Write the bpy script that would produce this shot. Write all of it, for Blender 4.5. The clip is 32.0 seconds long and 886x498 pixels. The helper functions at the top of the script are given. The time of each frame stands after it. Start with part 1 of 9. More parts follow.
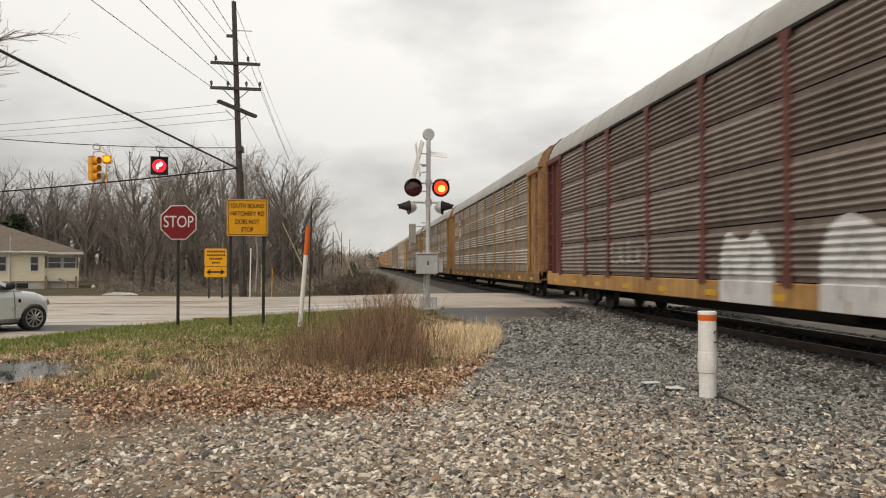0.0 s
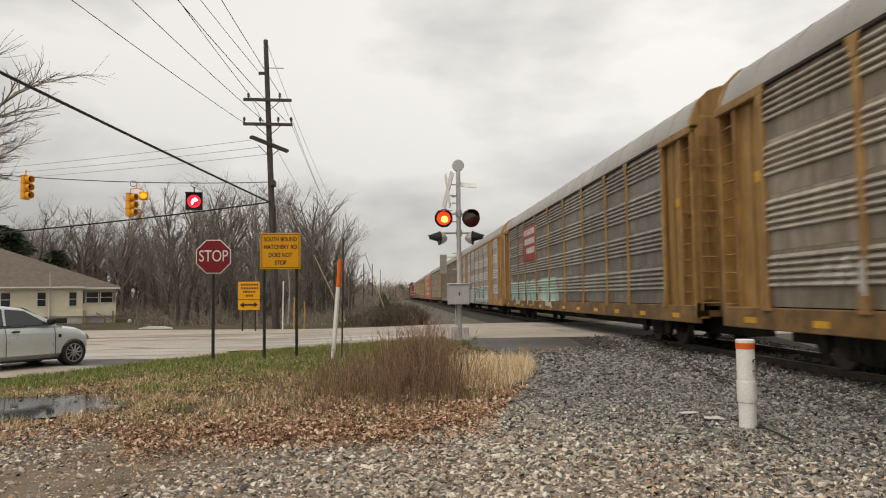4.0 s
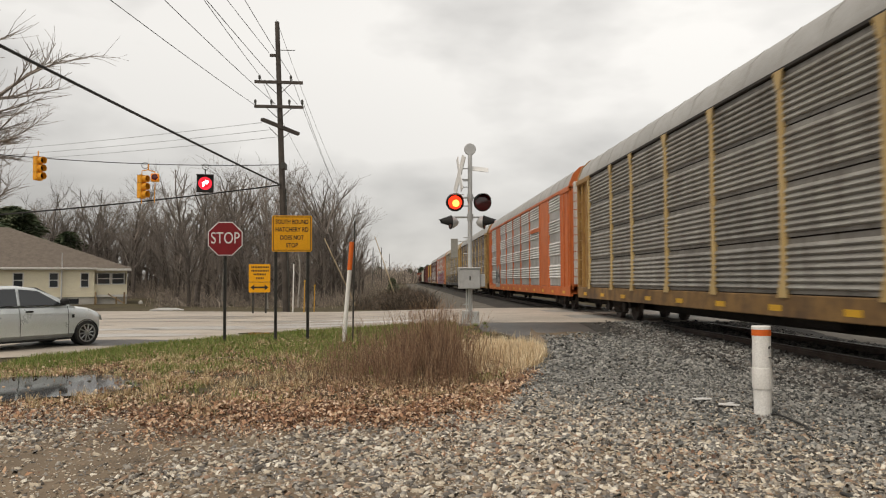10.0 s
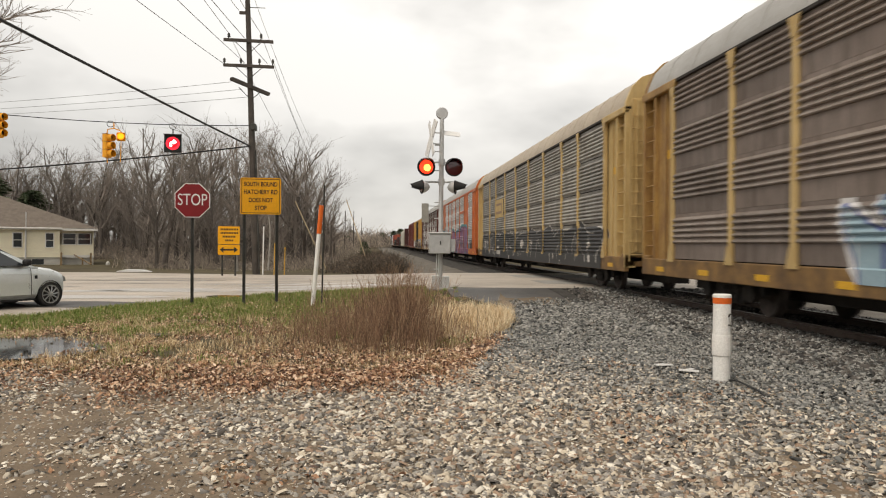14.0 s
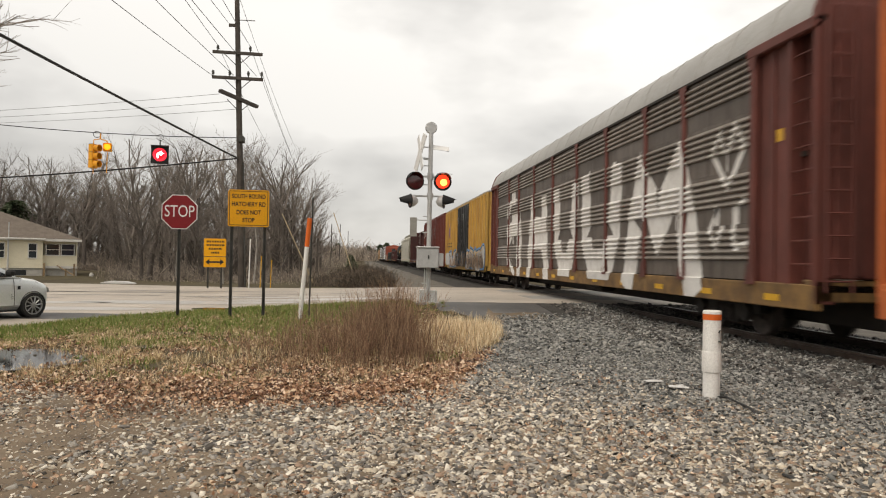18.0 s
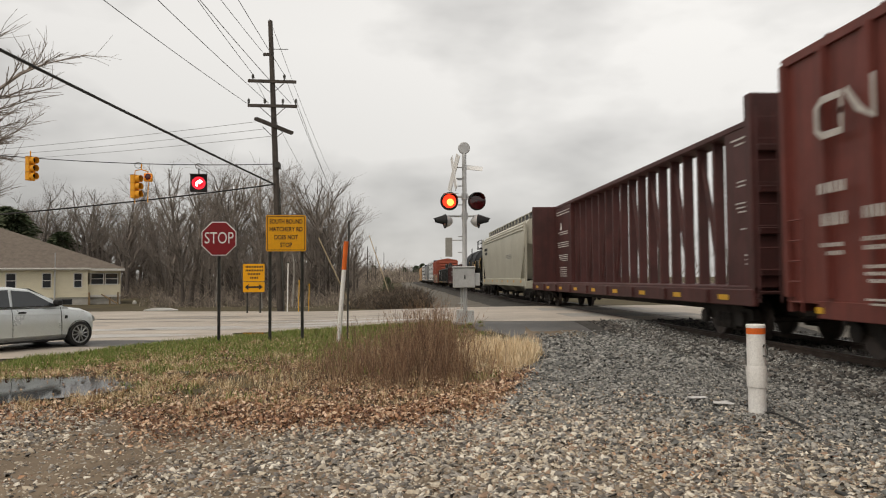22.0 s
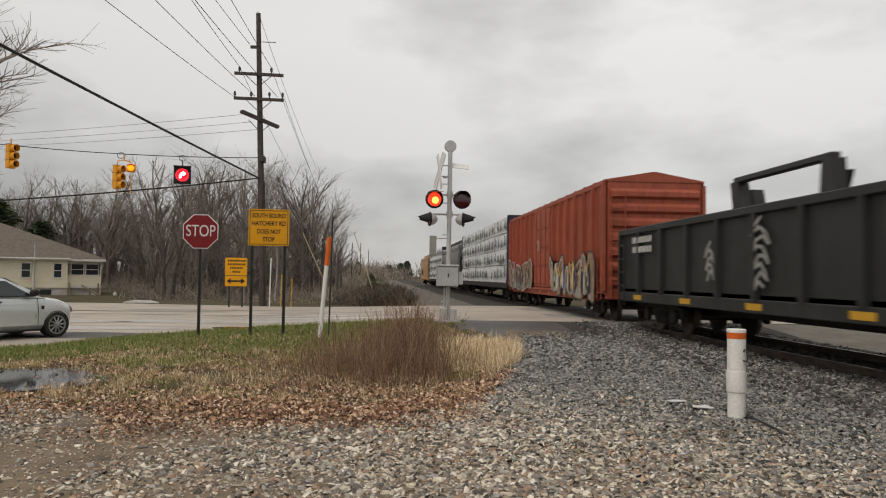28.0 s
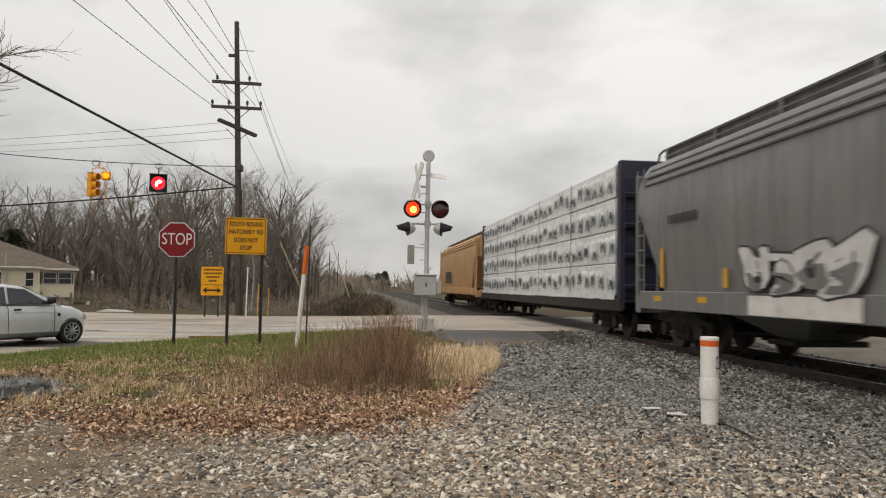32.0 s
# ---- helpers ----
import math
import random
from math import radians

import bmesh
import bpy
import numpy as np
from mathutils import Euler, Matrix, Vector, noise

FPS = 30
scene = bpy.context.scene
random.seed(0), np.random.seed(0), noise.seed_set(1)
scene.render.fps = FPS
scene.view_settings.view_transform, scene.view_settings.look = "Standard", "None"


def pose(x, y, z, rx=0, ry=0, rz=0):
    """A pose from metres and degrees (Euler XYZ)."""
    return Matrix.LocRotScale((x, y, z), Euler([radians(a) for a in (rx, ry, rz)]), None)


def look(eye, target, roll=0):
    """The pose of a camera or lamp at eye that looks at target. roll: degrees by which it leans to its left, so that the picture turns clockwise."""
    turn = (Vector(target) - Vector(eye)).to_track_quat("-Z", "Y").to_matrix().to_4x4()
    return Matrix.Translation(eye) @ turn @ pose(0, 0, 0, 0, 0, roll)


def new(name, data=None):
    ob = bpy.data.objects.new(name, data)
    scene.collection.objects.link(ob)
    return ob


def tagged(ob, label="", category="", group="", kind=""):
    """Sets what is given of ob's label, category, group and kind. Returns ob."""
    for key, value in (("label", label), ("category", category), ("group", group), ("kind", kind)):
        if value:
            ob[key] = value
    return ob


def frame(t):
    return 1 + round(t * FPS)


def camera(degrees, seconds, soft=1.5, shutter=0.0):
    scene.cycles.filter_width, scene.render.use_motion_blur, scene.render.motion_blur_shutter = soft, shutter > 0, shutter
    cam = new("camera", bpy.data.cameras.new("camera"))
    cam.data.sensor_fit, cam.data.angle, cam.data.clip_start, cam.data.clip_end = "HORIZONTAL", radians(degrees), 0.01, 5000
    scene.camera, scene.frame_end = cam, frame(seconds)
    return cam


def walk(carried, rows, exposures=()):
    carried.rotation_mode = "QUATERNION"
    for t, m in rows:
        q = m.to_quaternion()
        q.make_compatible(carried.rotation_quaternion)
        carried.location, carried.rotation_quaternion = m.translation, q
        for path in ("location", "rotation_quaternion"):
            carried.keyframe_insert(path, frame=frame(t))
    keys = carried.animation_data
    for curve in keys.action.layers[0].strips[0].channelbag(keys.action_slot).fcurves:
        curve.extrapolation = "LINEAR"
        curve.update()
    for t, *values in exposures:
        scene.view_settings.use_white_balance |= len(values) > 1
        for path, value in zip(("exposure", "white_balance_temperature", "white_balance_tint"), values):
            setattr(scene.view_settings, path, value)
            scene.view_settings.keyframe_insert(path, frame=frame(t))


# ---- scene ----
# Camera: held by hand beside a rail crossing, swaying a little.  t, x, y, z, yaw, pitch, roll
cam = camera(61.32, 32.0, soft=1.1, shutter=0.3)
PATH = [
    (0, 0.000, -0.000, 1.580, -6.10, 1.24, -0.00),
    (0.5, 0.066, 0.002, 1.579, -4.89, 0.82, 0.33),
    (1, 0.021, 0.031, 1.583, -4.40, 2.01, -0.49),
    (1.5, -0.052, 0.008, 1.593, -4.17, 2.60, -0.44),
    (2, -0.092, 0.018, 1.592, -3.70, 3.26, -0.78),
    (2.5, -0.107, 0.024, 1.575, -3.35, 3.21, -0.93),
    (3, -0.089, 0.038, 1.573, -3.68, 2.75, -0.70),
    (3.5, -0.058, -0.014, 1.586, -3.76, 3.61, -0.70),
    (5.5, -0.002, -0.053, 1.597, -4.46, 3.24, -0.42),
    (6, -0.060, -0.033, 1.595, -4.72, 3.27, 0.33),
    (6.5, -0.064, -0.003, 1.589, -4.04, 2.93, 0.46),
    (7, -0.066, -0.001, 1.595, -4.05, 2.45, 0.47),
    (7.5, -0.062, -0.012, 1.601, -3.99, 2.40, 0.11),
    (8, -0.067, -0.008, 1.584, -4.08, 2.25, 0.12),
    (8.5, -0.078, -0.007, 1.580, -4.10, 2.09, 0.30),
    (9, -0.080, 0.016, 1.565, -3.61, 2.62, 0.38),
    (9.5, -0.086, 0.061, 1.575, -4.09, 2.99, 0.50),
    (10, -0.093, 0.015, 1.578, -3.11, 2.38, -0.20),
    (10.5, -0.055, 0.053, 1.581, -4.62, 1.18, 0.44),
    (11, -0.018, -0.003, 1.584, -5.38, 1.34, 0.88),
    (11.5, -0.032, 0.020, 1.595, -5.50, 1.26, 0.27),
    (12, -0.068, 0.022, 1.607, -4.43, 1.07, -0.45),
    (12.5, -0.089, 0.049, 1.581, -3.40, 1.58, 0.14),
    (13, -0.050, 0.018, 1.593, -4.47, -0.06, -0.02),
    (13.5, -0.017, 0.011, 1.599, -5.07, -0.44, 0.56),
    (15.5, -0.108, 0.069, 1.585, -5.73, 0.27, -0.06),
    (16, -0.125, 0.042, 1.585, -6.04, 0.53, 0.29),
    (16.5, -0.110, 0.038, 1.595, -6.18, 0.95, 0.43),
    (17, -0.084, 0.031, 1.598, -5.62, 1.00, 1.30),
    (17.5, -0.062, 0.033, 1.590, -5.78, 0.92, 1.23),
    (18, -0.079, 0.056, 1.590, -6.25, 0.76, 0.98),
    (18.5, -0.103, 0.053, 1.586, -6.43, 0.66, 1.28),
    (19, -0.075, 0.051, 1.599, -6.19, 1.06, 0.39),
    (19.5, -0.040, 0.085, 1.593, -5.69, 0.97, 0.46),
    (20, 0.054, 0.040, 1.597, -4.84, 0.26, 1.02),
    (20.5, 0.064, 0.041, 1.580, -5.01, 1.72, 1.49),
    (21, 0.034, 0.021, 1.587, -4.34, 0.96, 0.85),
    (21.5, -0.045, 0.036, 1.597, -4.08, 1.97, 0.77),
    (22, -0.092, 0.031, 1.592, -3.53, 2.27, -0.44),
    (22.5, -0.124, 0.046, 1.592, -4.00, 2.72, 0.18),
    (23, -0.103, 0.060, 1.573, -4.99, 3.33, -0.29),
    (23.5, -0.045, 0.035, 1.599, -5.24, 3.43, 0.18),
    (24, -0.013, 0.019, 1.607, -5.77, 2.88, 0.58),
    (24.5, -0.004, 0.011, 1.619, -5.01, 2.82, 0.63),
    (25, -0.010, -0.002, 1.602, -4.59, 3.06, 0.18),
    (25.5, 0.011, 0.002, 1.608, -4.19, 2.40, 0.14),
    (27.5, -0.006, 0.035, 1.615, -4.31, 1.91, 0.07),
    (28, -0.056, 0.108, 1.594, -4.68, 2.13, 0.77),
    (28.5, -0.063, 0.055, 1.596, -4.62, 2.12, 1.10),
    (29, -0.089, 0.073, 1.569, -5.50, 1.20, 0.80),
    (29.5, -0.093, 0.085, 1.581, -6.13, 1.36, 0.68),
    (30, -0.093, 0.114, 1.595, -7.04, 1.80, 1.07),
    (30.5, -0.051, 0.080, 1.597, -5.36, 2.40, 0.97),
    (31, -0.066, 0.085, 1.578, -5.98, 3.35, 1.26),
    (31.5, -0.060, 0.081, 1.577, -5.83, 3.21, 1.20),
    (32, -0.059, 0.053, 1.566, -6.36, 2.94, 0.91),
]
EXPOSURES = [(0, 0.32, 6900, 10), (1, 0.44, 6900, 10), (2, 0.22, 6900, 10), (3.5, 0.19, 6900, 10), (6, 0.21, 6900, 10), (7, 0.16, 6900, 10), (8, 0.27, 6900, 10), (9, 0.29, 6900, 10), (10, 0.25, 6900, 10), (11, 0.4, 6950, 10), (12, 0.32, 6950, 10), (13, 0.47, 6950, 10), (16, 0.43, 6950, 10), (19, 0.4, 6950, 10), (20, 0.45, 6950, 10), (21, 0.36, 6900, 10), (22, 0.16, 6850, 10), (23, 0.03, 6800, 10), (24, -0.11, 6800, 10), (25, 0.04, 6800, 10), (26, 0.03, 6750, 10), (28, 0.0, 6700, 10), (29, 0.2, 6850, 10), (30, 0.34, 6850, 10), (31, 0.02, 6750, 10), (32, 0.14, 6750, 10)]
walk(cam, [(t, pose(x, y, z, 90 + p, 0, w) @ pose(0, 0, 0, 0, 0, r)) for t, x, y, z, w, p, r in PATH], EXPOSURES)


# ---- light: an overcast spring day ----
def make_world():
    w = bpy.data.worlds.new("overcast_sky")
    scene.world = w
    w.use_nodes = True
    n, l = w.node_tree.nodes, w.node_tree.links
    n.clear()
    out, bg = n.new("ShaderNodeOutputWorld"), n.new("ShaderNodeBackground")
    sky = n.new("ShaderNodeTexSky")
    sky.sky_type, sky.sun_disc = "NISHITA", False
    sky.sun_elevation, sky.sun_rotation = radians(48), radians(231)
    dim = n.new("ShaderNodeVectorMath")
    dim.operation = "SCALE"
    dim.inputs["Scale"].default_value = 0.1
    l.new(sky.outputs[0], dim.inputs[0])
    co, mp = n.new("ShaderNodeTexCoord"), n.new("ShaderNodeMapping")
    mp.inputs["Scale"].default_value = (1.0, 1.0, 2.2)
    l.new(co.outputs["Generated"], mp.inputs[0])
    big, small = n.new("ShaderNodeTexNoise"), n.new("ShaderNodeTexNoise")
    big.inputs["Scale"].default_value, big.inputs["Detail"].default_value, big.inputs["Roughness"].default_value = 1.7, 5, 0.5
    small.inputs["Scale"].default_value, small.inputs["Detail"].default_value = 6.0, 4
    for t in (big, small):
        l.new(mp.outputs[0], t.inputs["Vector"])
    add = n.new("ShaderNodeMath")
    add.operation = "MULTIPLY_ADD"
    l.new(small.outputs[0], add.inputs[0])
    add.inputs[1].default_value = 0.3
    l.new(big.outputs[0], add.inputs[2])
    ramp = n.new("ShaderNodeValToRGB")
    e = ramp.color_ramp.elements
    e[0].position, e[0].color = 0.5, (0.36, 0.363, 0.368, 1)
    e[1].position, e[1].color = 0.78, (0.80, 0.803, 0.804, 1)
    mid = e.new(0.63)
    mid.color = (0.56, 0.563, 0.566, 1)
    l.new(add.outputs[0], ramp.inputs[0])
    mix = n.new("ShaderNodeMix")
    mix.data_type = "RGBA"
    mix.inputs["Factor"].default_value = 0.95
    l.new(dim.outputs[0], mix.inputs["A"])
    # the overcast is greyer low down and thins out higher up and towards the east
    axes, low, side, both, shade = n.new("ShaderNodeSeparateXYZ"), n.new("ShaderNodeMapRange"), n.new("ShaderNodeMapRange"), n.new("ShaderNodeMath"), n.new("ShaderNodeVectorMath")
    l.new(co.outputs["Generated"], axes.inputs[0])
    low.inputs["From Min"].default_value, low.inputs["From Max"].default_value = 0.0, 0.3
    low.inputs["To Min"].default_value, low.inputs["To Max"].default_value = 0.76, 0.99
    l.new(axes.outputs["Z"], low.inputs[0])
    side.inputs["From Min"].default_value, side.inputs["From Max"].default_value = -0.5, 0.35
    side.inputs["To Min"].default_value, side.inputs["To Max"].default_value = 0.93, 1.07
    l.new(axes.outputs["X"], side.inputs[0])
    both.operation = "MULTIPLY"
    l.new(low.outputs[0], both.inputs[0])
    l.new(side.outputs[0], both.inputs[1])
    shade.operation = "SCALE"
    l.new(ramp.outputs[0], shade.inputs[0])
    l.new(both.outputs[0], shade.inputs["Scale"])
    l.new(shade.outputs[0], mix.inputs["B"])
    l.new(mix.outputs["Result"], bg.inputs[0])
    bg.inputs[1].default_value = 1.0
    l.new(bg.outputs[0], out.inputs[0])


make_world()
sun = new("sun", bpy.data.lights.new("sun", "SUN"))
sun.data.energy, sun.data.angle, sun.data.color = 1.25, radians(35), (1, 0.92, 0.82)
sun.matrix_world = look((0, 0, 0), (0.36, 0.42, -0.82))


# ---- materials ----
def mat(name, c1, c2=None, scale=2.0, rough=0.75, metal=0.0, bump=0.15, fine=60.0, streak=None, amount=0.5, spec=0.4, detail=6, random=0.0, emit=0.0, stretch=(1, 1, 0.06)):
    """A surface with blotches of c2 on c1, fine grain, relief and, where given, running streaks of dirt."""
    m = bpy.data.materials.new(name)
    m.use_nodes = True
    n, l = m.node_tree.nodes, m.node_tree.links
    b = n["Principled BSDF"]
    c1 = (*c1[:3], 1)
    c2 = (*(c2 or [v * 0.7 for v in c1])[:3], 1)
    co = n.new("ShaderNodeTexCoord")
    big, grain = n.new("ShaderNodeTexNoise"), n.new("ShaderNodeTexNoise")
    big.inputs["Scale"].default_value, big.inputs["Detail"].default_value = scale, detail
    big.inputs["Roughness"].default_value = 0.65
    grain.inputs["Scale"].default_value, grain.inputs["Detail"].default_value = fine, 3
    info, shift, place = n.new("ShaderNodeObjectInfo"), n.new("ShaderNodeMath"), n.new("ShaderNodeVectorMath")
    shift.operation = "MULTIPLY"
    shift.inputs[1].default_value = 37.0
    l.new(info.outputs["Random"], shift.inputs[0])
    l.new(co.outputs["Object"], place.inputs[0])
    l.new(shift.outputs[0], place.inputs[1])
    l.new(place.outputs[0], big.inputs["Vector"])
    l.new(place.outputs[0], grain.inputs["Vector"])
    ramp = n.new("ShaderNodeValToRGB")
    ramp.color_ramp.elements[0].position, ramp.color_ramp.elements[1].position = 0.36, 0.66
    ramp.color_ramp.elements[0].color, ramp.color_ramp.elements[1].color = c1, c2
    l.new(big.outputs[0], ramp.inputs[0])
    colour = ramp.outputs[0]
    if streak:
        mp, st = n.new("ShaderNodeMapping"), n.new("ShaderNodeTexNoise")
        mp.inputs["Scale"].default_value = stretch
        st.inputs["Scale"].default_value, st.inputs["Detail"].default_value, st.inputs["Roughness"].default_value = 7, 8, 0.7
        l.new(place.outputs[0], mp.inputs[0])
        l.new(mp.outputs[0], st.inputs["Vector"])
        sr = n.new("ShaderNodeMapRange")
        sr.inputs["From Min"].default_value, sr.inputs["From Max"].default_value = 0.45, 0.72
        sr.inputs["To Max"].default_value = amount
        l.new(st.outputs[0], sr.inputs[0])
        mx = n.new("ShaderNodeMix")
        mx.data_type = "RGBA"
        l.new(sr.outputs[0], mx.inputs["Factor"])
        l.new(colour, mx.inputs["A"])
        mx.inputs["B"].default_value = (*streak[:3], 1)
        colour = mx.outputs["Result"]
    hs = n.new("ShaderNodeHueSaturation")
    gr = n.new("ShaderNodeMapRange")
    gr.inputs["To Min"].default_value, gr.inputs["To Max"].default_value = 0.72, 1.28
    l.new(grain.outputs[0], gr.inputs[0])
    value = gr.outputs[0]
    if random:
        oi, rr, mu = n.new("ShaderNodeObjectInfo"), n.new("ShaderNodeMapRange"), n.new("ShaderNodeMath")
        rr.inputs["To Min"].default_value, rr.inputs["To Max"].default_value = 1 - random, 1 + random
        l.new(oi.outputs["Random"], rr.inputs[0])
        mu.operation = "MULTIPLY"
        l.new(value, mu.inputs[0])
        l.new(rr.outputs[0], mu.inputs[1])
        value = mu.outputs[0]
    l.new(value, hs.inputs["Value"])
    l.new(colour, hs.inputs["Color"])
    l.new(hs.outputs[0], b.inputs["Base Color"])
    ro = n.new("ShaderNodeMapRange")
    ro.inputs["To Min"].default_value, ro.inputs["To Max"].default_value = max(0.03, rough - 0.12), min(1, rough + 0.12)
    l.new(big.outputs[0], ro.inputs[0])
    l.new(ro.outputs[0], b.inputs["Roughness"])
    b.inputs["Metallic"].default_value = metal
    b.inputs["Specular IOR Level"].default_value = spec
    if bump:
        bp = n.new("ShaderNodeBump")
        bp.inputs["Strength"].default_value, bp.inputs["Distance"].default_value = bump, 0.01
        l.new(grain.outputs[0], bp.inputs["Height"])
        l.new(bp.outputs[0], b.inputs["Normal"])
    if emit:
        l.new(hs.outputs[0], b.inputs["Emission Color"])
        b.inputs["Emission Strength"].default_value = emit
    return m


def island_mat(name, colours, rough=0.85, bump=0.0, fine=90.0, spec=0.3):
    """Loose pieces joined in one mesh: each piece takes its own colour out of a ramp."""
    m = bpy.data.materials.new(name)
    m.use_nodes = True
    n, l = m.node_tree.nodes, m.node_tree.links
    b = n["Principled BSDF"]
    g, ramp = n.new("ShaderNodeNewGeometry"), n.new("ShaderNodeValToRGB")
    e = ramp.color_ramp.elements
    for i, c in enumerate(colours):
        k = e[i] if i < 2 else e.new(0.5)
        k.position, k.color = i / len(colours), (*c[:3], 1)
    for i, c in enumerate(colours):
        e[i].position, e[i].color = i / len(colours), (*c[:3], 1)
    ramp.color_ramp.interpolation = "CONSTANT"
    l.new(g.outputs["Random Per Island"], ramp.inputs[0])
    co, ns, hs, mr = n.new("ShaderNodeTexCoord"), n.new("ShaderNodeTexNoise"), n.new("ShaderNodeHueSaturation"), n.new("ShaderNodeMapRange")
    ns.inputs["Scale"].default_value = fine
    l.new(co.outputs["Object"], ns.inputs["Vector"])
    l.new(ns.outputs[0], mr.inputs[0])
    mr.inputs["To Min"].default_value, mr.inputs["To Max"].default_value = 0.65, 1.35
    l.new(mr.outputs[0], hs.inputs["Value"])
    l.new(ramp.outputs[0], hs.inputs["Color"])
    l.new(hs.outputs[0], b.inputs["Base Color"])
    b.inputs["Roughness"].default_value, b.inputs["Specular IOR Level"].default_value = rough, spec
    if bump:
        bp = n.new("ShaderNodeBump")
        bp.inputs["Strength"].default_value, bp.inputs["Distance"].default_value = bump, 0.01
        l.new(ns.outputs[0], bp.inputs["Height"])
        l.new(bp.outputs[0], b.inputs["Normal"])
    return m


def glow(name, colour, strength):
    m = bpy.data.materials.new(name)
    m.use_nodes = True
    b = m.node_tree.nodes["Principled BSDF"]
    b.inputs["Base Color"].default_value = (*colour, 1)
    b.inputs["Emission Color"].default_value = (*colour, 1)
    b.inputs["Emission Strength"].default_value = strength
    return m


def glass(name, colour=(0.02, 0.025, 0.03), rough=0.04):
    m = bpy.data.materials.new(name)
    m.use_nodes = True
    b = m.node_tree.nodes["Principled BSDF"]
    b.inputs["Base Color"].default_value = (*colour, 1)
    b.inputs["Roughness"].default_value = rough
    b.inputs["Specular IOR Level"].default_value = 0.8
    return m


# ---- mesh builder ----
class Form:
    """Collects faces; each form becomes one mesh."""

    def __init__(self):
        self.v, self.f = [], []

    def add(self, verts, faces):
        k = len(self.v)
        self.v += [tuple(p) for p in verts]
        self.f += [tuple(i + k for i in f) for f in faces]
        return self

    def box(self, x0, x1, y0, y1, z0, z1, c=0.0):
        """A block with its edges chamfered by c."""
        if c <= 0:
            p = [(x, y, z) for z in (z0, z1) for y in (y0, y1) for x in (x0, x1)]
            return self.add(p, [(0, 2, 3, 1), (4, 5, 7, 6), (0, 1, 5, 4), (2, 6, 7, 3), (0, 4, 6, 2), (1, 3, 7, 5)])
        c = min(c, (x1 - x0) * 0.45, (y1 - y0) * 0.45, (z1 - z0) * 0.45)
        bm = bmesh.new()
        bmesh.ops.create_cube(bm, size=1)
        for q in bm.verts:
            q.co = Vector(((x0 + x1) / 2 + q.co.x * (x1 - x0), (y0 + y1) / 2 + q.co.y * (y1 - y0), (z0 + z1) / 2 + q.co.z * (z1 - z0)))
        bmesh.ops.bevel(bm, geom=bm.edges[:], offset=c, segments=1, affect="EDGES")
        bm.verts.index_update()
        self.add([q.co for q in bm.verts], [[q.index for q in f.verts] for f in bm.faces])
        bm.free()
        return self

    def prism(self, outline, axis, a, b):
        """A closed outline of (u, w) pairs drawn out along an axis from a to b."""
        n = len(outline)
        put = {"x": lambda u, w, t: (t, u, w), "y": lambda u, w, t: (u, t, w), "z": lambda u, w, t: (u, w, t)}[axis]
        v = [put(u, w, a) for u, w in outline] + [put(u, w, b) for u, w in outline]
        return self.add(v, [(i, (i + 1) % n, n + (i + 1) % n, n + i) for i in range(n)] + [tuple(range(n))[::-1], tuple(range(n, 2 * n))])

    def tube(self, p, q, r, r2=None, n=8, caps=True):
        p, q = Vector(p), Vector(q)
        r2 = r if r2 is None else r2
        w = (q - p).normalized()
        u = w.orthogonal().normalized()
        s = w.cross(u)
        ring = [(math.cos(2 * math.pi * i / n), math.sin(2 * math.pi * i / n)) for i in range(n)]
        v = [p + u * (a * r) + s * (b * r) for a, b in ring] + [q + u * (a * r2) + s * (b * r2) for a, b in ring]
        f = [(i, (i + 1) % n, n + (i + 1) % n, n + i) for i in range(n)]
        return self.add(v, f + ([tuple(range(n))[::-1], tuple(range(n, 2 * n))] if caps else []))

    def path(self, pts, r, n=6):
        pts = [Vector(p) for p in pts]
        u = (pts[1] - pts[0]).orthogonal().normalized()
        v, f = [], []
        for i, p in enumerate(pts):
            w = (pts[min(i + 1, len(pts) - 1)] - pts[max(i - 1, 0)]).normalized()
            u = (u - w * u.dot(w)).normalized()
            s = w.cross(u)
            v += [p + u * (r * math.cos(2 * math.pi * k / n)) + s * (r * math.sin(2 * math.pi * k / n)) for k in range(n)]
        for i in range(len(pts) - 1):
            f += [(i * n + k, i * n + (k + 1) % n, (i + 1) * n + (k + 1) % n, (i + 1) * n + k) for k in range(n)]
        f += [tuple(range(n))[::-1], tuple(range((len(pts) - 1) * n, len(pts) * n))]
        return self.add(v, f)

    def lathe(self, profile, axis="z", at=(0, 0, 0), n=20):
        """Profile of (radius, height) turned about an axis through at."""
        v, f = [], []
        for r, h in profile:
            for i in range(n):
                a = 2 * math.pi * i / n
                c, s = r * math.cos(a), r * math.sin(a)
                p = {"z": (c, s, h), "y": (c, h, s), "x": (h, c, s)}[axis]
                v.append((p[0] + at[0], p[1] + at[1], p[2] + at[2]))
        m = len(profile)
        for j in range(m - 1):
            for i in range(n):
                f.append((j * n + i, j * n + (i + 1) % n, (j + 1) * n + (i + 1) % n, (j + 1) * n + i))
        f += [tuple(range(n))[::-1], tuple(range((m - 1) * n, m * n))]
        return self.add(v, f)

    def turned(self, m):
        self.v = [tuple(m @ Vector(p)) for p in self.v]
        return self

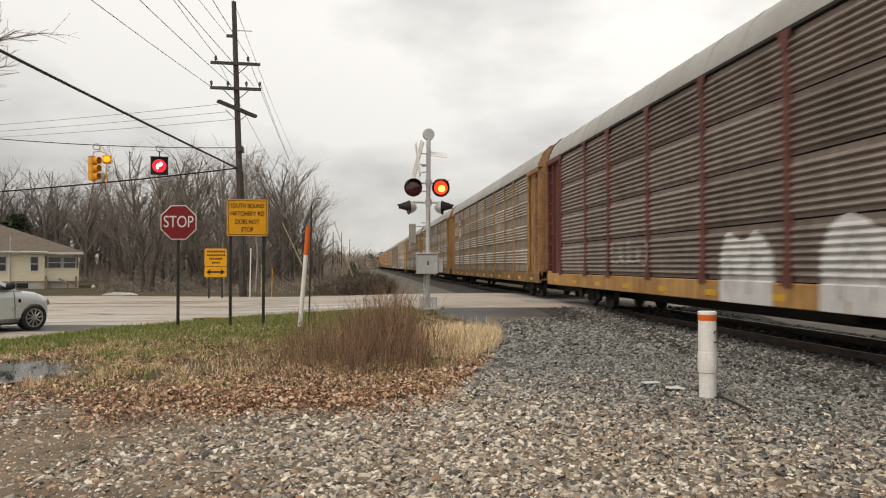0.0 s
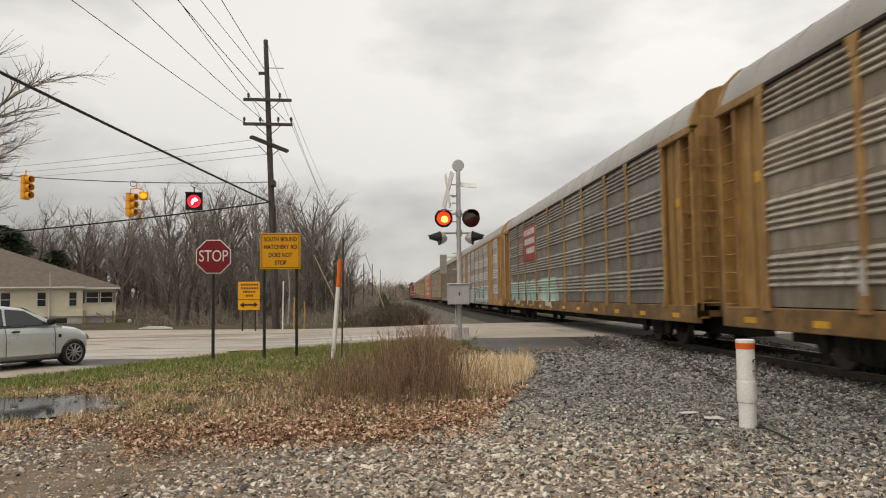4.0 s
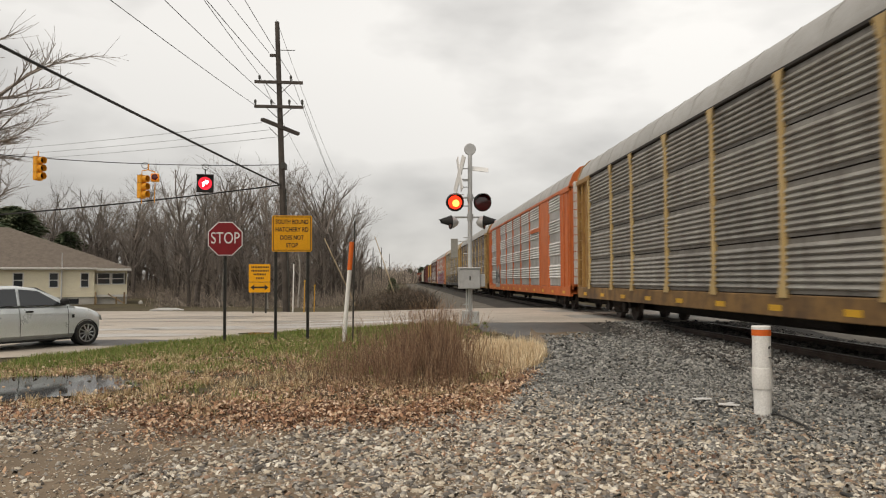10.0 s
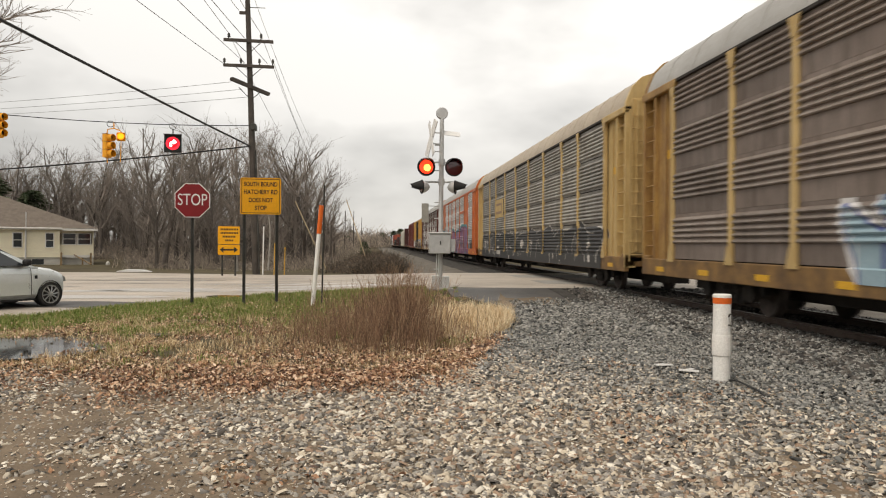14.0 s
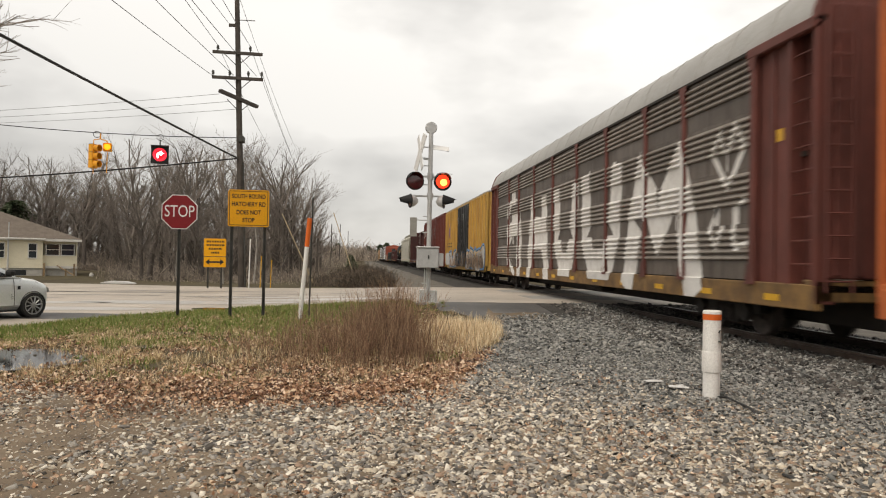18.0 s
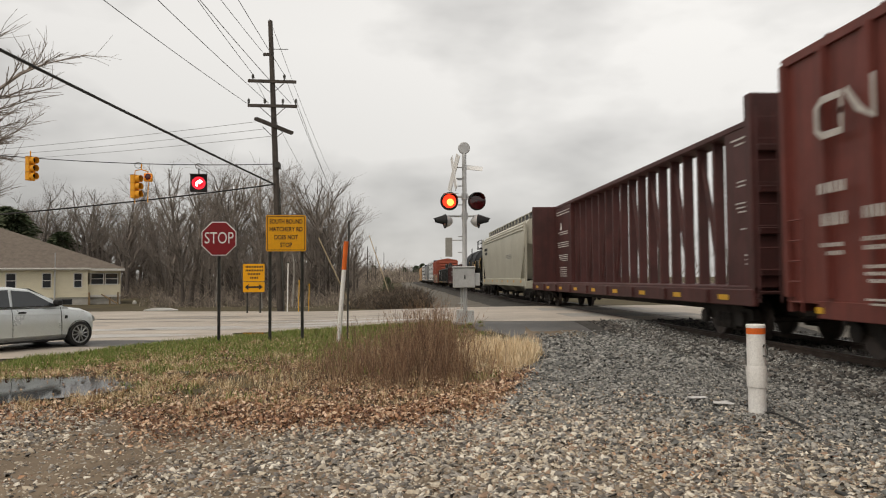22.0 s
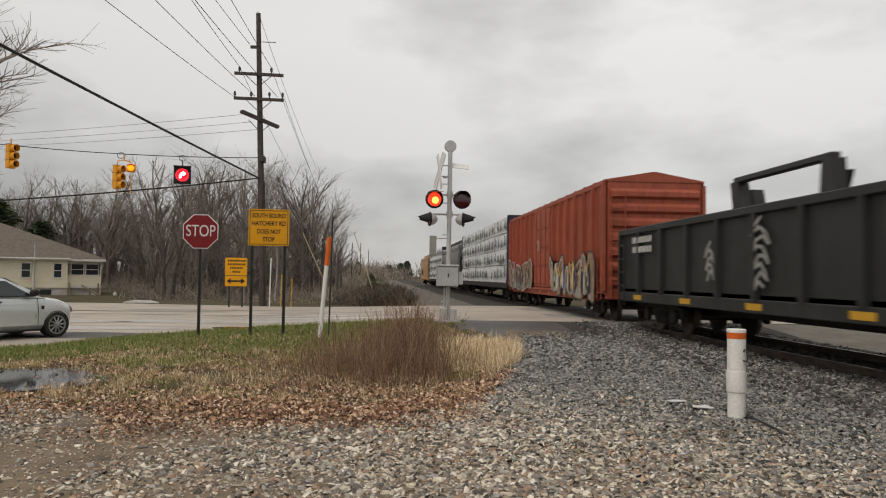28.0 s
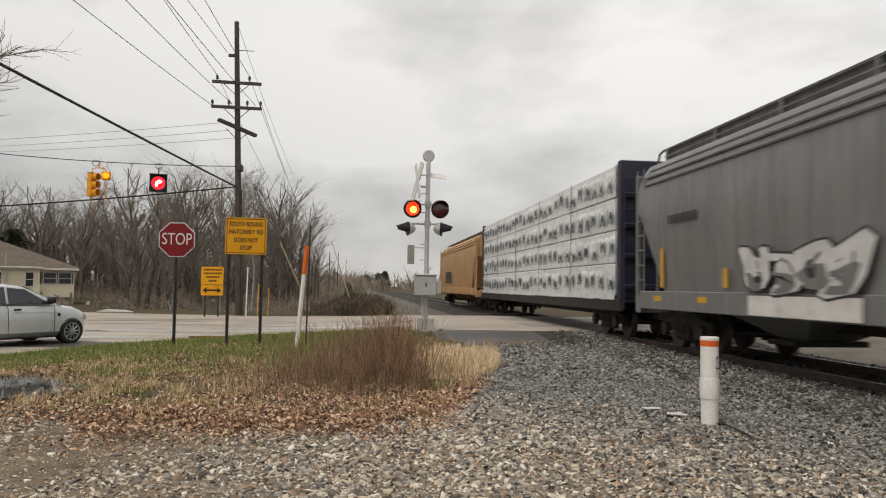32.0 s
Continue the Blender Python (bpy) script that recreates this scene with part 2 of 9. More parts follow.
    def mesh(self, name, material, smooth=False):
        me = bpy.data.meshes.new(name)
        me.from_pydata(self.v, [], self.f)
        bm = bmesh.new()
        bm.from_mesh(me)
        bmesh.ops.recalc_face_normals(bm, faces=bm.faces[:])
        bm.to_mesh(me)
        bm.free()
        me.materials.append(material)
        if smooth:
            me.polygons.foreach_set("use_smooth", [True] * len(me.polygons))
            me.set_sharp_from_angle(angle=radians(38))
        return me


def part(name, form, material, parent, label="", smooth=False, at=None):
    """One mesh object under a thing or a part; a ready mesh is shared."""
    me = form if isinstance(form, bpy.types.Mesh) else form.mesh(name, material, smooth)
    ob = new(name, me)
    ob.parent = parent
    if at is not None:
        ob.matrix_basis = at if isinstance(at, Matrix) else Matrix.Translation(at)
    return tagged(ob, label=label)


def thing(name, label, category, m=None, group="", kind=""):
    ob = tagged(new(name), label, category, group, kind)
    if m is not None:
        ob.matrix_basis = m
    return ob


def arrays(name, verts, faces, material, smooth=False):
    """A mesh from numpy arrays of corners and equal-sided faces."""
    me = bpy.data.meshes.new(name)
    verts, faces = np.asarray(verts, np.float32), np.asarray(faces, np.int32)
    k = faces.shape[1]
    me.vertices.add(len(verts))
    me.vertices.foreach_set("co", verts.ravel())
    me.loops.add(faces.size)
    me.loops.foreach_set("vertex_index", faces.ravel())
    me.polygons.add(len(faces))
    me.polygons.foreach_set("loop_start", np.arange(0, faces.size, k, dtype=np.int32))
    me.polygons.foreach_set("loop_total", np.full(len(faces), k, np.int32))
    me.update(calc_edges=True)
    me.materials.append(material)
    if smooth:
        me.polygons.foreach_set("use_smooth", [True] * len(faces))
    return me


def step(a, b, x):
    t = min(1.0, max(0.0, (x - a) / (b - a)))
    return t * t * (3 - 2 * t)


RAIL_Z, TRACK_X, SIDE = 0.29, 8.13, 1.58

# ---- the setting: ground, road, track ----
M_EARTH = mat("dry_grass_and_soil", (0.115, 0.095, 0.055), (0.07, 0.058, 0.038), scale=0.7, rough=0.95, bump=0.6, fine=25, spec=0.1)
M_GRAVEL = mat("packed_gravel", (0.241, 0.185, 0.129), (0.14, 0.108, 0.0784), scale=1.1, rough=0.95, bump=0.9, fine=45, spec=0.15)
M_PALE_GRAVEL = mat("pale_gravel", (0.185, 0.168, 0.143), (0.123, 0.111, 0.0941), scale=1.1, rough=0.95, bump=0.9, fine=30, spec=0.15)
M_BALLAST = mat("ballast_bed", (0.075, 0.07, 0.064), (0.045, 0.042, 0.038), scale=1.6, rough=0.95, bump=1.0, fine=38, spec=0.15)
M_ASPHALT = mat("worn_asphalt", (0.50, 0.435, 0.365), (0.38, 0.33, 0.275), scale=0.35, rough=0.7, bump=0.25, fine=70, streak=(0.16, 0.145, 0.13), amount=0.5, stretch=(0.05, 0.6, 1))
M_WET = mat("wet_dark_asphalt", (0.075, 0.068, 0.06), (0.045, 0.042, 0.038), scale=0.8, rough=0.55, bump=0.2, fine=60, spec=0.5)
# Wet and glossy; the base is paled to add to the sky's reflection.
M_SHEEN = mat("rain_wet_reflection_pale_asphalt", (0.50, 0.47, 0.43), (0.4, 0.37, 0.335), scale=0.9, rough=0.34, bump=0.05, fine=40, spec=0.9)
M_WATER = glass("puddle_water", (0.03, 0.028, 0.025), 0.05)
M_STEEL = mat("rail_steel", (0.11, 0.085, 0.07), (0.07, 0.05, 0.042), scale=3, rough=0.5, metal=0.6, bump=0.1)
M_SHINE = mat("polished_rail_head", (0.3, 0.28, 0.26), (0.2, 0.185, 0.17), scale=3, rough=0.4, metal=1.0, bump=0.02)
M_TIE = mat("creosoted_timber", (0.055, 0.045, 0.038), (0.1, 0.088, 0.075), scale=3, rough=0.9, bump=0.5, fine=50, random=0.25)
M_CONCRETE = mat("concrete", (0.36, 0.345, 0.32), (0.25, 0.24, 0.22), scale=1.2, rough=0.9, bump=0.3)


def road_near(x):
    pts = [(-400, 12), (-60, 12.6), (-20, 14.6), (-9, 15.5), (-7.3, 16.1), (-6.5, 18.2), (-5.2, 20.6), (-3.3, 22.9), (-0.4, 24.2), (1.7, 24.2), (3.2, 23.2), (5.0, 22.6), (12, 22.4), (60, 20), (400, 12)]
    return float(np.interp(x, [p[0] for p in pts], [p[1] for p in pts]))


def road_far(x):
    pts = [(-400, 44), (-60, 41), (-14, 39.6), (-6, 37.6), (-1, 36.2), (1.5, 35.6), (4, 34.6), (12, 34.4), (60, 36), (400, 44)]
    return float(np.interp(x, [p[0] for p in pts], [p[1] for p in pts]))


def road_z(x):
    return 0.03 + (RAIL_Z - 0.04) * step(-5, 5.5, x) * (1 - 0.7 * step(14, 40, x))


def ground_z(x, y):
    """Height of the ground: flat by the camera, a low bank under the track, up to the road where it crosses."""
    bank = 0.12 * (step(5.3, 6.7, x) - step(9.7, 11.2, x))
    z = bank - 0.25 * step(38, 60, y) * (1 - step(0.0, 6.0, x)) + 0.0
    near = step(road_near(x) - 4.5, road_near(x), y) * (1 - step(road_far(x), road_far(x) + 4.0, y))
    z = z + (road_z(x) - 0.02 - z) * near
    z += 0.03 * noise.noise((x * 0.35, y * 0.35, 0)) * (1 - near)
    if abs(x) > 60 or y > 90:
        far = max(step(60, 260, abs(x)), step(120, 700, y) * step(8, 60, abs(x - 6)))
        z += 1.2 * far
    return z


def spread(lo, hi, mid, fine, grow):
    """Grid lines, close together about the middle and wider outwards."""
    a, s, out = mid, fine, [mid]
    while a < hi:
        a, s = a + s, s * grow
        out.append(min(a, hi))
    a, s = mid, fine
    while a > lo:
        a, s = a - s, s * grow
        out.append(max(a, lo))
    return sorted(set(out))


def make_ground():
    xs = sorted(set(spread(-900, 900, 1, 0.35, 1.045)))
    ys = sorted(set(spread(-300, 1600, 14, 0.4, 1.04)))
    v = [(x, y, ground_z(x, y)) for y in ys for x in xs]
    w = len(xs)
    f = [(j * w + i, j * w + i + 1, (j + 1) * w + i + 1, (j + 1) * w + i) for j in range(len(ys) - 1) for i in range(w - 1)]
    tagged(new("ground", arrays("ground", v, f, M_EARTH, True)), "flat ground of dry grass and brown soil", "ground", kind="structure")


def sheet(name, lo, hi, x0, x1, n, m, height, material, label, category):
    """A strip of surface between the curves lo(x) and hi(x)."""
    v, f = [], []
    for i in range(n + 1):
        x = x0 + (x1 - x0) * i / n
        a, b = lo(x), hi(x)
        for j in range(m + 1):
            y = a + (b - a) * j / m
            v.append((x, y, height(x, y)))
    for i in range(n):
        for j in range(m):
            k = i * (m + 1) + j
            f.append((k, k + m + 1, k + m + 2, k + 1))
    return tagged(new(name, arrays(name, v, f, material, True)), label, category, kind="structure")


make_ground()
GRAVEL_EDGE = [(-60, 8.6), (-4.3, 9.5), (-2.9, 9.0), (-1.5, 8.7), (0.4, 8.7), (1.0, 9.5), (1.6, 11.5), (2.2, 13.2), (2.8, 15.2), (3.0, 17.5), (3.4, 22.6), (60, 22)]


def gravel_edge(x):
    return float(np.interp(x, [p[0] for p in GRAVEL_EDGE], [p[1] for p in GRAVEL_EDGE])) + 0.42 * noise.noise((x * 1.7, 3, 0)) + 0.25 * noise.noise((x * 4.3, 8, 0))


sheet("gravel_lot", lambda x: -40, gravel_edge, -60, 5.25, 160, 60, lambda x, y: ground_z(x, y) + 0.012, M_GRAVEL, "wet grey and tan gravel lot beside the track", "gravel")
sheet("ballast", lambda x: -120, lambda x: road_near(x) - 0.2, 5.2, 11.2, 24, 200, lambda x, y: ground_z(x, y) + 0.02, M_BALLAST, "dark crushed stone ballast under the track", "ballast")
sheet("ballast_far", lambda x: road_far(x) + 0.2, lambda x: 900, 5.2, 11.2, 24, 220, lambda x, y: ground_z(x, y) + 0.02, M_BALLAST, "dark crushed stone ballast beyond the road", "ballast")
sheet("gravel_track_side", lambda x: road_far(x) + 0.1, lambda x: 700, 1.3, 5.4, 12, 200, lambda x, y: ground_z(x, y) + 0.014, M_PALE_GRAVEL, "pale gravel strip along the track beyond the road", "gravel")
sheet("gravel_far_side", lambda x: -120, lambda x: road_near(x) - 0.2, 11.0, 26, 20, 120, lambda x, y: ground_z(x, y) + 0.012, M_PALE_GRAVEL, "gravel verge on the far side of the track", "gravel")
sheet("road", road_near, road_far, -300, 300, 900, 16, lambda x, y: road_z(x) + 0.0, M_ASPHALT, "worn pale asphalt road, damp in places", "road")
sheet("wet_apron", lambda x: 18.6 + 0.9 * noise.noise((x * 0.9, 0, 0)) + 2.6 * step(3.6, 2.3, x), lambda x: road_near(x) + 0.45 + 0.5 * noise.noise((x * 1.3, 5, 0)), 2.2, 6.9, 40, 14, lambda x, y: ground_z(x, y) + 0.012, M_WET, "dark wet asphalt apron at the crossing", "road")


def blob(name, cx, cy, rx, ry, z, material, label, category, seed, n=40):
    ring = []
    for i in range(n):
        a = 2 * math.pi * i / n
        k = 1 + 0.45 * noise.noise((math.cos(a) * 1.3 + seed, math.sin(a) * 1.3, seed))
        ring.append((cx + rx * k * math.cos(a), cy + ry * k * math.sin(a), z))
    me = bpy.data.meshes.new(name)
    me.from_pydata(ring, [], [tuple(range(n))])
    me.materials.append(material)
    return tagged(new(name, me), label, category, kind="structure")


blob("puddle", -5.7, 11.3, 1.55, 1.35, 0.045, M_WATER, "shallow puddle of rain water among leaves", "puddle", 2)
blob("puddle_small", -3.7, 12.9, 0.35, 0.2, 0.05, M_WATER, "small puddle among the leaves", "puddle", 5)
blob("puddle_kerb", -4.25, 22.0, 0.55, 0.45, 0.055, M_WATER, "shallow brown puddle at the road edge by the signs", "puddle", 9)
M_DAMP = mat("damp_asphalt", (0.23, 0.205, 0.175), (0.17, 0.15, 0.13), scale=1.2, rough=0.5, bump=0.1, fine=50, spec=0.5)


def film_on_road(name, cx, cy, rx, ry, material, label, seed):
    half = lambda x: ry * math.sqrt(max(0.0, 1 - ((x - cx) / rx) ** 2)) * (1 + 0.5 * noise.noise((x * 1.1, seed, 0)))
    return sheet(name, lambda x: cy - half(x), lambda x: cy + half(x) * 0.8, cx - rx, cx + rx, 40, 4, lambda x, y: road_z(x) + 0.006, material, label, "road")


for k, (x, y, rx, ry) in enumerate(((-5.6, 25.2, 3.6, 0.95), (-1.6, 26.6, 3.4, 0.6), (-8.4, 22.0, 2.6, 0.7), (-3.4, 28.4, 3.0, 0.35), (-9.8, 24.6, 2.0, 0.5))):
    film_on_road("wet_sheen", x, y, rx, ry, M_SHEEN, "thin film of rain on the asphalt, its pale colour partly painted sky reflection", 11 + k)
for k, (x, y, rx, ry) in enumerate(((-9.6, 29.2, 2.2, 0.2), (-14, 31.4, 3.2, 0.25), (-9.5, 31.5, 3.4, 0.32), (-5.0, 28.9, 2.2, 0.14), (-1.0, 30.6, 4.0, 0.2), (-6.5, 33.0, 4.5, 0.25), (-12.5, 27.0, 2.4, 0.3), (-2.6, 24.9, 1.6, 0.12))):
    film_on_road("damp_streak", x, y, rx, ry, M_DAMP, "damp darker streak on the asphalt", 21 + k)
blob("wet_patch", -7.2, 19.4, 2.6, 0.9, 0.036, M_WET, "wet dark patch on the asphalt", "road", 3)


def make_track():
    track = thing("railway_track", "single railway track on dark timber ties", "track", kind="structure")
    prof = [(-0.07, -0.17), (0.07, -0.17), (0.07, -0.15), (0.012, -0.13), (0.012, -0.045), (0.035, -0.035), (0.035, -0.006), (0.025, 0), (-0.025, 0), (-0.035, -0.006), (-0.035, -0.035), (-0.012, -0.045), (-0.012, -0.13), (-0.07, -0.15)]
    for s in (-1, 1):
        x = TRACK_X + s * 0.7525
        r = part("rail", Form().prism([(x + u, RAIL_Z + w) for u, w in prof], "y", -150, 900), M_STEEL, track, "steel rail with a bright running face")
        part("running_face", Form().box(x - 0.027, x + 0.027, -150, 900, RAIL_Z, RAIL_Z + 0.003), M_SHINE, r)
    tie = Form().box(-1.3, 1.3, -0.115, 0.115, -0.16, 0.0, 0.012).mesh("tie", M_TIE)
    rng = random.Random(4)
    y = -16.0
    while y < 100:
        if not road_near(TRACK_X) < y < road_far(TRACK_X):
            ob = part("tie", tie, None, track)
            ob.matrix_basis = pose(TRACK_X + rng.uniform(-0.05, 0.05), y, RAIL_Z - 0.155 + rng.uniform(-0.012, 0.006), 0, 0, rng.uniform(-1.3, 1.3))
        y += 0.52
    rest = Form()
    while y < 420:
        rest.box(TRACK_X - 1.3, TRACK_X + 1.3, y - 0.115, y + 0.115, RAIL_Z - 0.3, RAIL_Z - 0.155)
        y += 0.52
    tagged(part("distant_ties", rest, M_TIE, track), kind="stuff")
    plate = Form().box(-0.19, 0.19, -0.09, 0.09, -0.012, 0.0, 0.004).mesh("tie_plate", M_STEEL)
    y = -2.0
    while y < 22:
        for s in (-1, 1):
            part("tie_plate", plate, None, track, at=(TRACK_X + s * 0.7525, y, RAIL_Z - 0.165 + 0.018))
        y += 0.52
    for x0, x1 in ((-2.4, -0.86), (-0.64, 0.64), (0.86, 2.4)):
        k = 0
        yy = 22.6
        while yy < 34.2:
            part("crossing_panel", Form().box(TRACK_X + x0, TRACK_X + x1, yy, min(yy + 2.38, 34.3), 0.05, RAIL_Z - 0.008, 0.01), M_CONCRETE if k % 2 else M_ASPHALT, track)
            yy += 2.4
            k += 1


make_track()

# ---- the train ----
M_UNDER = mat("black_underframe", (0.022, 0.02, 0.018), (0.045, 0.036, 0.03), scale=4, rough=0.85, bump=0.3)
M_WHEEL = mat("wheel_steel", (0.09, 0.07, 0.06), (0.05, 0.042, 0.038), scale=5, rough=0.55, metal=0.5, bump=0.1)
M_ROOF = mat("galvanised_roof", (0.43, 0.42, 0.4), (0.35, 0.342, 0.325), scale=0.5, rough=0.6, metal=0.2, bump=0.1, streak=(0.3, 0.27, 0.23), amount=0.5, stretch=(1, 0.5, 1))
M_ROOF_TAN = mat("weathered_tan_roof", (0.47, 0.40, 0.31), (0.40, 0.34, 0.27), scale=0.5, rough=0.7, bump=0.1, streak=(0.28, 0.22, 0.17), amount=0.5, stretch=(1, 0.5, 1))
BROWN = (0.085, 0.065, 0.05)
M_PANEL_BROWN = mat("rusty_brown_steel_sheet", (0.264, 0.216, 0.189), (0.194, 0.154, 0.132), scale=0.8, rough=0.65, metal=0.25, bump=0.1, streak=BROWN, amount=0.85, random=0.16)
M_PANEL_TAN = mat("tan_weathered_galvanised_sheet", (0.399, 0.344, 0.275), (0.226, 0.19, 0.151), scale=0.8, rough=0.6, metal=0.3, bump=0.1, streak=BROWN, amount=0.85, random=0.16)
M_PANEL_GREY = mat("grey_weathered_galvanised_sheet", (0.276, 0.262, 0.235), (0.184, 0.172, 0.155), scale=0.8, rough=0.55, metal=0.35, bump=0.1, streak=(0.09, 0.075, 0.06), amount=0.85, random=0.16)
M_PANEL_SILVER = mat("bright_galvanised_sheet", (0.587, 0.582, 0.567), (0.425, 0.42, 0.405), scale=0.8, rough=0.45, metal=0.3, bump=0.08, streak=(0.13, 0.118, 0.1), amount=0.8, random=0.16)
M_PANEL_DARK = mat("dark_brown_grey_sheet", (0.175, 0.15, 0.13), (0.125, 0.106, 0.092), scale=0.8, rough=0.6, metal=0.25, bump=0.1, streak=(0.06, 0.045, 0.038), amount=0.85, random=0.16)
M_TAUPE = mat("taupe_painted_sheet", (0.33, 0.275, 0.212), (0.265, 0.218, 0.168), scale=0.7, rough=0.6, bump=0.1, streak=(0.09, 0.072, 0.054), amount=0.6)
M_YELLOW = mat("faded_yellow_paint", (0.43, 0.265, 0.085), (0.27, 0.145, 0.052), scale=1.6, rough=0.6, bump=0.1, streak=(0.13, 0.065, 0.03), amount=0.85)
M_SILL = mat("grimy_yellow_sill_paint", (0.29, 0.165, 0.055), (0.14, 0.08, 0.036), scale=1.3, rough=0.65, bump=0.12, streak=(0.06, 0.04, 0.03), amount=0.9, stretch=(1, 0.35, 0.3))
M_YELLOW_PALE = mat("pale_yellow_paint", (0.58, 0.42, 0.19), (0.48, 0.33, 0.13), scale=1.2, rough=0.6, bump=0.1, streak=(0.2, 0.12, 0.06), amount=0.45)
M_AMBER = mat("amber_brown_paint", (0.587, 0.338, 0.112), (0.413, 0.213, 0.0688), scale=1.4, rough=0.6, bump=0.1, streak=(0.12, 0.065, 0.035), amount=0.85)
M_ORANGE = mat("orange_paint", (0.60, 0.16, 0.042), (0.50, 0.125, 0.034), scale=1.2, rough=0.55, bump=0.08, streak=(0.25, 0.075, 0.03), amount=0.4)
M_RUST_RED = mat("rust_red_paint", (0.17, 0.052, 0.04), (0.115, 0.038, 0.03), scale=1.0, rough=0.65, bump=0.1, streak=(0.06, 0.03, 0.025), amount=0.55)
M_BOX_RED = mat("oxide_red_boxcar_paint", (0.195, 0.05, 0.038), (0.15, 0.04, 0.032), scale=0.9, rough=0.6, bump=0.08, streak=(0.075, 0.03, 0.025), amount=0.8)
M_BOX_ORANGE = mat("faded_red_orange_paint", (0.40, 0.095, 0.05), (0.33, 0.075, 0.042), scale=0.9, rough=0.6, bump=0.08, streak=(0.17, 0.05, 0.03), amount=0.8)
M_BOX_YELLOW = mat("boxcar_yellow_paint", (0.62, 0.385, 0.10), (0.54, 0.325, 0.085), scale=0.9, rough=0.55, bump=0.08, streak=(0.28, 0.16, 0.06), amount=0.8)
M_BLACK = mat("black_paint", (0.016, 0.016, 0.016), (0.03, 0.029, 0.028), scale=1.5, rough=0.45, bump=0.05, streak=(0.06, 0.055, 0.05), amount=0.35)
M_HOPPER = mat("light_grey_hopper_paint", (0.53, 0.51, 0.42), (0.46, 0.44, 0.36), scale=0.5, rough=0.5, bump=0.05, streak=(0.3, 0.27, 0.2), amount=0.35)
M_HOPPER_DARK = mat("dark_grey_hopper_paint", (0.23, 0.233, 0.23), (0.18, 0.182, 0.18), scale=0.6, rough=0.45, bump=0.05, streak=(0.05, 0.048, 0.045), amount=0.5)
M_HOPPER_TAN = mat("tan_orange_hopper_paint", (0.56, 0.335, 0.15), (0.48, 0.28, 0.12), scale=0.6, rough=0.55, bump=0.05, streak=(0.22, 0.13, 0.07), amount=0.45)
M_GONDOLA = mat("dark_green_grey_paint", (0.028, 0.03, 0.03), (0.019, 0.0205, 0.02), scale=0.8, rough=0.55, bump=0.1, streak=(0.05, 0.048, 0.045), amount=0.35)
M_NAVY = mat("navy_blue_paint", (0.018, 0.02, 0.04), (0.028, 0.028, 0.045), scale=1.2, rough=0.55, bump=0.05)
M_WRAP = mat("white_plastic_lumber_wrap", (0.86, 0.87, 0.88), (0.74, 0.75, 0.76), scale=1.6, rough=0.3, bump=1.0, fine=5)
M_PRINT = mat("dark_print_on_wrap", (0.05, 0.055, 0.06), (0.1, 0.11, 0.115), scale=6, rough=0.4, bump=0)
M_PRINT_GREEN = mat("dark_green_print_on_wrap", (0.035, 0.06, 0.052), (0.07, 0.095, 0.085), scale=6, rough=0.4, bump=0)
M_WHITE = mat("white_paint", (0.72, 0.71, 0.68), (0.6, 0.58, 0.55), scale=2, rough=0.6, bump=0.05)
M_REFLECT = mat("yellow_reflector_strip", (0.72, 0.40, 0.03), (0.6, 0.33, 0.025), scale=5, rough=0.4, bump=0)
M_MAROON_SIGN = mat("dark_red_placard", (0.30, 0.03, 0.035), (0.24, 0.026, 0.03), scale=3, rough=0.5, bump=0)
M_TANK = mat("glossless_black_tank_paint", (0.005, 0.0058, 0.0062), (0.008, 0.0088, 0.009), scale=1.5, rough=0.55, bump=0.04, streak=(0.016, 0.017, 0.017), amount=0.35, spec=0.07)
M_GRATING = mat("grey_walkway_grating", (0.16, 0.16, 0.157), (0.1, 0.1, 0.098), scale=4, rough=0.6, metal=0.3, bump=0.1)
M_GALV_DULL = mat("dull_grey_pipe", (0.22, 0.22, 0.215), (0.12, 0.12, 0.115), scale=3, rough=0.5, metal=0.4, bump=0.05)
G_GREYISH = mat("worn_white_stencil_paint", (0.4, 0.4, 0.38), (0.26, 0.26, 0.25), scale=5, rough=0.6, bump=0)
M_MAROON = mat("dark_maroon_paint", (0.095, 0.03, 0.027), (0.06, 0.022, 0.02), scale=1.0, rough=0.6, bump=0.1, streak=(0.03, 0.018, 0.016), amount=0.6)
M_TAUPE_DARK = mat("dark_taupe_vent_slats", (0.24, 0.2, 0.153), (0.17, 0.14, 0.107), scale=3, rough=0.8, bump=0.1, streak=(0.07, 0.055, 0.042), amount=0.6)
M_BACKING = mat("dark_backing", (0.04, 0.032, 0.027), rough=0.9, bump=0)

def travelled(t):
    return 17.419 * t - 0.0194 * t * t


CARS = []


def car_thing(name, label, rear, length, category="railcar"):
    """A car whose rear coupling stands at y = rear as the shot begins; its space has y along the track, z up from the rail."""
    mid = rear - length / 2
    ob = thing(name, label, category, pose(TRACK_X, mid, RAIL_Z), group="freight train")
    CARS.append((ob, mid))
    return ob


TRUCK = {}


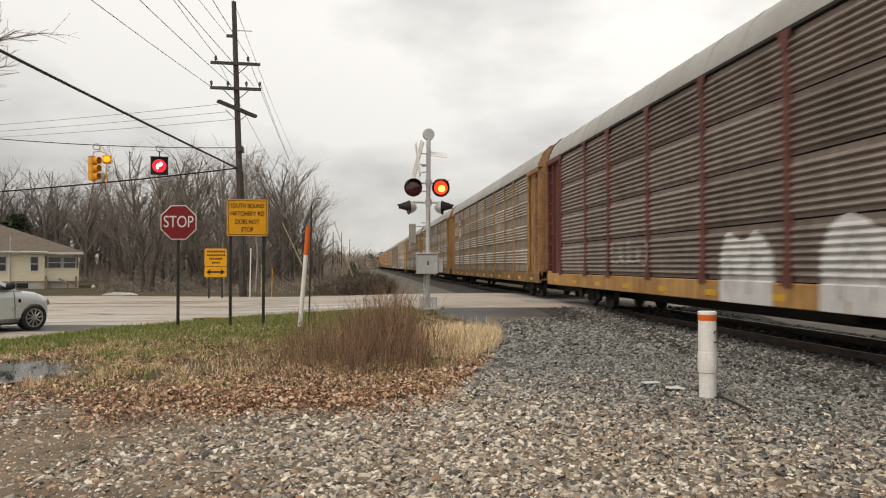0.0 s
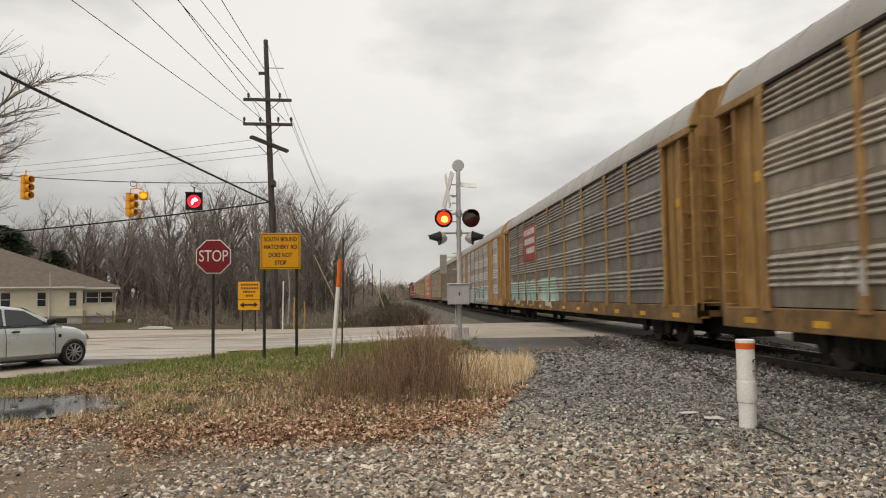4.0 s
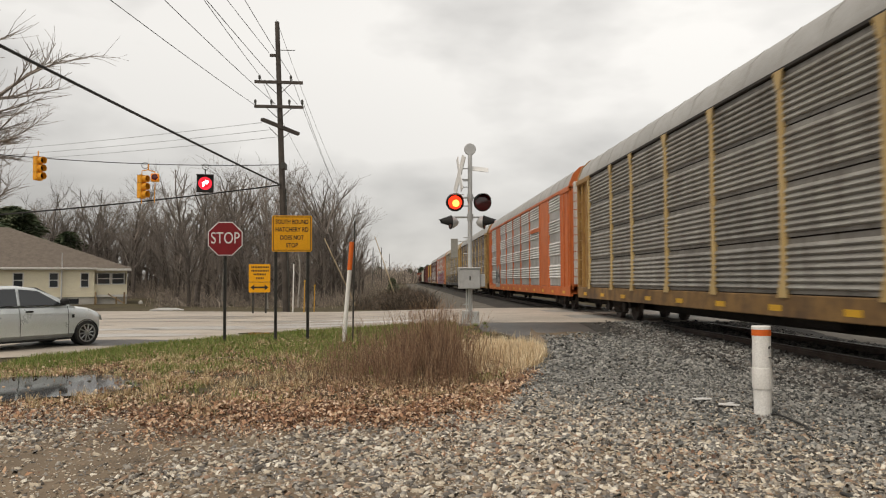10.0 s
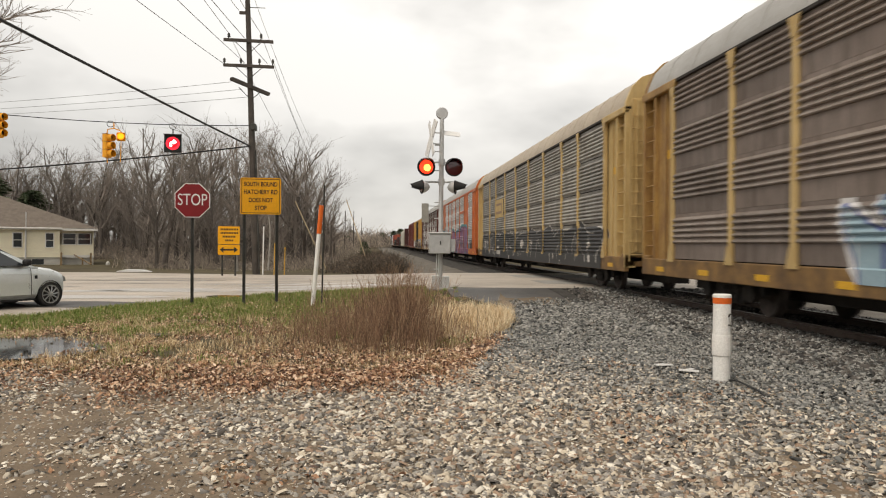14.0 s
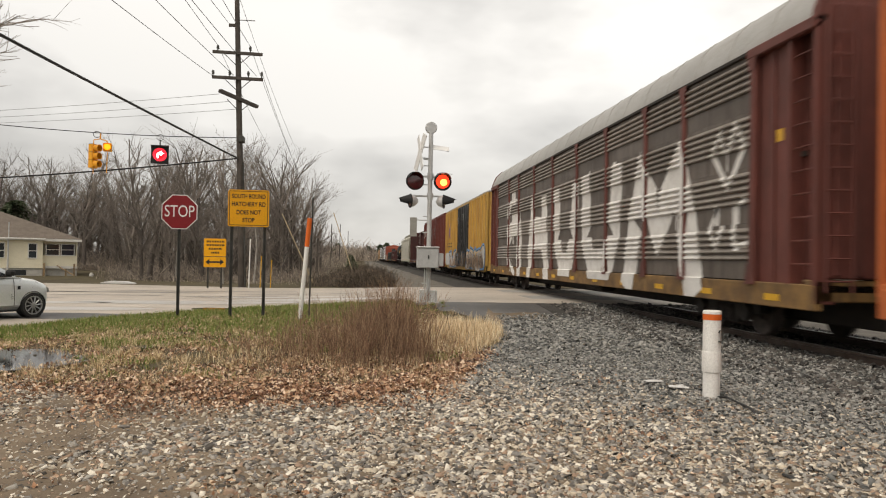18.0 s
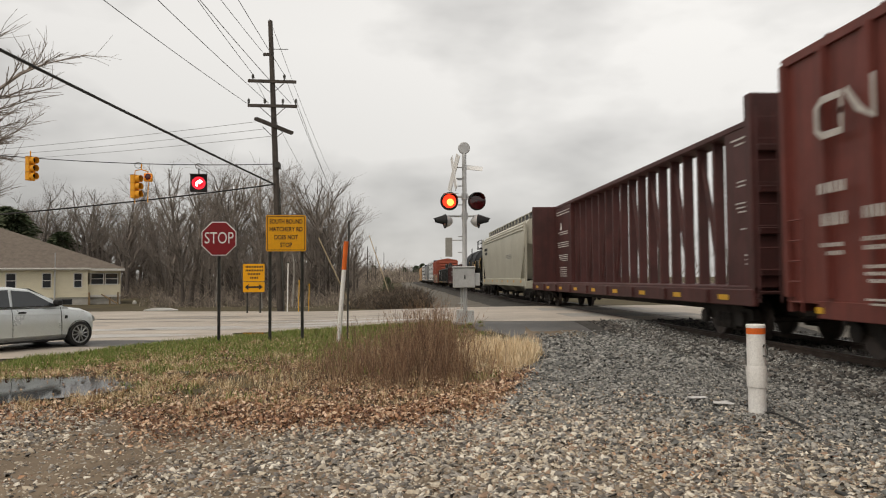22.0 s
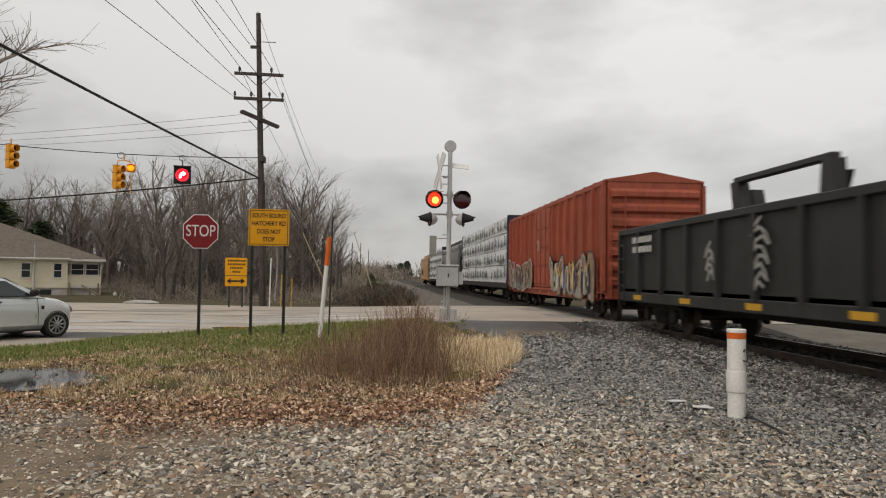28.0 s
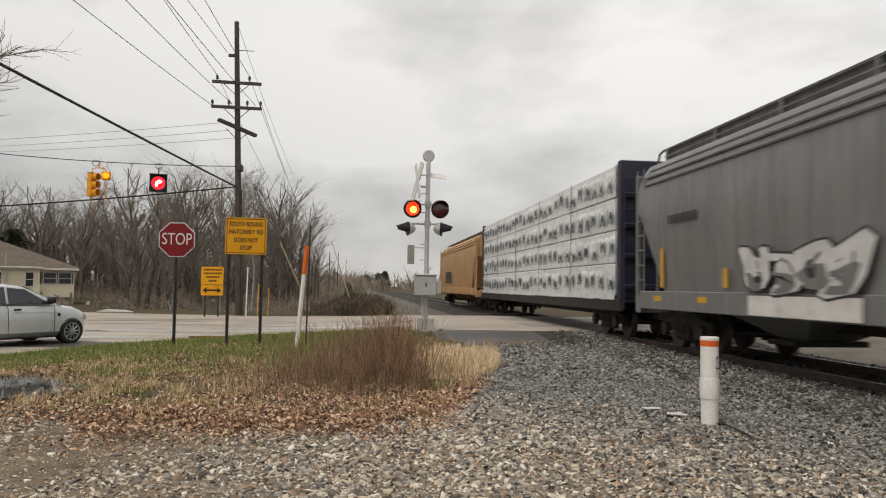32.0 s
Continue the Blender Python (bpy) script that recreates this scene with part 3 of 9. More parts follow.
def truck(parent, y):
    """A two-axle truck."""
    if not TRUCK:
        side = Form()
        side.prism([(-1.25, 0.42), (-1.2, 0.62), (-0.85, 0.66), (-0.45, 0.78), (0.45, 0.78), (0.85, 0.66), (1.2, 0.62), (1.25, 0.42), (0.95, 0.36), (0.6, 0.4), (0.42, 0.2), (-0.42, 0.2), (-0.6, 0.4), (-0.95, 0.36)], "x", -0.08, 0.08)
        for k in (-0.25, 0, 0.25):
            side.lathe([(0.07, 0.22), (0.09, 0.3), (0.07, 0.38), (0.09, 0.46), (0.07, 0.54)], "z", (-0.1, k, 0), 8)
        for k in (-0.89, 0.89):
            side.lathe([(0.16, -0.2), (0.16, -0.1), (0.11, -0.08)], "x", (0, k, 0.42), 12)
        TRUCK["side"] = side.mesh("side_frame", M_UNDER)
        w = Form()
        for s in (-1, 1):
            w.lathe([(0.2, s * 0.66), (0.44, s * 0.69), (0.47, s * 0.70), (0.445, s * 0.73), (0.42, s * 0.83), (0.35, s * 0.81), (0.16, s * 0.77), (0.1, s * 0.85)], "x", (0, 0, 0.42), 24)
        w.tube((-0.7, 0, 0.42), (0.7, 0, 0.42), 0.08, n=10)
        TRUCK["wheelset"] = w.mesh("wheelset", M_WHEEL, True)
        TRUCK["bolster"] = Form().box(-1.1, 1.1, -0.2, 0.2, 0.42, 0.72, 0.04).mesh("bolster", M_UNDER)
    t = part("truck", TRUCK["bolster"], None, parent, "black cast steel truck", at=(0, y, 0))
    for s in (-1, 1):
        ob = part("side_frame", TRUCK["side"], None, t)
        ob.matrix_basis = pose(s * 1.0, 0, 0, 0, 0, 0 if s < 0 else 180)
        part("wheelset", TRUCK["wheelset"], None, t, at=(0, s * 0.89, 0))


def couplers(parent, half):
    for s in (-1, 1):
        f = Form().box(-0.09, 0.09, min(s * (half - 0.5), s * (half + 0.55)), max(s * (half - 0.5), s * (half + 0.55)), 0.74, 0.96, 0.03)
        f.box(-0.16, 0.16, min(s * (half + 0.42), s * (half + 0.72)), max(s * (half + 0.42), s * (half + 0.72)), 0.7, 1.0, 0.05)
        part("coupler", f, M_UNDER, parent, "black steel knuckle coupler")
        h = [(0.45, s * (half - 0.1), 0.8), (0.42, s * (half + 0.3), 0.55), (0.3, s * (half + 0.6), 0.42), (0.15, s * (half + 0.7), 0.5)]
        part("air_hose", Form().path(h, 0.03), M_UNDER, parent)


def ladder(parent, x, y, z0, z1, material, width=0.42, rungs=9, along="y", name="ladder"):
    f = Form()
    for k in (-0.5, 0.5):
        o = k * width
        p, q = ((x, y + o, z0), (x, y + o, z1)) if along == "y" else ((x + o, y, z0), (x + o, y, z1))
        f.tube(p, q, 0.02, n=5)
    for i in range(rungs):
        z = z0 + (z1 - z0) * (i + 0.5) / rungs
        o = width / 2
        p, q = ((x, y - o, z), (x, y + o, z)) if along == "y" else ((x - o, y, z), (x + o, y, z))
        f.tube(p, q, 0.014, n=5)
    return part(name, f, material, parent)


def bars(parent, x, y0, y1, z0, z1, material, rows=3, seed=0, name="stencil_lettering", fill=0.62):
    """Rows of plain bars where small lettering stands on a car's side."""
    rng = random.Random(seed)
    f = Form()
    h = (z1 - z0) / rows
    for r in range(rows):
        y = y0
        top = z1 - r * h
        while y < y1 - 0.02:
            w = min(rng.uniform(0.5, 1.2) * h * 0.7, y1 - y)
            f.box(x - 0.004, x + 0.004, y, y + w * 0.58, top - h * fill, top)
            y += w
        if rng.random() < 0.4:
            y1 = y0 + (y1 - y0) * rng.uniform(0.7, 1)
    return tagged(part(name, f, material, parent), kind="stuff")


SURFACE = []


def crossings(ring, z):
    """The stretches of y that lie inside a closed (y, z) outline at one height."""
    ys = []
    for (u0, v0), (u1, v1) in zip(ring, ring[1:] + ring[:1]):
        if (v0 > z) != (v1 > z):
            ys.append(u0 + (u1 - u0) * (z - v0) / (v1 - v0))
    ys.sort()
    return list(zip(ys[::2], ys[1::2]))


def coat(f, ring, lift):
    """A coat of paint inside an outline, following sheets, posts and sill of the side in SURFACE."""
    lo, hi = min(q[1] for q in ring), max(q[1] for q in ring)
    left, right = min(q[0] for q in ring), max(q[0] for q in ring)
    v, fc = [], []
    for ya, yb, levels in SURFACE:
        if yb < left or ya > right:
            continue
        for (xa, za), (xb, zb) in zip(levels, levels[1:]):
            if zb < lo or za > hi or abs(zb - za) < 0.002:
                continue
            low, high = crossings(ring, za), crossings(ring, zb)
            if len(low) != len(high):
                low = high = crossings(ring, (za + zb) / 2)
            for (a0, b0), (a1, b1) in zip(low, high):
                a0, b0, a1, b1 = max(a0, ya), min(b0, yb), max(a1, ya), min(b1, yb)
                if b0 - a0 < 0.004 or b1 - a1 < 0.004:
                    continue
                k = len(v)
                v += [(xa - lift, a0, za), (xa - lift, b0, za), (xb - lift, b1, zb), (xb - lift, a1, zb)]
                fc.append((k, k + 3, k + 2, k + 1))
    f.add(v, fc)
    return f


def laid(f, ring, x, back, lift, front=0.0):
    """Paint in an outline: a coat on a car carrier's side, a thin slab on a plain side."""
    return coat(f, ring, lift) if SURFACE else f.prism(ring, "x", x - back, x - front)


def stroke(f, x, pts, w, lift=None):
    """A painted stroke along (y, z) places on a side."""
    left, right = [], []
    n = len(pts)
    for i, p in enumerate(pts):
        a, b = Vector(pts[max(i - 1, 0)]), Vector(pts[min(i + 1, n - 1)])
        d = (b - a).normalized()
        q = Vector(p) + (d * (-w / 2 if i == 0 else w / 2) if i in (0, n - 1) else Vector((0, 0)))
        m = Vector((-d.y, d.x)) * (w / 2 if i in (0, n - 1) else w * 0.6)
        left.append(q + m)
        right.append(q - m)
    if lift is not None and SURFACE:
        for i in range(n - 1):
            coat(f, [tuple(left[i]), tuple(left[i + 1]), tuple(right[i + 1]), tuple(right[i])], lift)
        return
    v = [(x + o, *p) for o in (-0.003, 0.003) for p in left + right]
    k = 2 * n
    fc = []
    for i in range(n - 1):
        fc += [(i, i + 1, n + i + 1, n + i), (k + i, k + n + i, k + n + i + 1, k + i + 1), (i, k + i, k + i + 1, i + 1), (n + i, n + i + 1, k + n + i + 1, k + n + i)]
    fc += [(0, n, k + n, k), (n - 1, k + n - 1, k + 2 * n - 1, 2 * n - 1)]
    f.add(v, fc)


def patch(parent, x, y0, y1, z0, z1, material, seed, name="paint_patch", label=""):
    """A rounded patch of rolled-on paint."""
    rng = random.Random(seed)
    ring = []
    for i in range(34):
        a = 2 * math.pi * i / 34
        k = 1 + 0.09 * rng.uniform(-1, 1)
        ca, sa = math.cos(a), math.sin(a)
        ring.append(((y0 + y1) / 2 + (y1 - y0) / 2 * k * math.copysign(abs(ca) ** 0.55, ca), (z0 + z1) / 2 + (z1 - z0) / 2 * k * math.copysign(abs(sa) ** 0.55, sa)))
    return part(name, laid(Form(), ring, x, 0.009, 0.006, 0.003), material, parent, label)


def mural(parent, x, y0, y1, z0, z1, ground, inks, seed, letters=5, rim=None, jag=0.28, weight=0.1):
    """A sprayed panel with a ragged upper edge, written over with loose strokes in several colours."""
    rng = random.Random(seed)
    n = letters * 5
    low = [(y0 + (y1 - y0) * i / n, z0 + 0.06 * rng.random()) for i in range(n + 1)]
    high = []
    for i in range(n + 1):
        k = abs(math.sin(math.pi * letters * i / n + 0.4))
        high.append((y1 - (y1 - y0) * i / n, z1 - (z1 - z0) * jag * (1 - k ** 0.5) - 0.1 * rng.random() * (z1 - z0) - (0.25 * (z1 - z0) if i in (0, n) else 0)))
    if rim:
        cy, cz = (y0 + y1) / 2, z0
        big = [(cy + (u - cy) * 1.025, cz + (v - cz) * 1.09 - 0.03) for u, v in low + high]
        part("graffiti_outline", laid(Form(), big, x, 0.004, 0.003), rim, parent)
    if ground:
        part("graffiti_ground", laid(Form(), low + high, x, 0.01, 0.005, 0.006), ground, parent, "ragged spray-painted graffiti panel")
    cell = (y1 - y0) / letters
    for j, ink in enumerate(inks):
        for k in range(letters):
            f = Form()
            for m in range(2):
                c = y0 + cell * (k + rng.uniform(0.25, 0.75))
                a, b = z0 + (z1 - z0) * rng.uniform(0.05, 0.3), z0 + (z1 - z0) * rng.uniform(0.55, 0.85)
                d = cell * rng.uniform(-0.28, 0.28)
                pts = [(c - d, a), (c - d * 0.9, (a + b) / 2), (c, b), (c + d, (a + b) / 2 + rng.uniform(-0.2, 0.2)), (c + d * 0.6, a + 0.1)][:rng.choice((3, 4, 5))]
                stroke(f, x - 0.014 - 0.004 * j - 0.0005 * m, pts, weight * rng.uniform(0.6, 1.5), 0.008 + 0.002 * j + 0.0007 * m)
            part("graffiti_stroke", f, ink, parent)


# chunky abstract letter-like shapes in a unit square
SHAPES = [
    ([(0.0, 0.0), (0.28, 1.0), (0.7, 1.0), (1.0, 0.0), (0.68, 0.0), (0.6, 0.3), (0.4, 0.3), (0.32, 0.0)], [(0.44, 0.46), (0.5, 0.74), (0.57, 0.46)]),
    ([(0.04, 0.0), (0.9, 0.0), (1.0, 0.28), (0.9, 0.56), (0.42, 0.68), (0.94, 0.72), (0.9, 1.0), (0.14, 0.97), (0.0, 0.7), (0.1, 0.45), (0.56, 0.32), (0.04, 0.27)], None),
    ([(0.0, 0.0), (0.04, 1.0), (0.78, 0.97), (1.0, 0.74), (0.8, 0.5), (1.02, -0.04), (0.7, 0.0), (0.5, 0.32), (0.34, 0.3), (0.32, 0.0)], [(0.36, 0.62), (0.38, 0.8), (0.62, 0.77), (0.62, 0.64)]),
    ([(0.2, 0.0), (0.8, 0.0), (1.0, 0.25), (1.0, 0.75), (0.8, 1.0), (0.2, 1.0), (0.0, 0.75), (0.0, 0.25)], [(0.42, 0.3), (0.36, 0.5), (0.42, 0.7), (0.58, 0.7), (0.64, 0.5), (0.58, 0.3)]),
    ([(0.0, 0.0), (0.0, 1.0), (0.92, 1.0), (0.98, 0.74), (0.42, 0.72), (0.82, 0.62), (0.8, 0.4), (0.42, 0.36), (0.98, 0.28), (0.96, 0.0)], None),
    ([(0.0, 1.0), (0.34, 1.0), (0.38, 0.36), (0.62, 0.36), (0.66, 1.0), (1.0, 1.0), (0.96, 0.16), (0.74, 0.0), (0.26, 0.0), (0.04, 0.16)], None),
    ([(0.0, 0.0), (0.0, 1.0), (0.34, 1.0), (0.66, 0.5), (0.68, 1.0), (1.0, 1.0), (1.0, 0.0), (0.68, 0.0), (0.34, 0.5), (0.32, 0.0)], None),
]


def rounded_off(ring):
    """Cut every corner of an outline once."""
    out = []
    for a, b in zip(ring, ring[1:] + ring[:1]):
        out += [(a[0] * 0.78 + b[0] * 0.22, a[1] * 0.78 + b[1] * 0.22), (a[0] * 0.22 + b[0] * 0.78, a[1] * 0.22 + b[1] * 0.78)]
    return out


def swollen(ring, d):
    """An outline pushed outwards by d."""
    n, out = len(ring), []
    area = sum(a[0] * b[1] - b[0] * a[1] for a, b in zip(ring, ring[1:] + ring[:1]))
    k = d if area > 0 else -d
    for i, p in enumerate(ring):
        a, b = ring[i - 1], ring[(i + 1) % n]
        t = Vector((b[0] - a[0], b[1] - a[1])).normalized()
        out.append((p[0] + t.y * k, p[1] - t.x * k))
    return out


def piece(parent, x, y0, y1, z0, z1, letters, fill, edge, seed, halo=None, second=None, shine=None, line=0.07, label="spray-painted graffiti in swollen letter shapes"):
    """Graffiti of fat overlapping letter shapes: a cloud behind, dark edges, two-tone fill and highlights."""
    rng = random.Random(seed)
    cell, tall = (y1 - y0) / letters, z1 - z0
    rings = []
    last = -1
    for k in range(letters):
        g = rng.choice([i for i in range(len(SHAPES)) if i != last])
        last = g
        w, h = cell * rng.uniform(1.15, 1.5), tall * rng.uniform(0.8, 1.0)
        flip_u, flip_v = rng.random() < 0.5, rng.random() < 0.5
        turned_over = lambda q: (1 - q[0] if flip_u else q[0], 1 - q[1] if flip_v else q[1])
        shape = [turned_over((q[0] + rng.uniform(-0.17, 0.17), q[1] + rng.uniform(-0.15, 0.15))) for q in SHAPES[g][0]]
        hole_at = [turned_over(q) for q in SHAPES[g][1]] if SHAPES[g][1] else None
        lean, drop = rng.uniform(-0.16, 0.16), rng.uniform(0, 0.06) * tall
        c = y1 - cell * (k + 0.5)
        bend = lambda q: (c - (q[0] - 0.5 + lean * (q[1] - 0.5) + 0.05 * math.sin(5 * q[1] + k)) * w, z0 + drop + q[1] * h * (1 + 0.1 * math.sin(3 * q[0] + seed + k)))
        outer = [bend(q) for q in rounded_off(shape)]
        rings.append((outer, [bend(q) for q in rounded_off(hole_at)] if hole_at else None))
    if halo:
        for k, (outer, hole) in enumerate(rings):
            cloud = [(u, max(v, z0 - 0.06)) for u, v in swollen(outer, line * 2.6 + 0.03 * rng.random())]
            part("graffiti_ground", laid(Form(), cloud, x, 0.0045 + 0.0006 * (k % 3), 0.002 + 0.0007 * (k % 3)), halo, parent)
    for k, (outer, hole) in enumerate(rings):
        o = 0.0012 * (k % 3)
        edges, shades, lights = Form(), Form(), Form()
        laid(edges, swollen(outer, line), x, 0.008 + o, 0.004 + o, 0.001)
        part("graffiti_letter", laid(Form(), outer, x, 0.0125 + o, 0.007 + o, 0.002), fill, parent, label if k == 0 else "")
        if second:
            my, k2 = sum(q[0] for q in outer) / len(outer), rng.uniform(0.45, 0.7)
            laid(shades, [(my + (u - my) * k2 + rng.uniform(-0.05, 0.05) * cell, z0 + (v - z0) * k2 * 0.8 + 0.04 * rng.random()) for u, v in outer], x, 0.0165 + o, 0.01 + o, 0.003)
            c, d = y1 - cell * (k + rng.uniform(0.2, 0.8)), rng.uniform(-0.3, 0.3) * cell
            stroke(shades, x - 0.02 - o, [(c - d, z0 + tall * rng.uniform(0.35, 0.6)), (c, z0 + tall * rng.uniform(0.5, 0.75)), (c + d, z0 + tall * rng.uniform(0.6, 0.85))], line * rng.uniform(0.7, 1.6), 0.0105 + o)
        if hole:
            laid(edges, hole, x, 0.021 + o, 0.012 + o, 0.004)
        if shine:
            a = max(range(len(outer)), key=lambda i: outer[i][1] + 0.3 * outer[i][0])
            n = len(outer)
            pts = [outer[(a + i) % n] for i in range(-2, 3)]
            m = (sum(q[0] for q in outer) / n, sum(q[1] for q in outer) / n)
            stroke(lights, x - 0.024 - o, [(u * 0.86 + m[0] * 0.14, v * 0.86 + m[1] * 0.14) for u, v in pts], line * 0.5, 0.015 + o)
        part("graffiti_edge", edges, edge, parent)
        if shades.v:
            part("graffiti_shade", shades, second, parent)
        if lights.v:
            part("graffiti_highlight", lights, shine, parent)


def scrawl(parent, x, y0, y1, z0, z1, material, seed, loops, weight, label="loose looping spray-painted scrawl"):
    """One running line of uneven loops."""
    rng = random.Random(seed)
    n = loops * 9
    f = Form()
    pts = []
    for i in range(n + 1):
        t = i / n
        a = 2 * math.pi * loops * t
        w = (y1 - y0) / loops
        pts.append((y1 - (y1 - y0) * t + w * 0.42 * math.sin(a) + rng.uniform(-0.05, 0.05) * w, (z0 + z1) / 2 + (z1 - z0) / 2 * math.cos(a) * (0.75 + 0.25 * math.sin(3.1 * t * loops + seed)) + rng.uniform(-0.04, 0.04)))
    for i in range(0, n, 3):
        stroke(f, x - 0.0007 * (i // 3 % 6), pts[i:i + 4], weight, 0.006 + 0.0007 * (i // 3 % 6))
    return part("graffiti_scrawl", f, material, parent, label)


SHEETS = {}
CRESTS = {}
# Paler copy of each panel for its ribs: cleaner metal plus painted-in highlights.
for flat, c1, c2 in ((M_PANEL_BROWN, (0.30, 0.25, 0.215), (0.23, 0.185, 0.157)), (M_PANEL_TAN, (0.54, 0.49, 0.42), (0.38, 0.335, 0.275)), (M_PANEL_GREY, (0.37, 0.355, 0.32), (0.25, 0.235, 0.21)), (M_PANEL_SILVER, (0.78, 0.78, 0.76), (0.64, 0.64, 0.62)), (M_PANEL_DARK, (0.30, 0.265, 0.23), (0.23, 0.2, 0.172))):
    CRESTS[flat.name] = mat("highlit_crests_of_" + flat.name, c1, c2, scale=1.4, rough=0.5, metal=0.3, bump=0.05, streak=BROWN, amount=0.6, random=0.16)


def rib_profile(height, style):
    """(x, z) down a pressed sheet: five ribs and a plain band, ribs all over, or plain."""
    prof = [(0, 0)]
    if style != "slots":
        pitch, deep = (0.118, 0.052) if style == "groups" else (0.115, 0.046)
        n = 5 if style == "groups" else int((height - 0.05) / pitch)
        z = height - 0.05 - n * pitch if style == "groups" else (height - n * pitch) / 2
        for i in range(n):
            b = z + i * pitch
            prof += [(0, b), (0.016 - deep, b + 0.008), (-deep, b + 0.03), (0.008 - deep, b + 0.053), (0, b + 0.096)]
    prof.append((0, height))
    return prof


def set_surface(marks, h, pw, style, rows, wide, inset, z0, z1):
    """Note the relief of the side that faces the road, for the paint that lies on it."""
    sill = [(-SIDE - 0.02, 0.63), (-SIDE - 0.02, 0.8), (-SIDE - 0.02, z0 - 0.012)]
    rh = (z1 - z0) / rows
    rib = list(sill)
    for r in range(rows):
        for x, z in rib_profile(rh - (0.03 if style == "full" else 0.004), style):
            rib.append((-SIDE + 0.03 + x, z0 + r * rh + 0.012 + z))
    level = lambda x: sill + [(x, z0 + i * 0.05) for i in range(int((z1 - z0) / 0.05) + 1)]
    if style == "slots":
        rib = sill + [(-SIDE + 0.03, z0)]
        for r in range(5):
            z = 1.08 + r * 0.085
            rib += [(-SIDE + 0.03, z), (-SIDE, z + 0.015), (-SIDE, z + 0.05), (-SIDE + 0.03, z + 0.065)]
        rib += [(-SIDE + 0.03, z) for z in (1.53, 1.57, 1.61, 1.65, 1.69, 1.73, 1.77, 1.81, 1.85, 1.89, 1.93, 1.97)]
        for r in range(4):
            z = 1.98 + r * 0.066
            rib += [(-SIDE + 0.03, z), (-SIDE + 0.008, z + 0.012), (-SIDE + 0.008, z + 0.03), (-SIDE + 0.03, z + 0.034)]
        rib += [(-SIDE + 0.03, 2.3 + 0.05 * i) for i in range(50)]
    SURFACE.clear()
    SURFACE.append((-h + 0.75, marks[0] - pw, level(-SIDE + inset)))
    for a, b in zip(marks, marks[1:]):
        flat = wide and abs((b - a) - 2.2) < 0.02
        SURFACE.append((a + pw, b - pw, level(-SIDE) if flat else rib))
    for m in marks:
        SURFACE.append((m - pw, m + pw, level(-SIDE - (0.036 if wide or style == "slots" else 0.043))))
    SURFACE.append((marks[-1] + pw, h - 0.75, level(-SIDE + inset)))


def ribbed(width, height, material, style):
    """One sheet of a car's side, pressed with level ribs; it stands on y = 0..width, z = 0..height, and faces -x."""
    key = (round(width, 2), round(height, 2), material.name, style)
    if key in SHEETS:
        return SHEETS[key]
    prof = rib_profile(height, style)
    n = len(prof)
    g = 0.02
    v = [(x, g, z) for x, z in prof] + [(x, width - g, z) for x, z in prof]
    f = [(i, i + 1, n + i + 1, n + i) for i in range(n - 1)]
    v += [(0.03, g, 0), (0.03, g, height), (0.03, width - g, 0), (0.03, width - g, height)]
    f += [(2 * n, 0, n, 2 * n + 2), (n - 1, 2 * n + 1, 2 * n + 3, 2 * n - 1), (2 * n + 1, 2 * n, 2 * n + 2, 2 * n + 3)]
    form = Form().add(v, f)
    me = form.mesh("side_sheet", material)
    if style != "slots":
        # Sloping rib faces take the paler copy, highlight included in its colour.
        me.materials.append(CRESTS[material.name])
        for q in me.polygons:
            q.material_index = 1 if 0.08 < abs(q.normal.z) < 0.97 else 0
    SHEETS[key] = me
    return SHEETS[key]


def slots(width):
    """Rows of dark vent slots pressed into a sheet."""
    key = ("slots", round(width, 2))
    if key not in SHEETS:
        f = Form()
        for base, n in ((4.58, 4), (3.42, 6), (2.66, 4), (1.98, 4)):
            for r in range(n):
                f.prism([(0.0, base + r * 0.066), (-0.022, base + r * 0.066 + 0.012), (-0.022, base + r * 0.066 + 0.03), (0.0, base + r * 0.066 + 0.034)], "y", 0.13, width - 0.13)
        for r in range(5):
            z = 1.08 + r * 0.085
            f.prism([(0.0, z), (-0.03, z + 0.015), (-0.03, z + 0.05), (0.0, z + 0.065)], "y", 0.05, width - 0.05)
        # slats and lower ribs coloured darker than the sheet around them
        SHEETS[key] = f.mesh("vent_grille", M_TAUPE_DARK)
    return SHEETS[key]


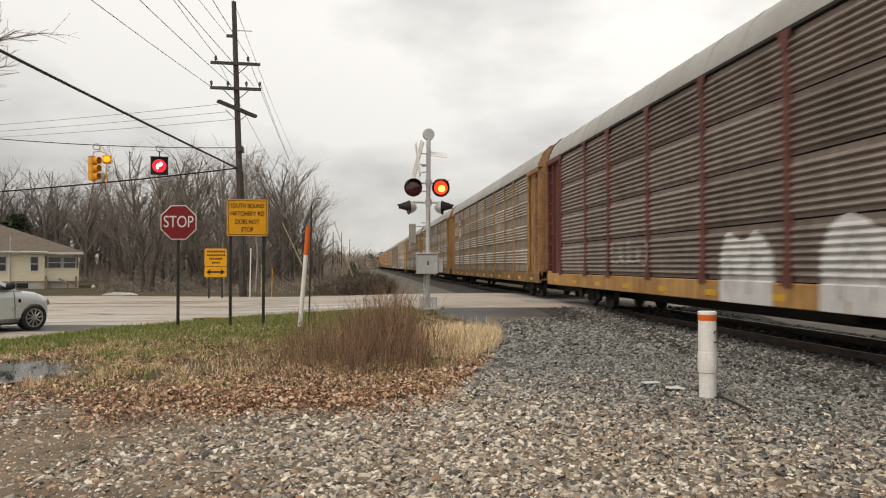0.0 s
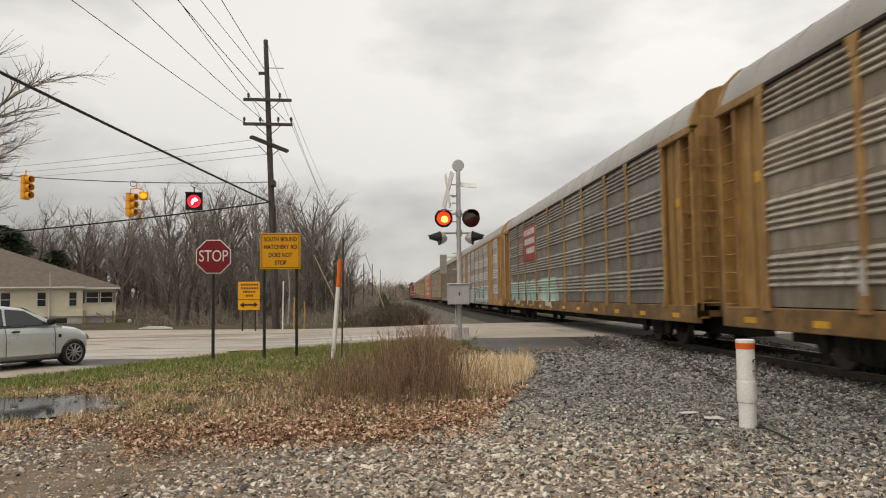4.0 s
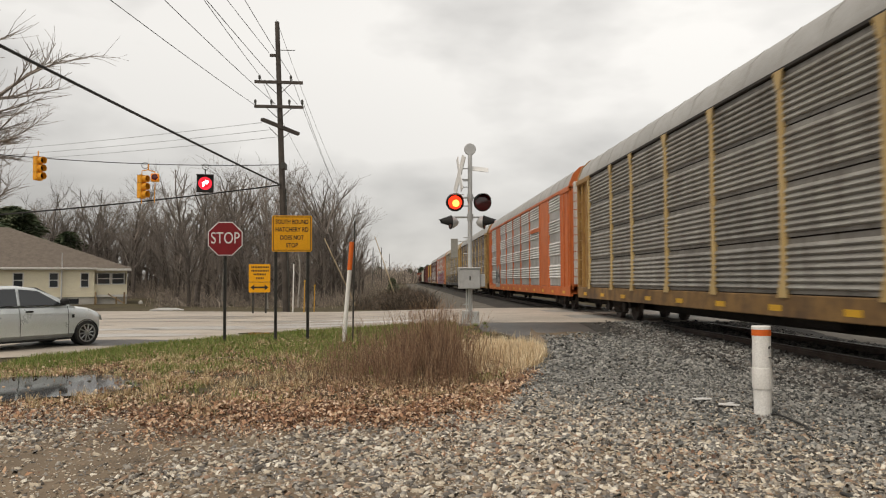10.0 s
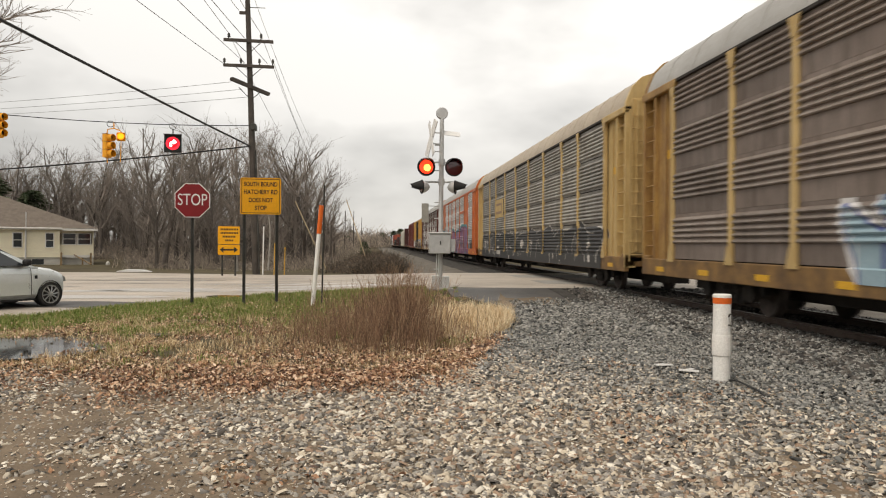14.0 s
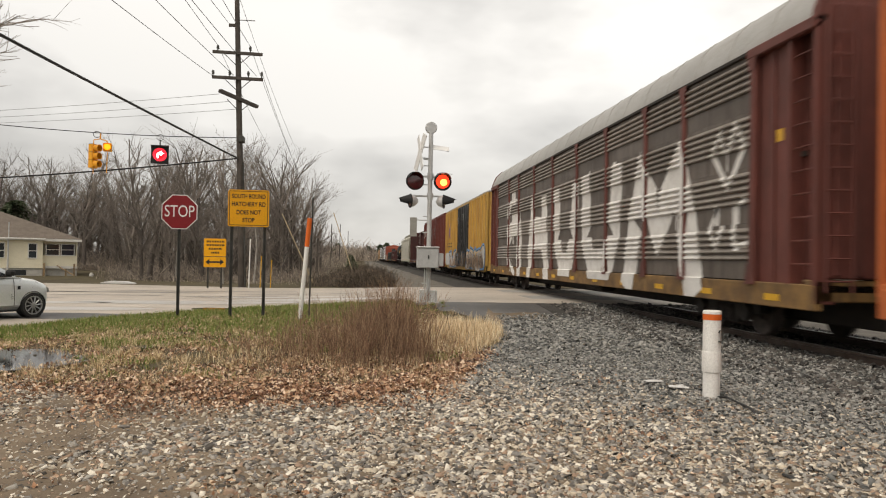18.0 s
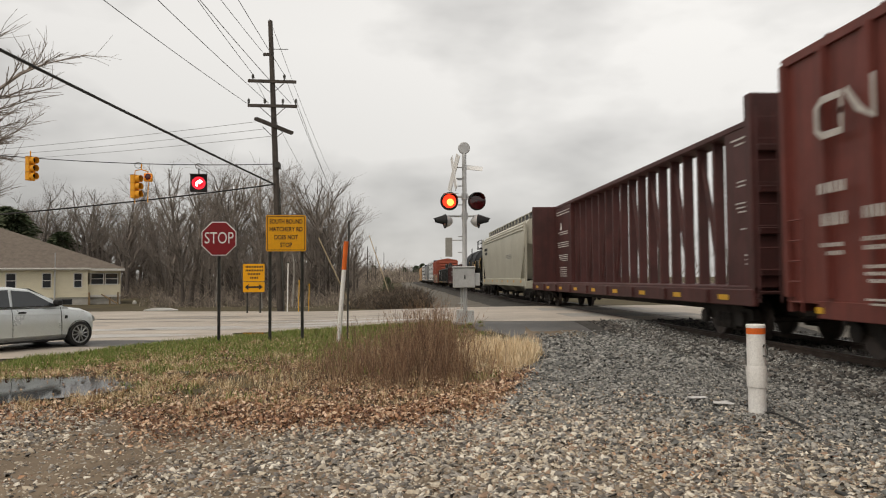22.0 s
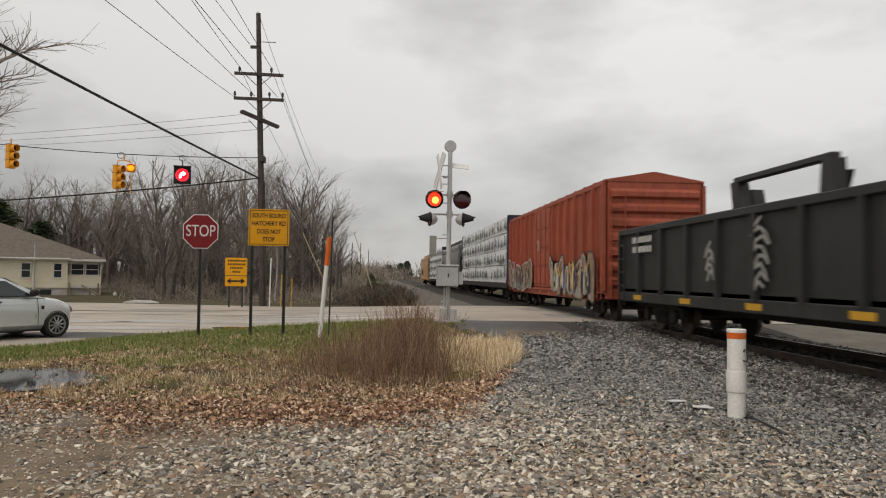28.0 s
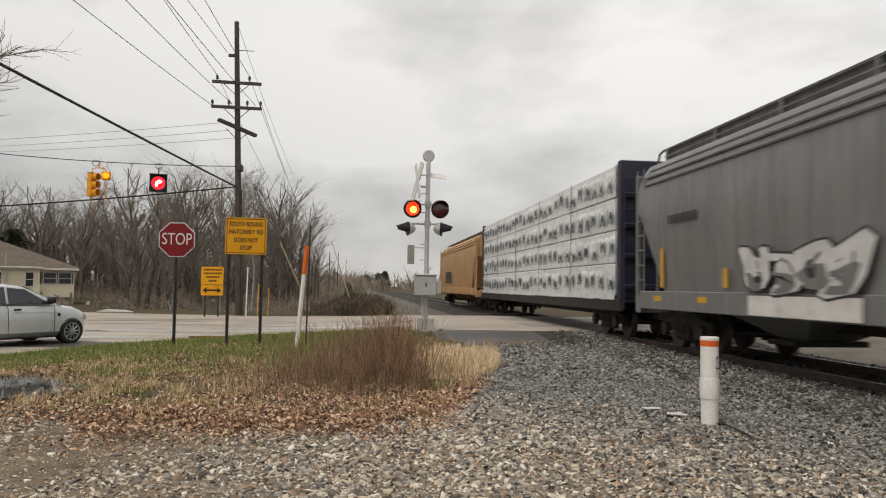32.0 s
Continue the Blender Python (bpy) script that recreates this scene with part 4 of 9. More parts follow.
def autorack(label, rear, pitch, panel, post, sill, roof=None, ends=None, style="full", rows=4, wide=None):
    """A two-deck covered car carrier: corrugated sheet sides between posts, a rounded roof, doors at the ends."""
    roof, ends = roof or M_ROOF, ends or post
    sill = M_SILL if sill is M_YELLOW else sill
    L = pitch - 1.35
    h = L / 2
    car = car_thing("autorack_car", label, rear, pitch)
    z0, z1 = 1.02, 4.92
    if wide:
        marks = [-h + 1.6, -h + 4.25, -h + 6.45]
        k = (2 * h - 12.9) / 5
        marks += [-h + 6.45 + k * (i + 1) for i in range(5)]
        marks += [h - 4.25, h - 1.6]
    elif style == "slots":
        marks = [-h + 0.9 + (L - 1.8) * i / 22 for i in range(23)]
    else:
        bays = [2.75, 2.1, 2.8, 2.8, 2.9, 2.8, 2.8, 2.1, 2.75]
        k = (L - 3.6) / sum(bays)
        marks = [-h + 1.8]
        for b in bays:
            marks.append(marks[-1] + b * k)
    pw = 0.05 if wide or style == "slots" else 0.085
    set_surface(marks, h, pw, style, rows, wide, 0.0 if wide or style == "slots" else 0.09, z0, z1)
    for s in (-1, 1):
        x = s * SIDE
        turn = 0 if s < 0 else 180
        for a, b in zip(marks, marks[1:]):
            if wide and abs((b - a) - 2.2) < 0.02:
                part("wide_panel", Form().box(min(x, x - s * 0.05), max(x, x - s * 0.05), a, b, z0, z1, 0.01), wide, car)
                continue
            rh = (z1 - z0) / rows
            for r in range(rows):
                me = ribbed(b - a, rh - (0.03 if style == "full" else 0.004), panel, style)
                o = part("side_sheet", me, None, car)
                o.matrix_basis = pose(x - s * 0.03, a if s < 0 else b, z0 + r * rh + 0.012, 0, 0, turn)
                if style == "slots":
                    sl = part("vent_grille", slots(b - a), None, car)
                    sl.matrix_basis = pose(x - s * 0.03, a if s < 0 else b, 0, 0, 0, turn)
            # near-black sheet just behind the side panels
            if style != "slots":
                part("inner_liner", Form().box(min(x - s * 0.09, x - s * 0.1), max(x - s * 0.09, x - s * 0.1), a, b, z0, z1), M_BACKING, car)
        for m in marks:
            if wide and (abs(m - (h - 6.45)) < 0.01 or abs(m - (h - 4.25)) < 0.01):
                continue
            pf = Form().prism([(x + s * 0.005, m - pw), (x + s * 0.035, m - pw * 0.6), (x + s * 0.035, m + pw * 0.6), (x + s * 0.005, m + pw), (x - s * 0.06, m + pw), (x - s * 0.06, m - pw)], "z", z0 - 0.06, z1 + 0.03)
            if not wide and style != "slots":
                for za, zb in ((z1 + 0.03, z1 - 0.3), (z0 - 0.06, z0 + 0.28)):
                    pf.prism([(m - pw * 2.1, za), (m + pw * 2.1, za), (m + pw * 0.9, zb), (m - pw * 0.9, zb)], "x", min(x + s * 0.036, x + s * 0.042), max(x + s * 0.036, x + s * 0.042))
            part("post", pf, post, car)
        # ends: a panel beside the last post, then a ladder bay set back, then the corner post
        for e in (-1, 1):
            inner = marks[-1] if e > 0 else marks[0]
            bay = e * (h - (0.34 if wide else 0.72))
            span = lambda p, q: (min(p, q), max(p, q))
            d = 0.0 if wide or style == "slots" else 0.09
            part("end_panel", Form().box(*span(x - s * d, x - s * (d + 0.06)), *span(inner, bay), 0.72, z1, 0.015), ends, car)
            part("ladder_bay", Form().box(*span(x - s * 0.26, x - s * 0.32), *span(bay, e * (h - 0.06)), 0.72, z1, 0.01), ends, car)
            part("bay_edge", Form().box(*span(x + s * 0.01, x - s * 0.3), *span(bay - e * 0.04, bay + e * 0.04), 0.72, z1, 0.01), ends, car)
            part("corner_post", Form().box(*span(x + s * 0.01, x - s * 0.3), *span(e * (h - 0.09), e * h), 0.72, z1, 0.01), ends, car)
            part("end_header", Form().box(*span(x + s * 0.05, x - s * 0.1), *span(inner - e * 0.15, e * h), z1 - 0.1, z1 + 0.08, 0.02), ends, car)
            for q in range(11):
                z = 0.95 + q * 0.36
                part("ladder_rung", Form().tube((x - s * 0.06, bay + e * 0.03, z), (x - s * 0.06, e * (h - 0.08), z), 0.016, n=5), ends, car)
            part("end_rib", Form().box(*span(x - s * (d - 0.04), x - s * d), *span((inner + bay) / 2 - 0.03, (inner + bay) / 2 + 0.03), 1.0, z1 - 0.1, 0.01), ends, car)
            if not wide:
                part("warning_label", Form().box(*span(x - s * (d - 0.008), x - s * d), *span((inner + bay) / 2 - 0.25, (inner + bay) / 2 - 0.05), 3.3, 3.5), M_REFLECT, car)
        sill_form = Form().box(min(x - s * 0.12, x + s * 0.012), max(x - s * 0.12, x + s * 0.012), -h, h, 0.62, z0 - 0.01, 0.015)
        sl = part("side_sill", sill_form, sill, car)
        for i in range(12):
            y = -h + (i + 0.5) * L / 12
            part("reflector", Form().box(min(x + s * 0.012, x + s * 0.018), max(x + s * 0.012, x + s * 0.018), y - 0.22, y + 0.22, 0.72, 0.83), M_REFLECT, sl)
        # Black strip stands for the shaded gap under the roof; panel-coloured on wide cars.
        part("eave_rail", Form().box(min(x - s * 0.1, x + s * 0.03), max(x - s * 0.1, x + s * 0.03), -h, h, z1, z1 + (0.12 if wide else 0.07), 0.01), wide or M_UNDER, car)
    prof = [(-SIDE + 0.02, 4.97), (-SIDE + 0.04, 5.12), (-1.38, 5.5), (-1.12, 5.76), (-0.7, 5.9), (0, 5.95), (0.7, 5.9), (1.12, 5.76), (1.38, 5.5), (SIDE - 0.04, 5.12), (SIDE - 0.02, 4.97)]
    part("roof", Form().prism(prof, "y", -h + 0.15, h - 0.15), roof, car, smooth=True)
    seam = Form()
    for i in range(1, 20):
        y = -h + i * L / 20
        seam.prism([(u * 1.004, v + 0.012) for u, v in prof], "y", y - 0.02, y + 0.02)
    part("roof_seams", seam, roof, car)
    for e in (-1, 1):
        y0, y1 = sorted((e * h, e * (h - 0.15)))
        part("end_cap", Form().prism([(u * 1.012, v + 0.03) for u, v in prof], "y", y0, y1), wide or ends, car)
        yy = e * (h + 0.03)
        for k in (-1, 1):
            part("end_door", Form().box(min(k * 0.02, k * 1.42), max(k * 0.02, k * 1.42), min(yy, yy - e * 0.08), max(yy, yy - e * 0.08), 1.1, 5.2, 0.02), ends if not wide else M_WHITE, car)
            for q in range(4):
                xx = k * (0.25 + q * 0.34)
                part("door_rib", Form().box(xx - 0.04, xx + 0.04, min(yy, yy + e * 0.05), max(yy, yy + e * 0.05), 1.15, 5.15, 0.01), ends if not wide else M_WHITE, car)
        ladder(car, -SIDE + 0.3, e * (h + 0.12), 0.9, 4.9, ends, rungs=12, along="x")
        part("end_sill", Form().box(-SIDE, SIDE, min(e * (h - 0.3), e * h), max(e * (h - 0.3), e * h), 0.75, 1.08, 0.02), sill, car)
    part("deck", Form().box(-1.45, 1.45, -h, h, 0.9, 1.0), M_UNDER, car)
    part("upper_deck", Form().box(-1.4, 1.4, -h + 0.6, h - 0.6, 3.0, 3.08), M_UNDER, car)
    part("centre_sill", Form().box(-0.3, 0.3, -h + 0.2, h - 0.2, 0.3, 0.9, 0.02), M_UNDER, car)
    part("brake_cylinder", Form().box(-1.0, -0.5, -2.2, -0.6, 0.42, 0.85, 0.08), M_UNDER, car)
    part("air_reservoir", Form().box(0.3, 1.0, 1.0, 2.4, 0.45, 0.85, 0.08), M_UNDER, car)
    for e in (-1, 1):
        truck(car, e * (h - 3.65))
    couplers(car, h)
    return car, h


def boxcar(label, rear, pitch, material, door_material, height=4.6, doors=((-1.6, 1.6),), ribs=18, end_ribs=True, roof=None, top_white=True):
    """A boxcar with ribbed sides, sliding or plug doors and corrugated ends."""
    L = pitch - 1.5
    h = L / 2
    car = car_thing("boxcar", label, rear, pitch)
    z0, z1 = 0.95, height
    w = SIDE - 0.08
    for s in (-1, 1):
        x = s * w
        part("side_wall", Form().box(min(x, x - s * 0.06), max(x, x - s * 0.06), -h, h, z0 - 0.1, z1, 0.01), material, car)
        part("side_sill", Form().box(min(x - s * 0.1, x + s * 0.03), max(x - s * 0.1, x + s * 0.03), -h + 0.9, h - 0.9, 0.62, z0 - 0.05, 0.01), material, car)
        part("top_chord", Form().box(min(x - s * 0.04, x + s * 0.05), max(x - s * 0.04, x + s * 0.05), -h, h, z1 - 0.12, z1 + 0.02, 0.01), material, car)
        rib = Form().prism([(x, -0.06), (x + s * 0.12, -0.055), (x + s * 0.12, 0.055), (x, 0.06)], "z", z0, z1 - 0.1).mesh("side_rib", material)
        for i in range(ribs + 1):
            y = -h + 0.08 + i * (L - 0.16) / ribs
            if not any(a - 0.1 < y < b + 0.1 for a, b in doors):
                part("side_rib", rib, None, car, at=(0, y, 0))
        for a, b in doors:
            d = part("door", Form().box(min(x, x + s * 0.07), max(x, x + s * 0.07), a, b, z0, z1 - 0.14, 0.012), door_material, car)
            n = max(2, int((z1 - z0) / 0.72))
            for i in range(n):
                z = z0 + 0.12 + i * (z1 - z0 - 0.3) / n
                part("door_panel", Form().box(min(x + s * 0.07, x + s * 0.1), max(x + s * 0.07, x + s * 0.1), a + 0.08, b - 0.08, z, z + (z1 - z0 - 0.3) / n - 0.12, 0.015), door_material, d)
            for k in (0.2, 0.5, 0.8):
                y = a + (b - a) * k
                part("lock_rod", Form().tube((x + s * 0.13, y, z0 + 0.05), (x + s * 0.13, y, z1 - 0.2), 0.022, n=6), door_material, d)
            part("door_track", Form().box(min(x, x + s * 0.12), max(x, x + s * 0.12), a - (b - a) * 0.5, b + (b - a) * 0.5, z0 - 0.12, z0 - 0.04, 0.01), door_material, d)
        for e in (-1, 1):
            ladder(car, x + s * 0.09, e * (h - 0.35), 0.7, 2.4 if e > 0 else z1 - 0.2, material, rungs=5 if e > 0 else 9)
        for i in range(10):
            y = -h + (i + 0.5) * L / 10
            part("reflector", Form().box(min(x + s * 0.03, x + s * 0.036), max(x + s * 0.03, x + s * 0.036), y - 0.1, y + 0.1, 0.7, 0.8), M_REFLECT, car)
    rp = [(-w - 0.05, z1 - 0.02), (-w - 0.05, z1 + 0.03), (0, z1 + 0.3), (w + 0.05, z1 + 0.03), (w + 0.05, z1 - 0.02)]
    part("roof", Form().prism(rp, "y", -h - 0.02, h + 0.02), roof or M_ROOF, car)
    for i in range(1, 14):
        y = -h + i * L / 14
        part("roof_seam", Form().prism([(u, v + 0.03) for u, v in rp], "y", y - 0.04, y + 0.04), roof or M_ROOF, car)
    for e in (-1, 1):
        y = e * h
        ep = [(-w, z0 - 0.25), (w, z0 - 0.25), (w, z1), (0, z1 + 0.27), (-w, z1)]
        part("end_wall", Form().prism(ep, "y", min(y, y - e * 0.06), max(y, y - e * 0.06)), material, car)
        n = 7
        for i in range(n):
            z = z0 + 0.1 + i * (z1 - z0 - 0.2) / n
            part("end_rib", Form().prism([(y, z), (y + e * 0.09, z + 0.08), (y + e * 0.09, z + 0.22), (y, z + 0.32)], "x", -w + 0.12, w - 0.12), material, car)
        ladder(car, -w + 0.35, y + e * 0.13, 0.8, z1 - 0.3, material, rungs=9, along="x")
    part("centre_sill", Form().box(-0.3, 0.3, -h + 0.1, h - 0.1, 0.5, 0.95, 0.02), M_UNDER, car)
    part("floor_frame", Form().box(-1.4, 1.4, -h + 0.05, h - 0.05, 0.85, 0.95), M_UNDER, car)
    for e in (-1, 1):
        truck(car, e * (h - 2.2))
    couplers(car, h)
    return car, h


def hopper(label, rear, pitch, material, height=4.6, raised=False):
    """A covered hopper: rounded steel body on slope sheets, outlet gates beneath, a running board on top."""
    L = pitch - 1.4
    h = L / 2
    car = car_thing("covered_hopper_car", label, rear, pitch)
    w = SIDE - 0.03
    z0, z1 = 1.25, height - 0.45
    half = [(w - 0.02, z0), (w, z0 + 0.5), (w + 0.02, (z0 + z1) / 2), (w - 0.01, z1 - 0.35), (w - 0.1, z1 - 0.05), (w - 0.28, z1 + 0.2), (0.9, height - 0.12), (0.5, height)]
    prof = half + [(-u, v) for u, v in half[::-1]]
    body = Form()
    n = len(prof)
    # the ends of the body lean in below: slope sheets
    rings = [(-h + 0.2, 3.1), (-h + 1.7, 1.25), (h - 1.7, 1.25), (h - 0.2, 3.1)]
    v = []
    for y, low in rings:
        v += [(u, y, max(q, low + 0.0 if q < low else q)) for u, q in prof]
    f = []
    for r in range(3):
        for i in range(n):
            f.append((r * n + i, r * n + (i + 1) % n, (r + 1) * n + (i + 1) % n, (r + 1) * n + i))
    f += [tuple(range(n))[::-1], tuple(range(3 * n, 4 * n))]
    body.add(v, f)
    part("body", body, material, car, smooth=True)
    for e in (-1, 1):
        # Slope sheets made black to paint in the shade of the end recess.
        part("slope_sheet", Form().prism([(e * (h - 0.35), 2.95), (e * (h - 1.9), 1.1), (e * (h - 1.95), 1.1), (e * (h - 0.42), 3.0)], "x", -w + 0.25, w - 0.25), M_UNDER, car)
        part("end_frame", Form().box(-w, w, min(e * (h - 0.3), e * h), max(e * (h - 0.3), e * h), 0.75, 1.15, 0.02), material, car)
        for k in (-1, 1):
            part("corner_post", Form().box(min(k * (w - 0.1), k * w), max(k * (w - 0.1), k * w), min(e * (h - 0.12), e * (h - 0.02)), max(e * (h - 0.12), e * (h - 0.02)), 1.1, z1, 0.01), material, car)
            ladder(car, k * (w - 0.02), e * (h - 0.28), 1.0, z1 + 0.1, material, rungs=9)
        ladder(car, -0.6, e * (h - 0.1), 0.9, height, material, rungs=11, along="x")
        part("brake_platform", Form().box(-1.2, 1.2, min(e * (h - 0.05), e * (h - 0.6)), max(e * (h - 0.05), e * (h - 0.6)), 1.16, 1.2), material, car)
    for s in (-1, 1):
        x = s * w
        part("side_sill", Form().box(min(x - s * 0.1, x + s * 0.025), max(x - s * 0.1, x + s * 0.025), -h + 0.35, h - 0.35, 0.86, 1.27, 0.015), material, car)
        for z, inset in ((z1 - 0.32, 0.0), (z1 - 0.14, 0.05), (z1 + 0.03, 0.15)):
            part("top_bead", Form().tube((x - s * inset, -h + 0.6, z), (x - s * inset, h - 0.6, z), 0.035, n=6), material, car)
        for i in range(8):
            y = -h + 1.4 + i * (L - 2.8) / 7
            part("reflector", Form().box(min(x + s * 0.025, x + s * 0.031), max(x + s * 0.025, x + s * 0.031), y - 0.2, y + 0.2, 1.05, 1.17), M_REFLECT, car)
        lift = 0.03 if not raised else 0.2 if material is M_HOPPER else 0.13
        board = Form()
        for i in range(11):
            xx = s * (0.56 + 0.042 * i)
            board.box(xx - 0.008, xx + 0.008, -h + 0.4, h - 0.4, height + lift - 0.03, height + lift)
        for i in range(40):
            y = -h + 0.45 + i * (L - 0.9) / 39
            board.box(min(s * 0.56, s * 0.98), max(s * 0.56, s * 0.98), y - 0.012, y + 0.012, height + lift - 0.028, height + lift - 0.008)
        part("running_board", board, M_GRATING, car, "grey steel grating walkway")
        pale = material is M_HOPPER
        n = 16 if pale else 8
        for i in range(n):
            y = -h + 0.6 + i * (L - 1.2) / (n - 1)
            part("board_support", Form().box(s * 1.0 - 0.03, s * 1.0 + 0.03, y - 0.035, y + 0.035, height - 0.22, height + lift, 0.005), material, car)
        part("board_edge", Form().box(s * 1.0 - 0.012, s * 1.0 + 0.012, -h + 0.4, h - 0.4, height + lift - 0.03, height + lift + 0.015), material if pale else M_GRATING, car)
        if raised:
            part("lower_rail", Form().box(s * 1.02 - 0.012, s * 1.02 + 0.012, -h + 0.5, h - 0.5, height - 0.06, height - 0.03), M_GALV_DULL, car)
        if raised:
            part("walk_grating", Form().box(s * 0.94 - 0.01, s * 0.94 + 0.01, -h + 0.55, h - 0.55, height - 0.12, height + lift - 0.04), M_GRATING, car)
        if raised:
            part("end_bend", Form().path([(s * 1.0, h - 0.4, height + lift), (s * 1.0, h - 0.15, height + lift - 0.05), (s * 1.0, h - 0.02, height - 0.2), (s * 1.0, h - 0.02, 1.1)], 0.03), material, car)
    part("roof_hatch", Form().box(-0.4, 0.4, -h + 1.2, h - 1.2, height - 0.02, height + 0.12, 0.03), material, car)
    for i in range(3):
        y = (i - 1) * (L - 5.4) / 3
        k = (L - 5.4) / 6 * 0.92
        part("outlet_hopper", Form().add([(-1.3, y - k, 1.1), (1.3, y - k, 1.1), (1.3, y + k, 1.1), (-1.3, y + k, 1.1), (-0.4, y - 0.35, 0.42), (0.4, y - 0.35, 0.42), (0.4, y + 0.35, 0.42), (-0.4, y + 0.35, 0.42)], [(0, 1, 5, 4), (1, 2, 6, 5), (2, 3, 7, 6), (3, 0, 4, 7), (4, 5, 6, 7), (0, 3, 2, 1)]), material, car)
        part("outlet_gate", Form().box(-0.7, 0.7, y - 0.45, y + 0.45, 0.34, 0.44, 0.02), M_UNDER, car)
    part("centre_sill", Form().box(-0.25, 0.25, -h + 0.1, h - 0.1, 0.62, 0.98, 0.02), M_UNDER, car)
    for e in (-1, 1):
        truck(car, e * (h - 1.75))
    couplers(car, h)
    return car, h


def tank_band(parent, s, r, zc, y0, y1, low, high, material, name):
    """A thin plate that follows the curve of a tank's side, between two angles in degrees."""
    n = 6
    v, f = [], []
    for y in (y0, y1):
        for o in (0.002, 0.009):
            for i in range(n + 1):
                a = radians(low + (high - low) * i / n)
                v.append((s * (r + o) * math.cos(a), y, zc + (r + o) * math.sin(a)))
    m = n + 1
    for i in range(n):
        f += [(m + i, m + i + 1, 3 * m + i + 1, 3 * m + i), (i, 2 * m + i, 2 * m + i + 1, i + 1), (i, i + 1, m + i + 1, m + i), (2 * m + i, 3 * m + i, 3 * m + i + 1, 2 * m + i + 1)]
    return part(name, Form().add(v, f), material, parent)


def tank(label, rear, pitch):
    """A black tank car with a platform and railings round its dome."""
    L = pitch - 1.5
    h = L / 2
    car = car_thing("tank_car", label, rear, pitch)
    R, zc = 1.5, 2.48
    half = [(R, 2.48), (R + 0.012, 2.5), (R + 0.012, 2.56), (R, 2.58), (R, h - 0.95), (R + 0.008, h - 0.94), (R + 0.008, h - 0.88), (1.42, h - 0.62), (1.2, h - 0.34), (0.9, h - 0.14), (0.5, h - 0.02), (0.05, h + 0.02)]
    prof = [(r, -y) for r, y in half[::-1]] + half
    part("tank", Form().lathe(prof, "y", (0, 0, zc), 40), M_TANK, car, smooth=True)
    part("dome", Form().lathe([(0.45, 3.9), (0.45, 4.42), (0.42, 4.5), (0.1, 4.52)], "z", (0, 0, 0), 20), M_TANK, car, smooth=True)
    part("platform", Form().box(-0.78, 0.78, -1.8, 1.8, 3.98, 4.03), M_TANK, car)
    for s in (-1, 1):
        f = Form()
        top = 4.72 if s < 0 else 5.0
        f.path([(s * 0.72, -1.75, 4.05), (s * 0.72, -1.75, top - 0.12), (s * 0.72, -1.63, top), (s * 0.72, 1.63, top), (s * 0.72, 1.75, top - 0.12), (s * 0.72, 1.75, 4.05)], 0.026)
        f.tube((s * 0.72, -1.75, 4.4), (s * 0.72, 1.75, 4.4), 0.018, n=6)
        f.tube((-0.72, s * 1.75, 4.6), (0.72, s * 1.75, 4.6), 0.022, n=6)
        f.tube((s * 0.72, 0.9, 4.02), (s * 0.72, 0.9, top), 0.022, n=6)
        part("railing", f, M_TANK, car)
        ladder(car, s * 1.42, 0.0, 0.8, 4.0, M_TANK, rungs=11)
        for y, w, a, b in ((4.4, 0.06, -4, 14), (1.9, 0.06, -4, 14), (-1.4, 0.08, -6, 12), (-3.45, 0.1, -8, 12), (-6.95, 0.13, -14, 18)):
            tank_band(car, s, R, zc, y - w, y + w, a, b, M_REFLECT, "reflector")
        tank_band(car, s, R, zc, -3.2, -2.5, -14, 3, M_REFLECT, "placard")
        tank_band(car, s, R, zc, -7.0 - 0.28, -7.0 + 0.28, -58, -42, M_WHITE, "hazard_diamond")
        part("side_pipe", Form().tube((s * 1.4, -h + 0.3, 1.02), (s * 1.4, h - 0.3, 1.02), 0.035, n=6), M_GALV_DULL, car)
    for e in (-1, 1):
        part("saddle", Form().prism([(-1.3, 1.75), (-1.35, 1.0), (1.35, 1.0), (1.3, 1.75), (0.8, 1.22), (0, 1.05), (-0.8, 1.22)], "y", min(e * (h - 2.1), e * (h - 1.5)), max(e * (h - 2.1), e * (h - 1.5))), M_TANK, car)
        part("stub_sill", Form().box(-0.35, 0.35, min(e * (h - 3.2), e * h), max(e * (h - 3.2), e * h), 0.7, 1.3, 0.03), M_TANK, car)
        part("end_platform", Form().box(-1.4, 1.4, min(e * (h - 0.7), e * h), max(e * (h - 0.7), e * h), 1.02, 1.1), M_TANK, car)
        f = Form()
        for k in (-1, 1):
            f.tube((k * 1.35, e * (h - 0.05), 1.1), (k * 1.35, e * (h - 0.05), 2.2), 0.02, n=6)
        f.tube((-1.35, e * (h - 0.05), 2.2), (1.35, e * (h - 0.05), 2.2), 0.02, n=6)
        part("end_railing", f, M_TANK, car)
        truck(car, e * (h - 1.75))
    couplers(car, h)
    bars(car, -1.4, 5.9, 7.5, 1.85, 2.07, M_WHITE, 1, 3, fill=0.8)
    bars(car, -1.345, 5.9, 7.4, 1.62, 1.8, G_GREYISH, 2, 4, fill=0.4)
    bars(car, -R - 0.012, -6.4, -5.0, 2.15, 2.8, G_GREYISH, 7, 5, fill=0.55)
    bars(car, -1.26, -1.9, -0.6, 1.5, 1.8, G_GREYISH, 3, 6, fill=0.4)
    bars(car, -1.26, -4.6, -3.2, 1.55, 1.8, G_GREYISH, 3, 7, fill=0.4)
    return car, h


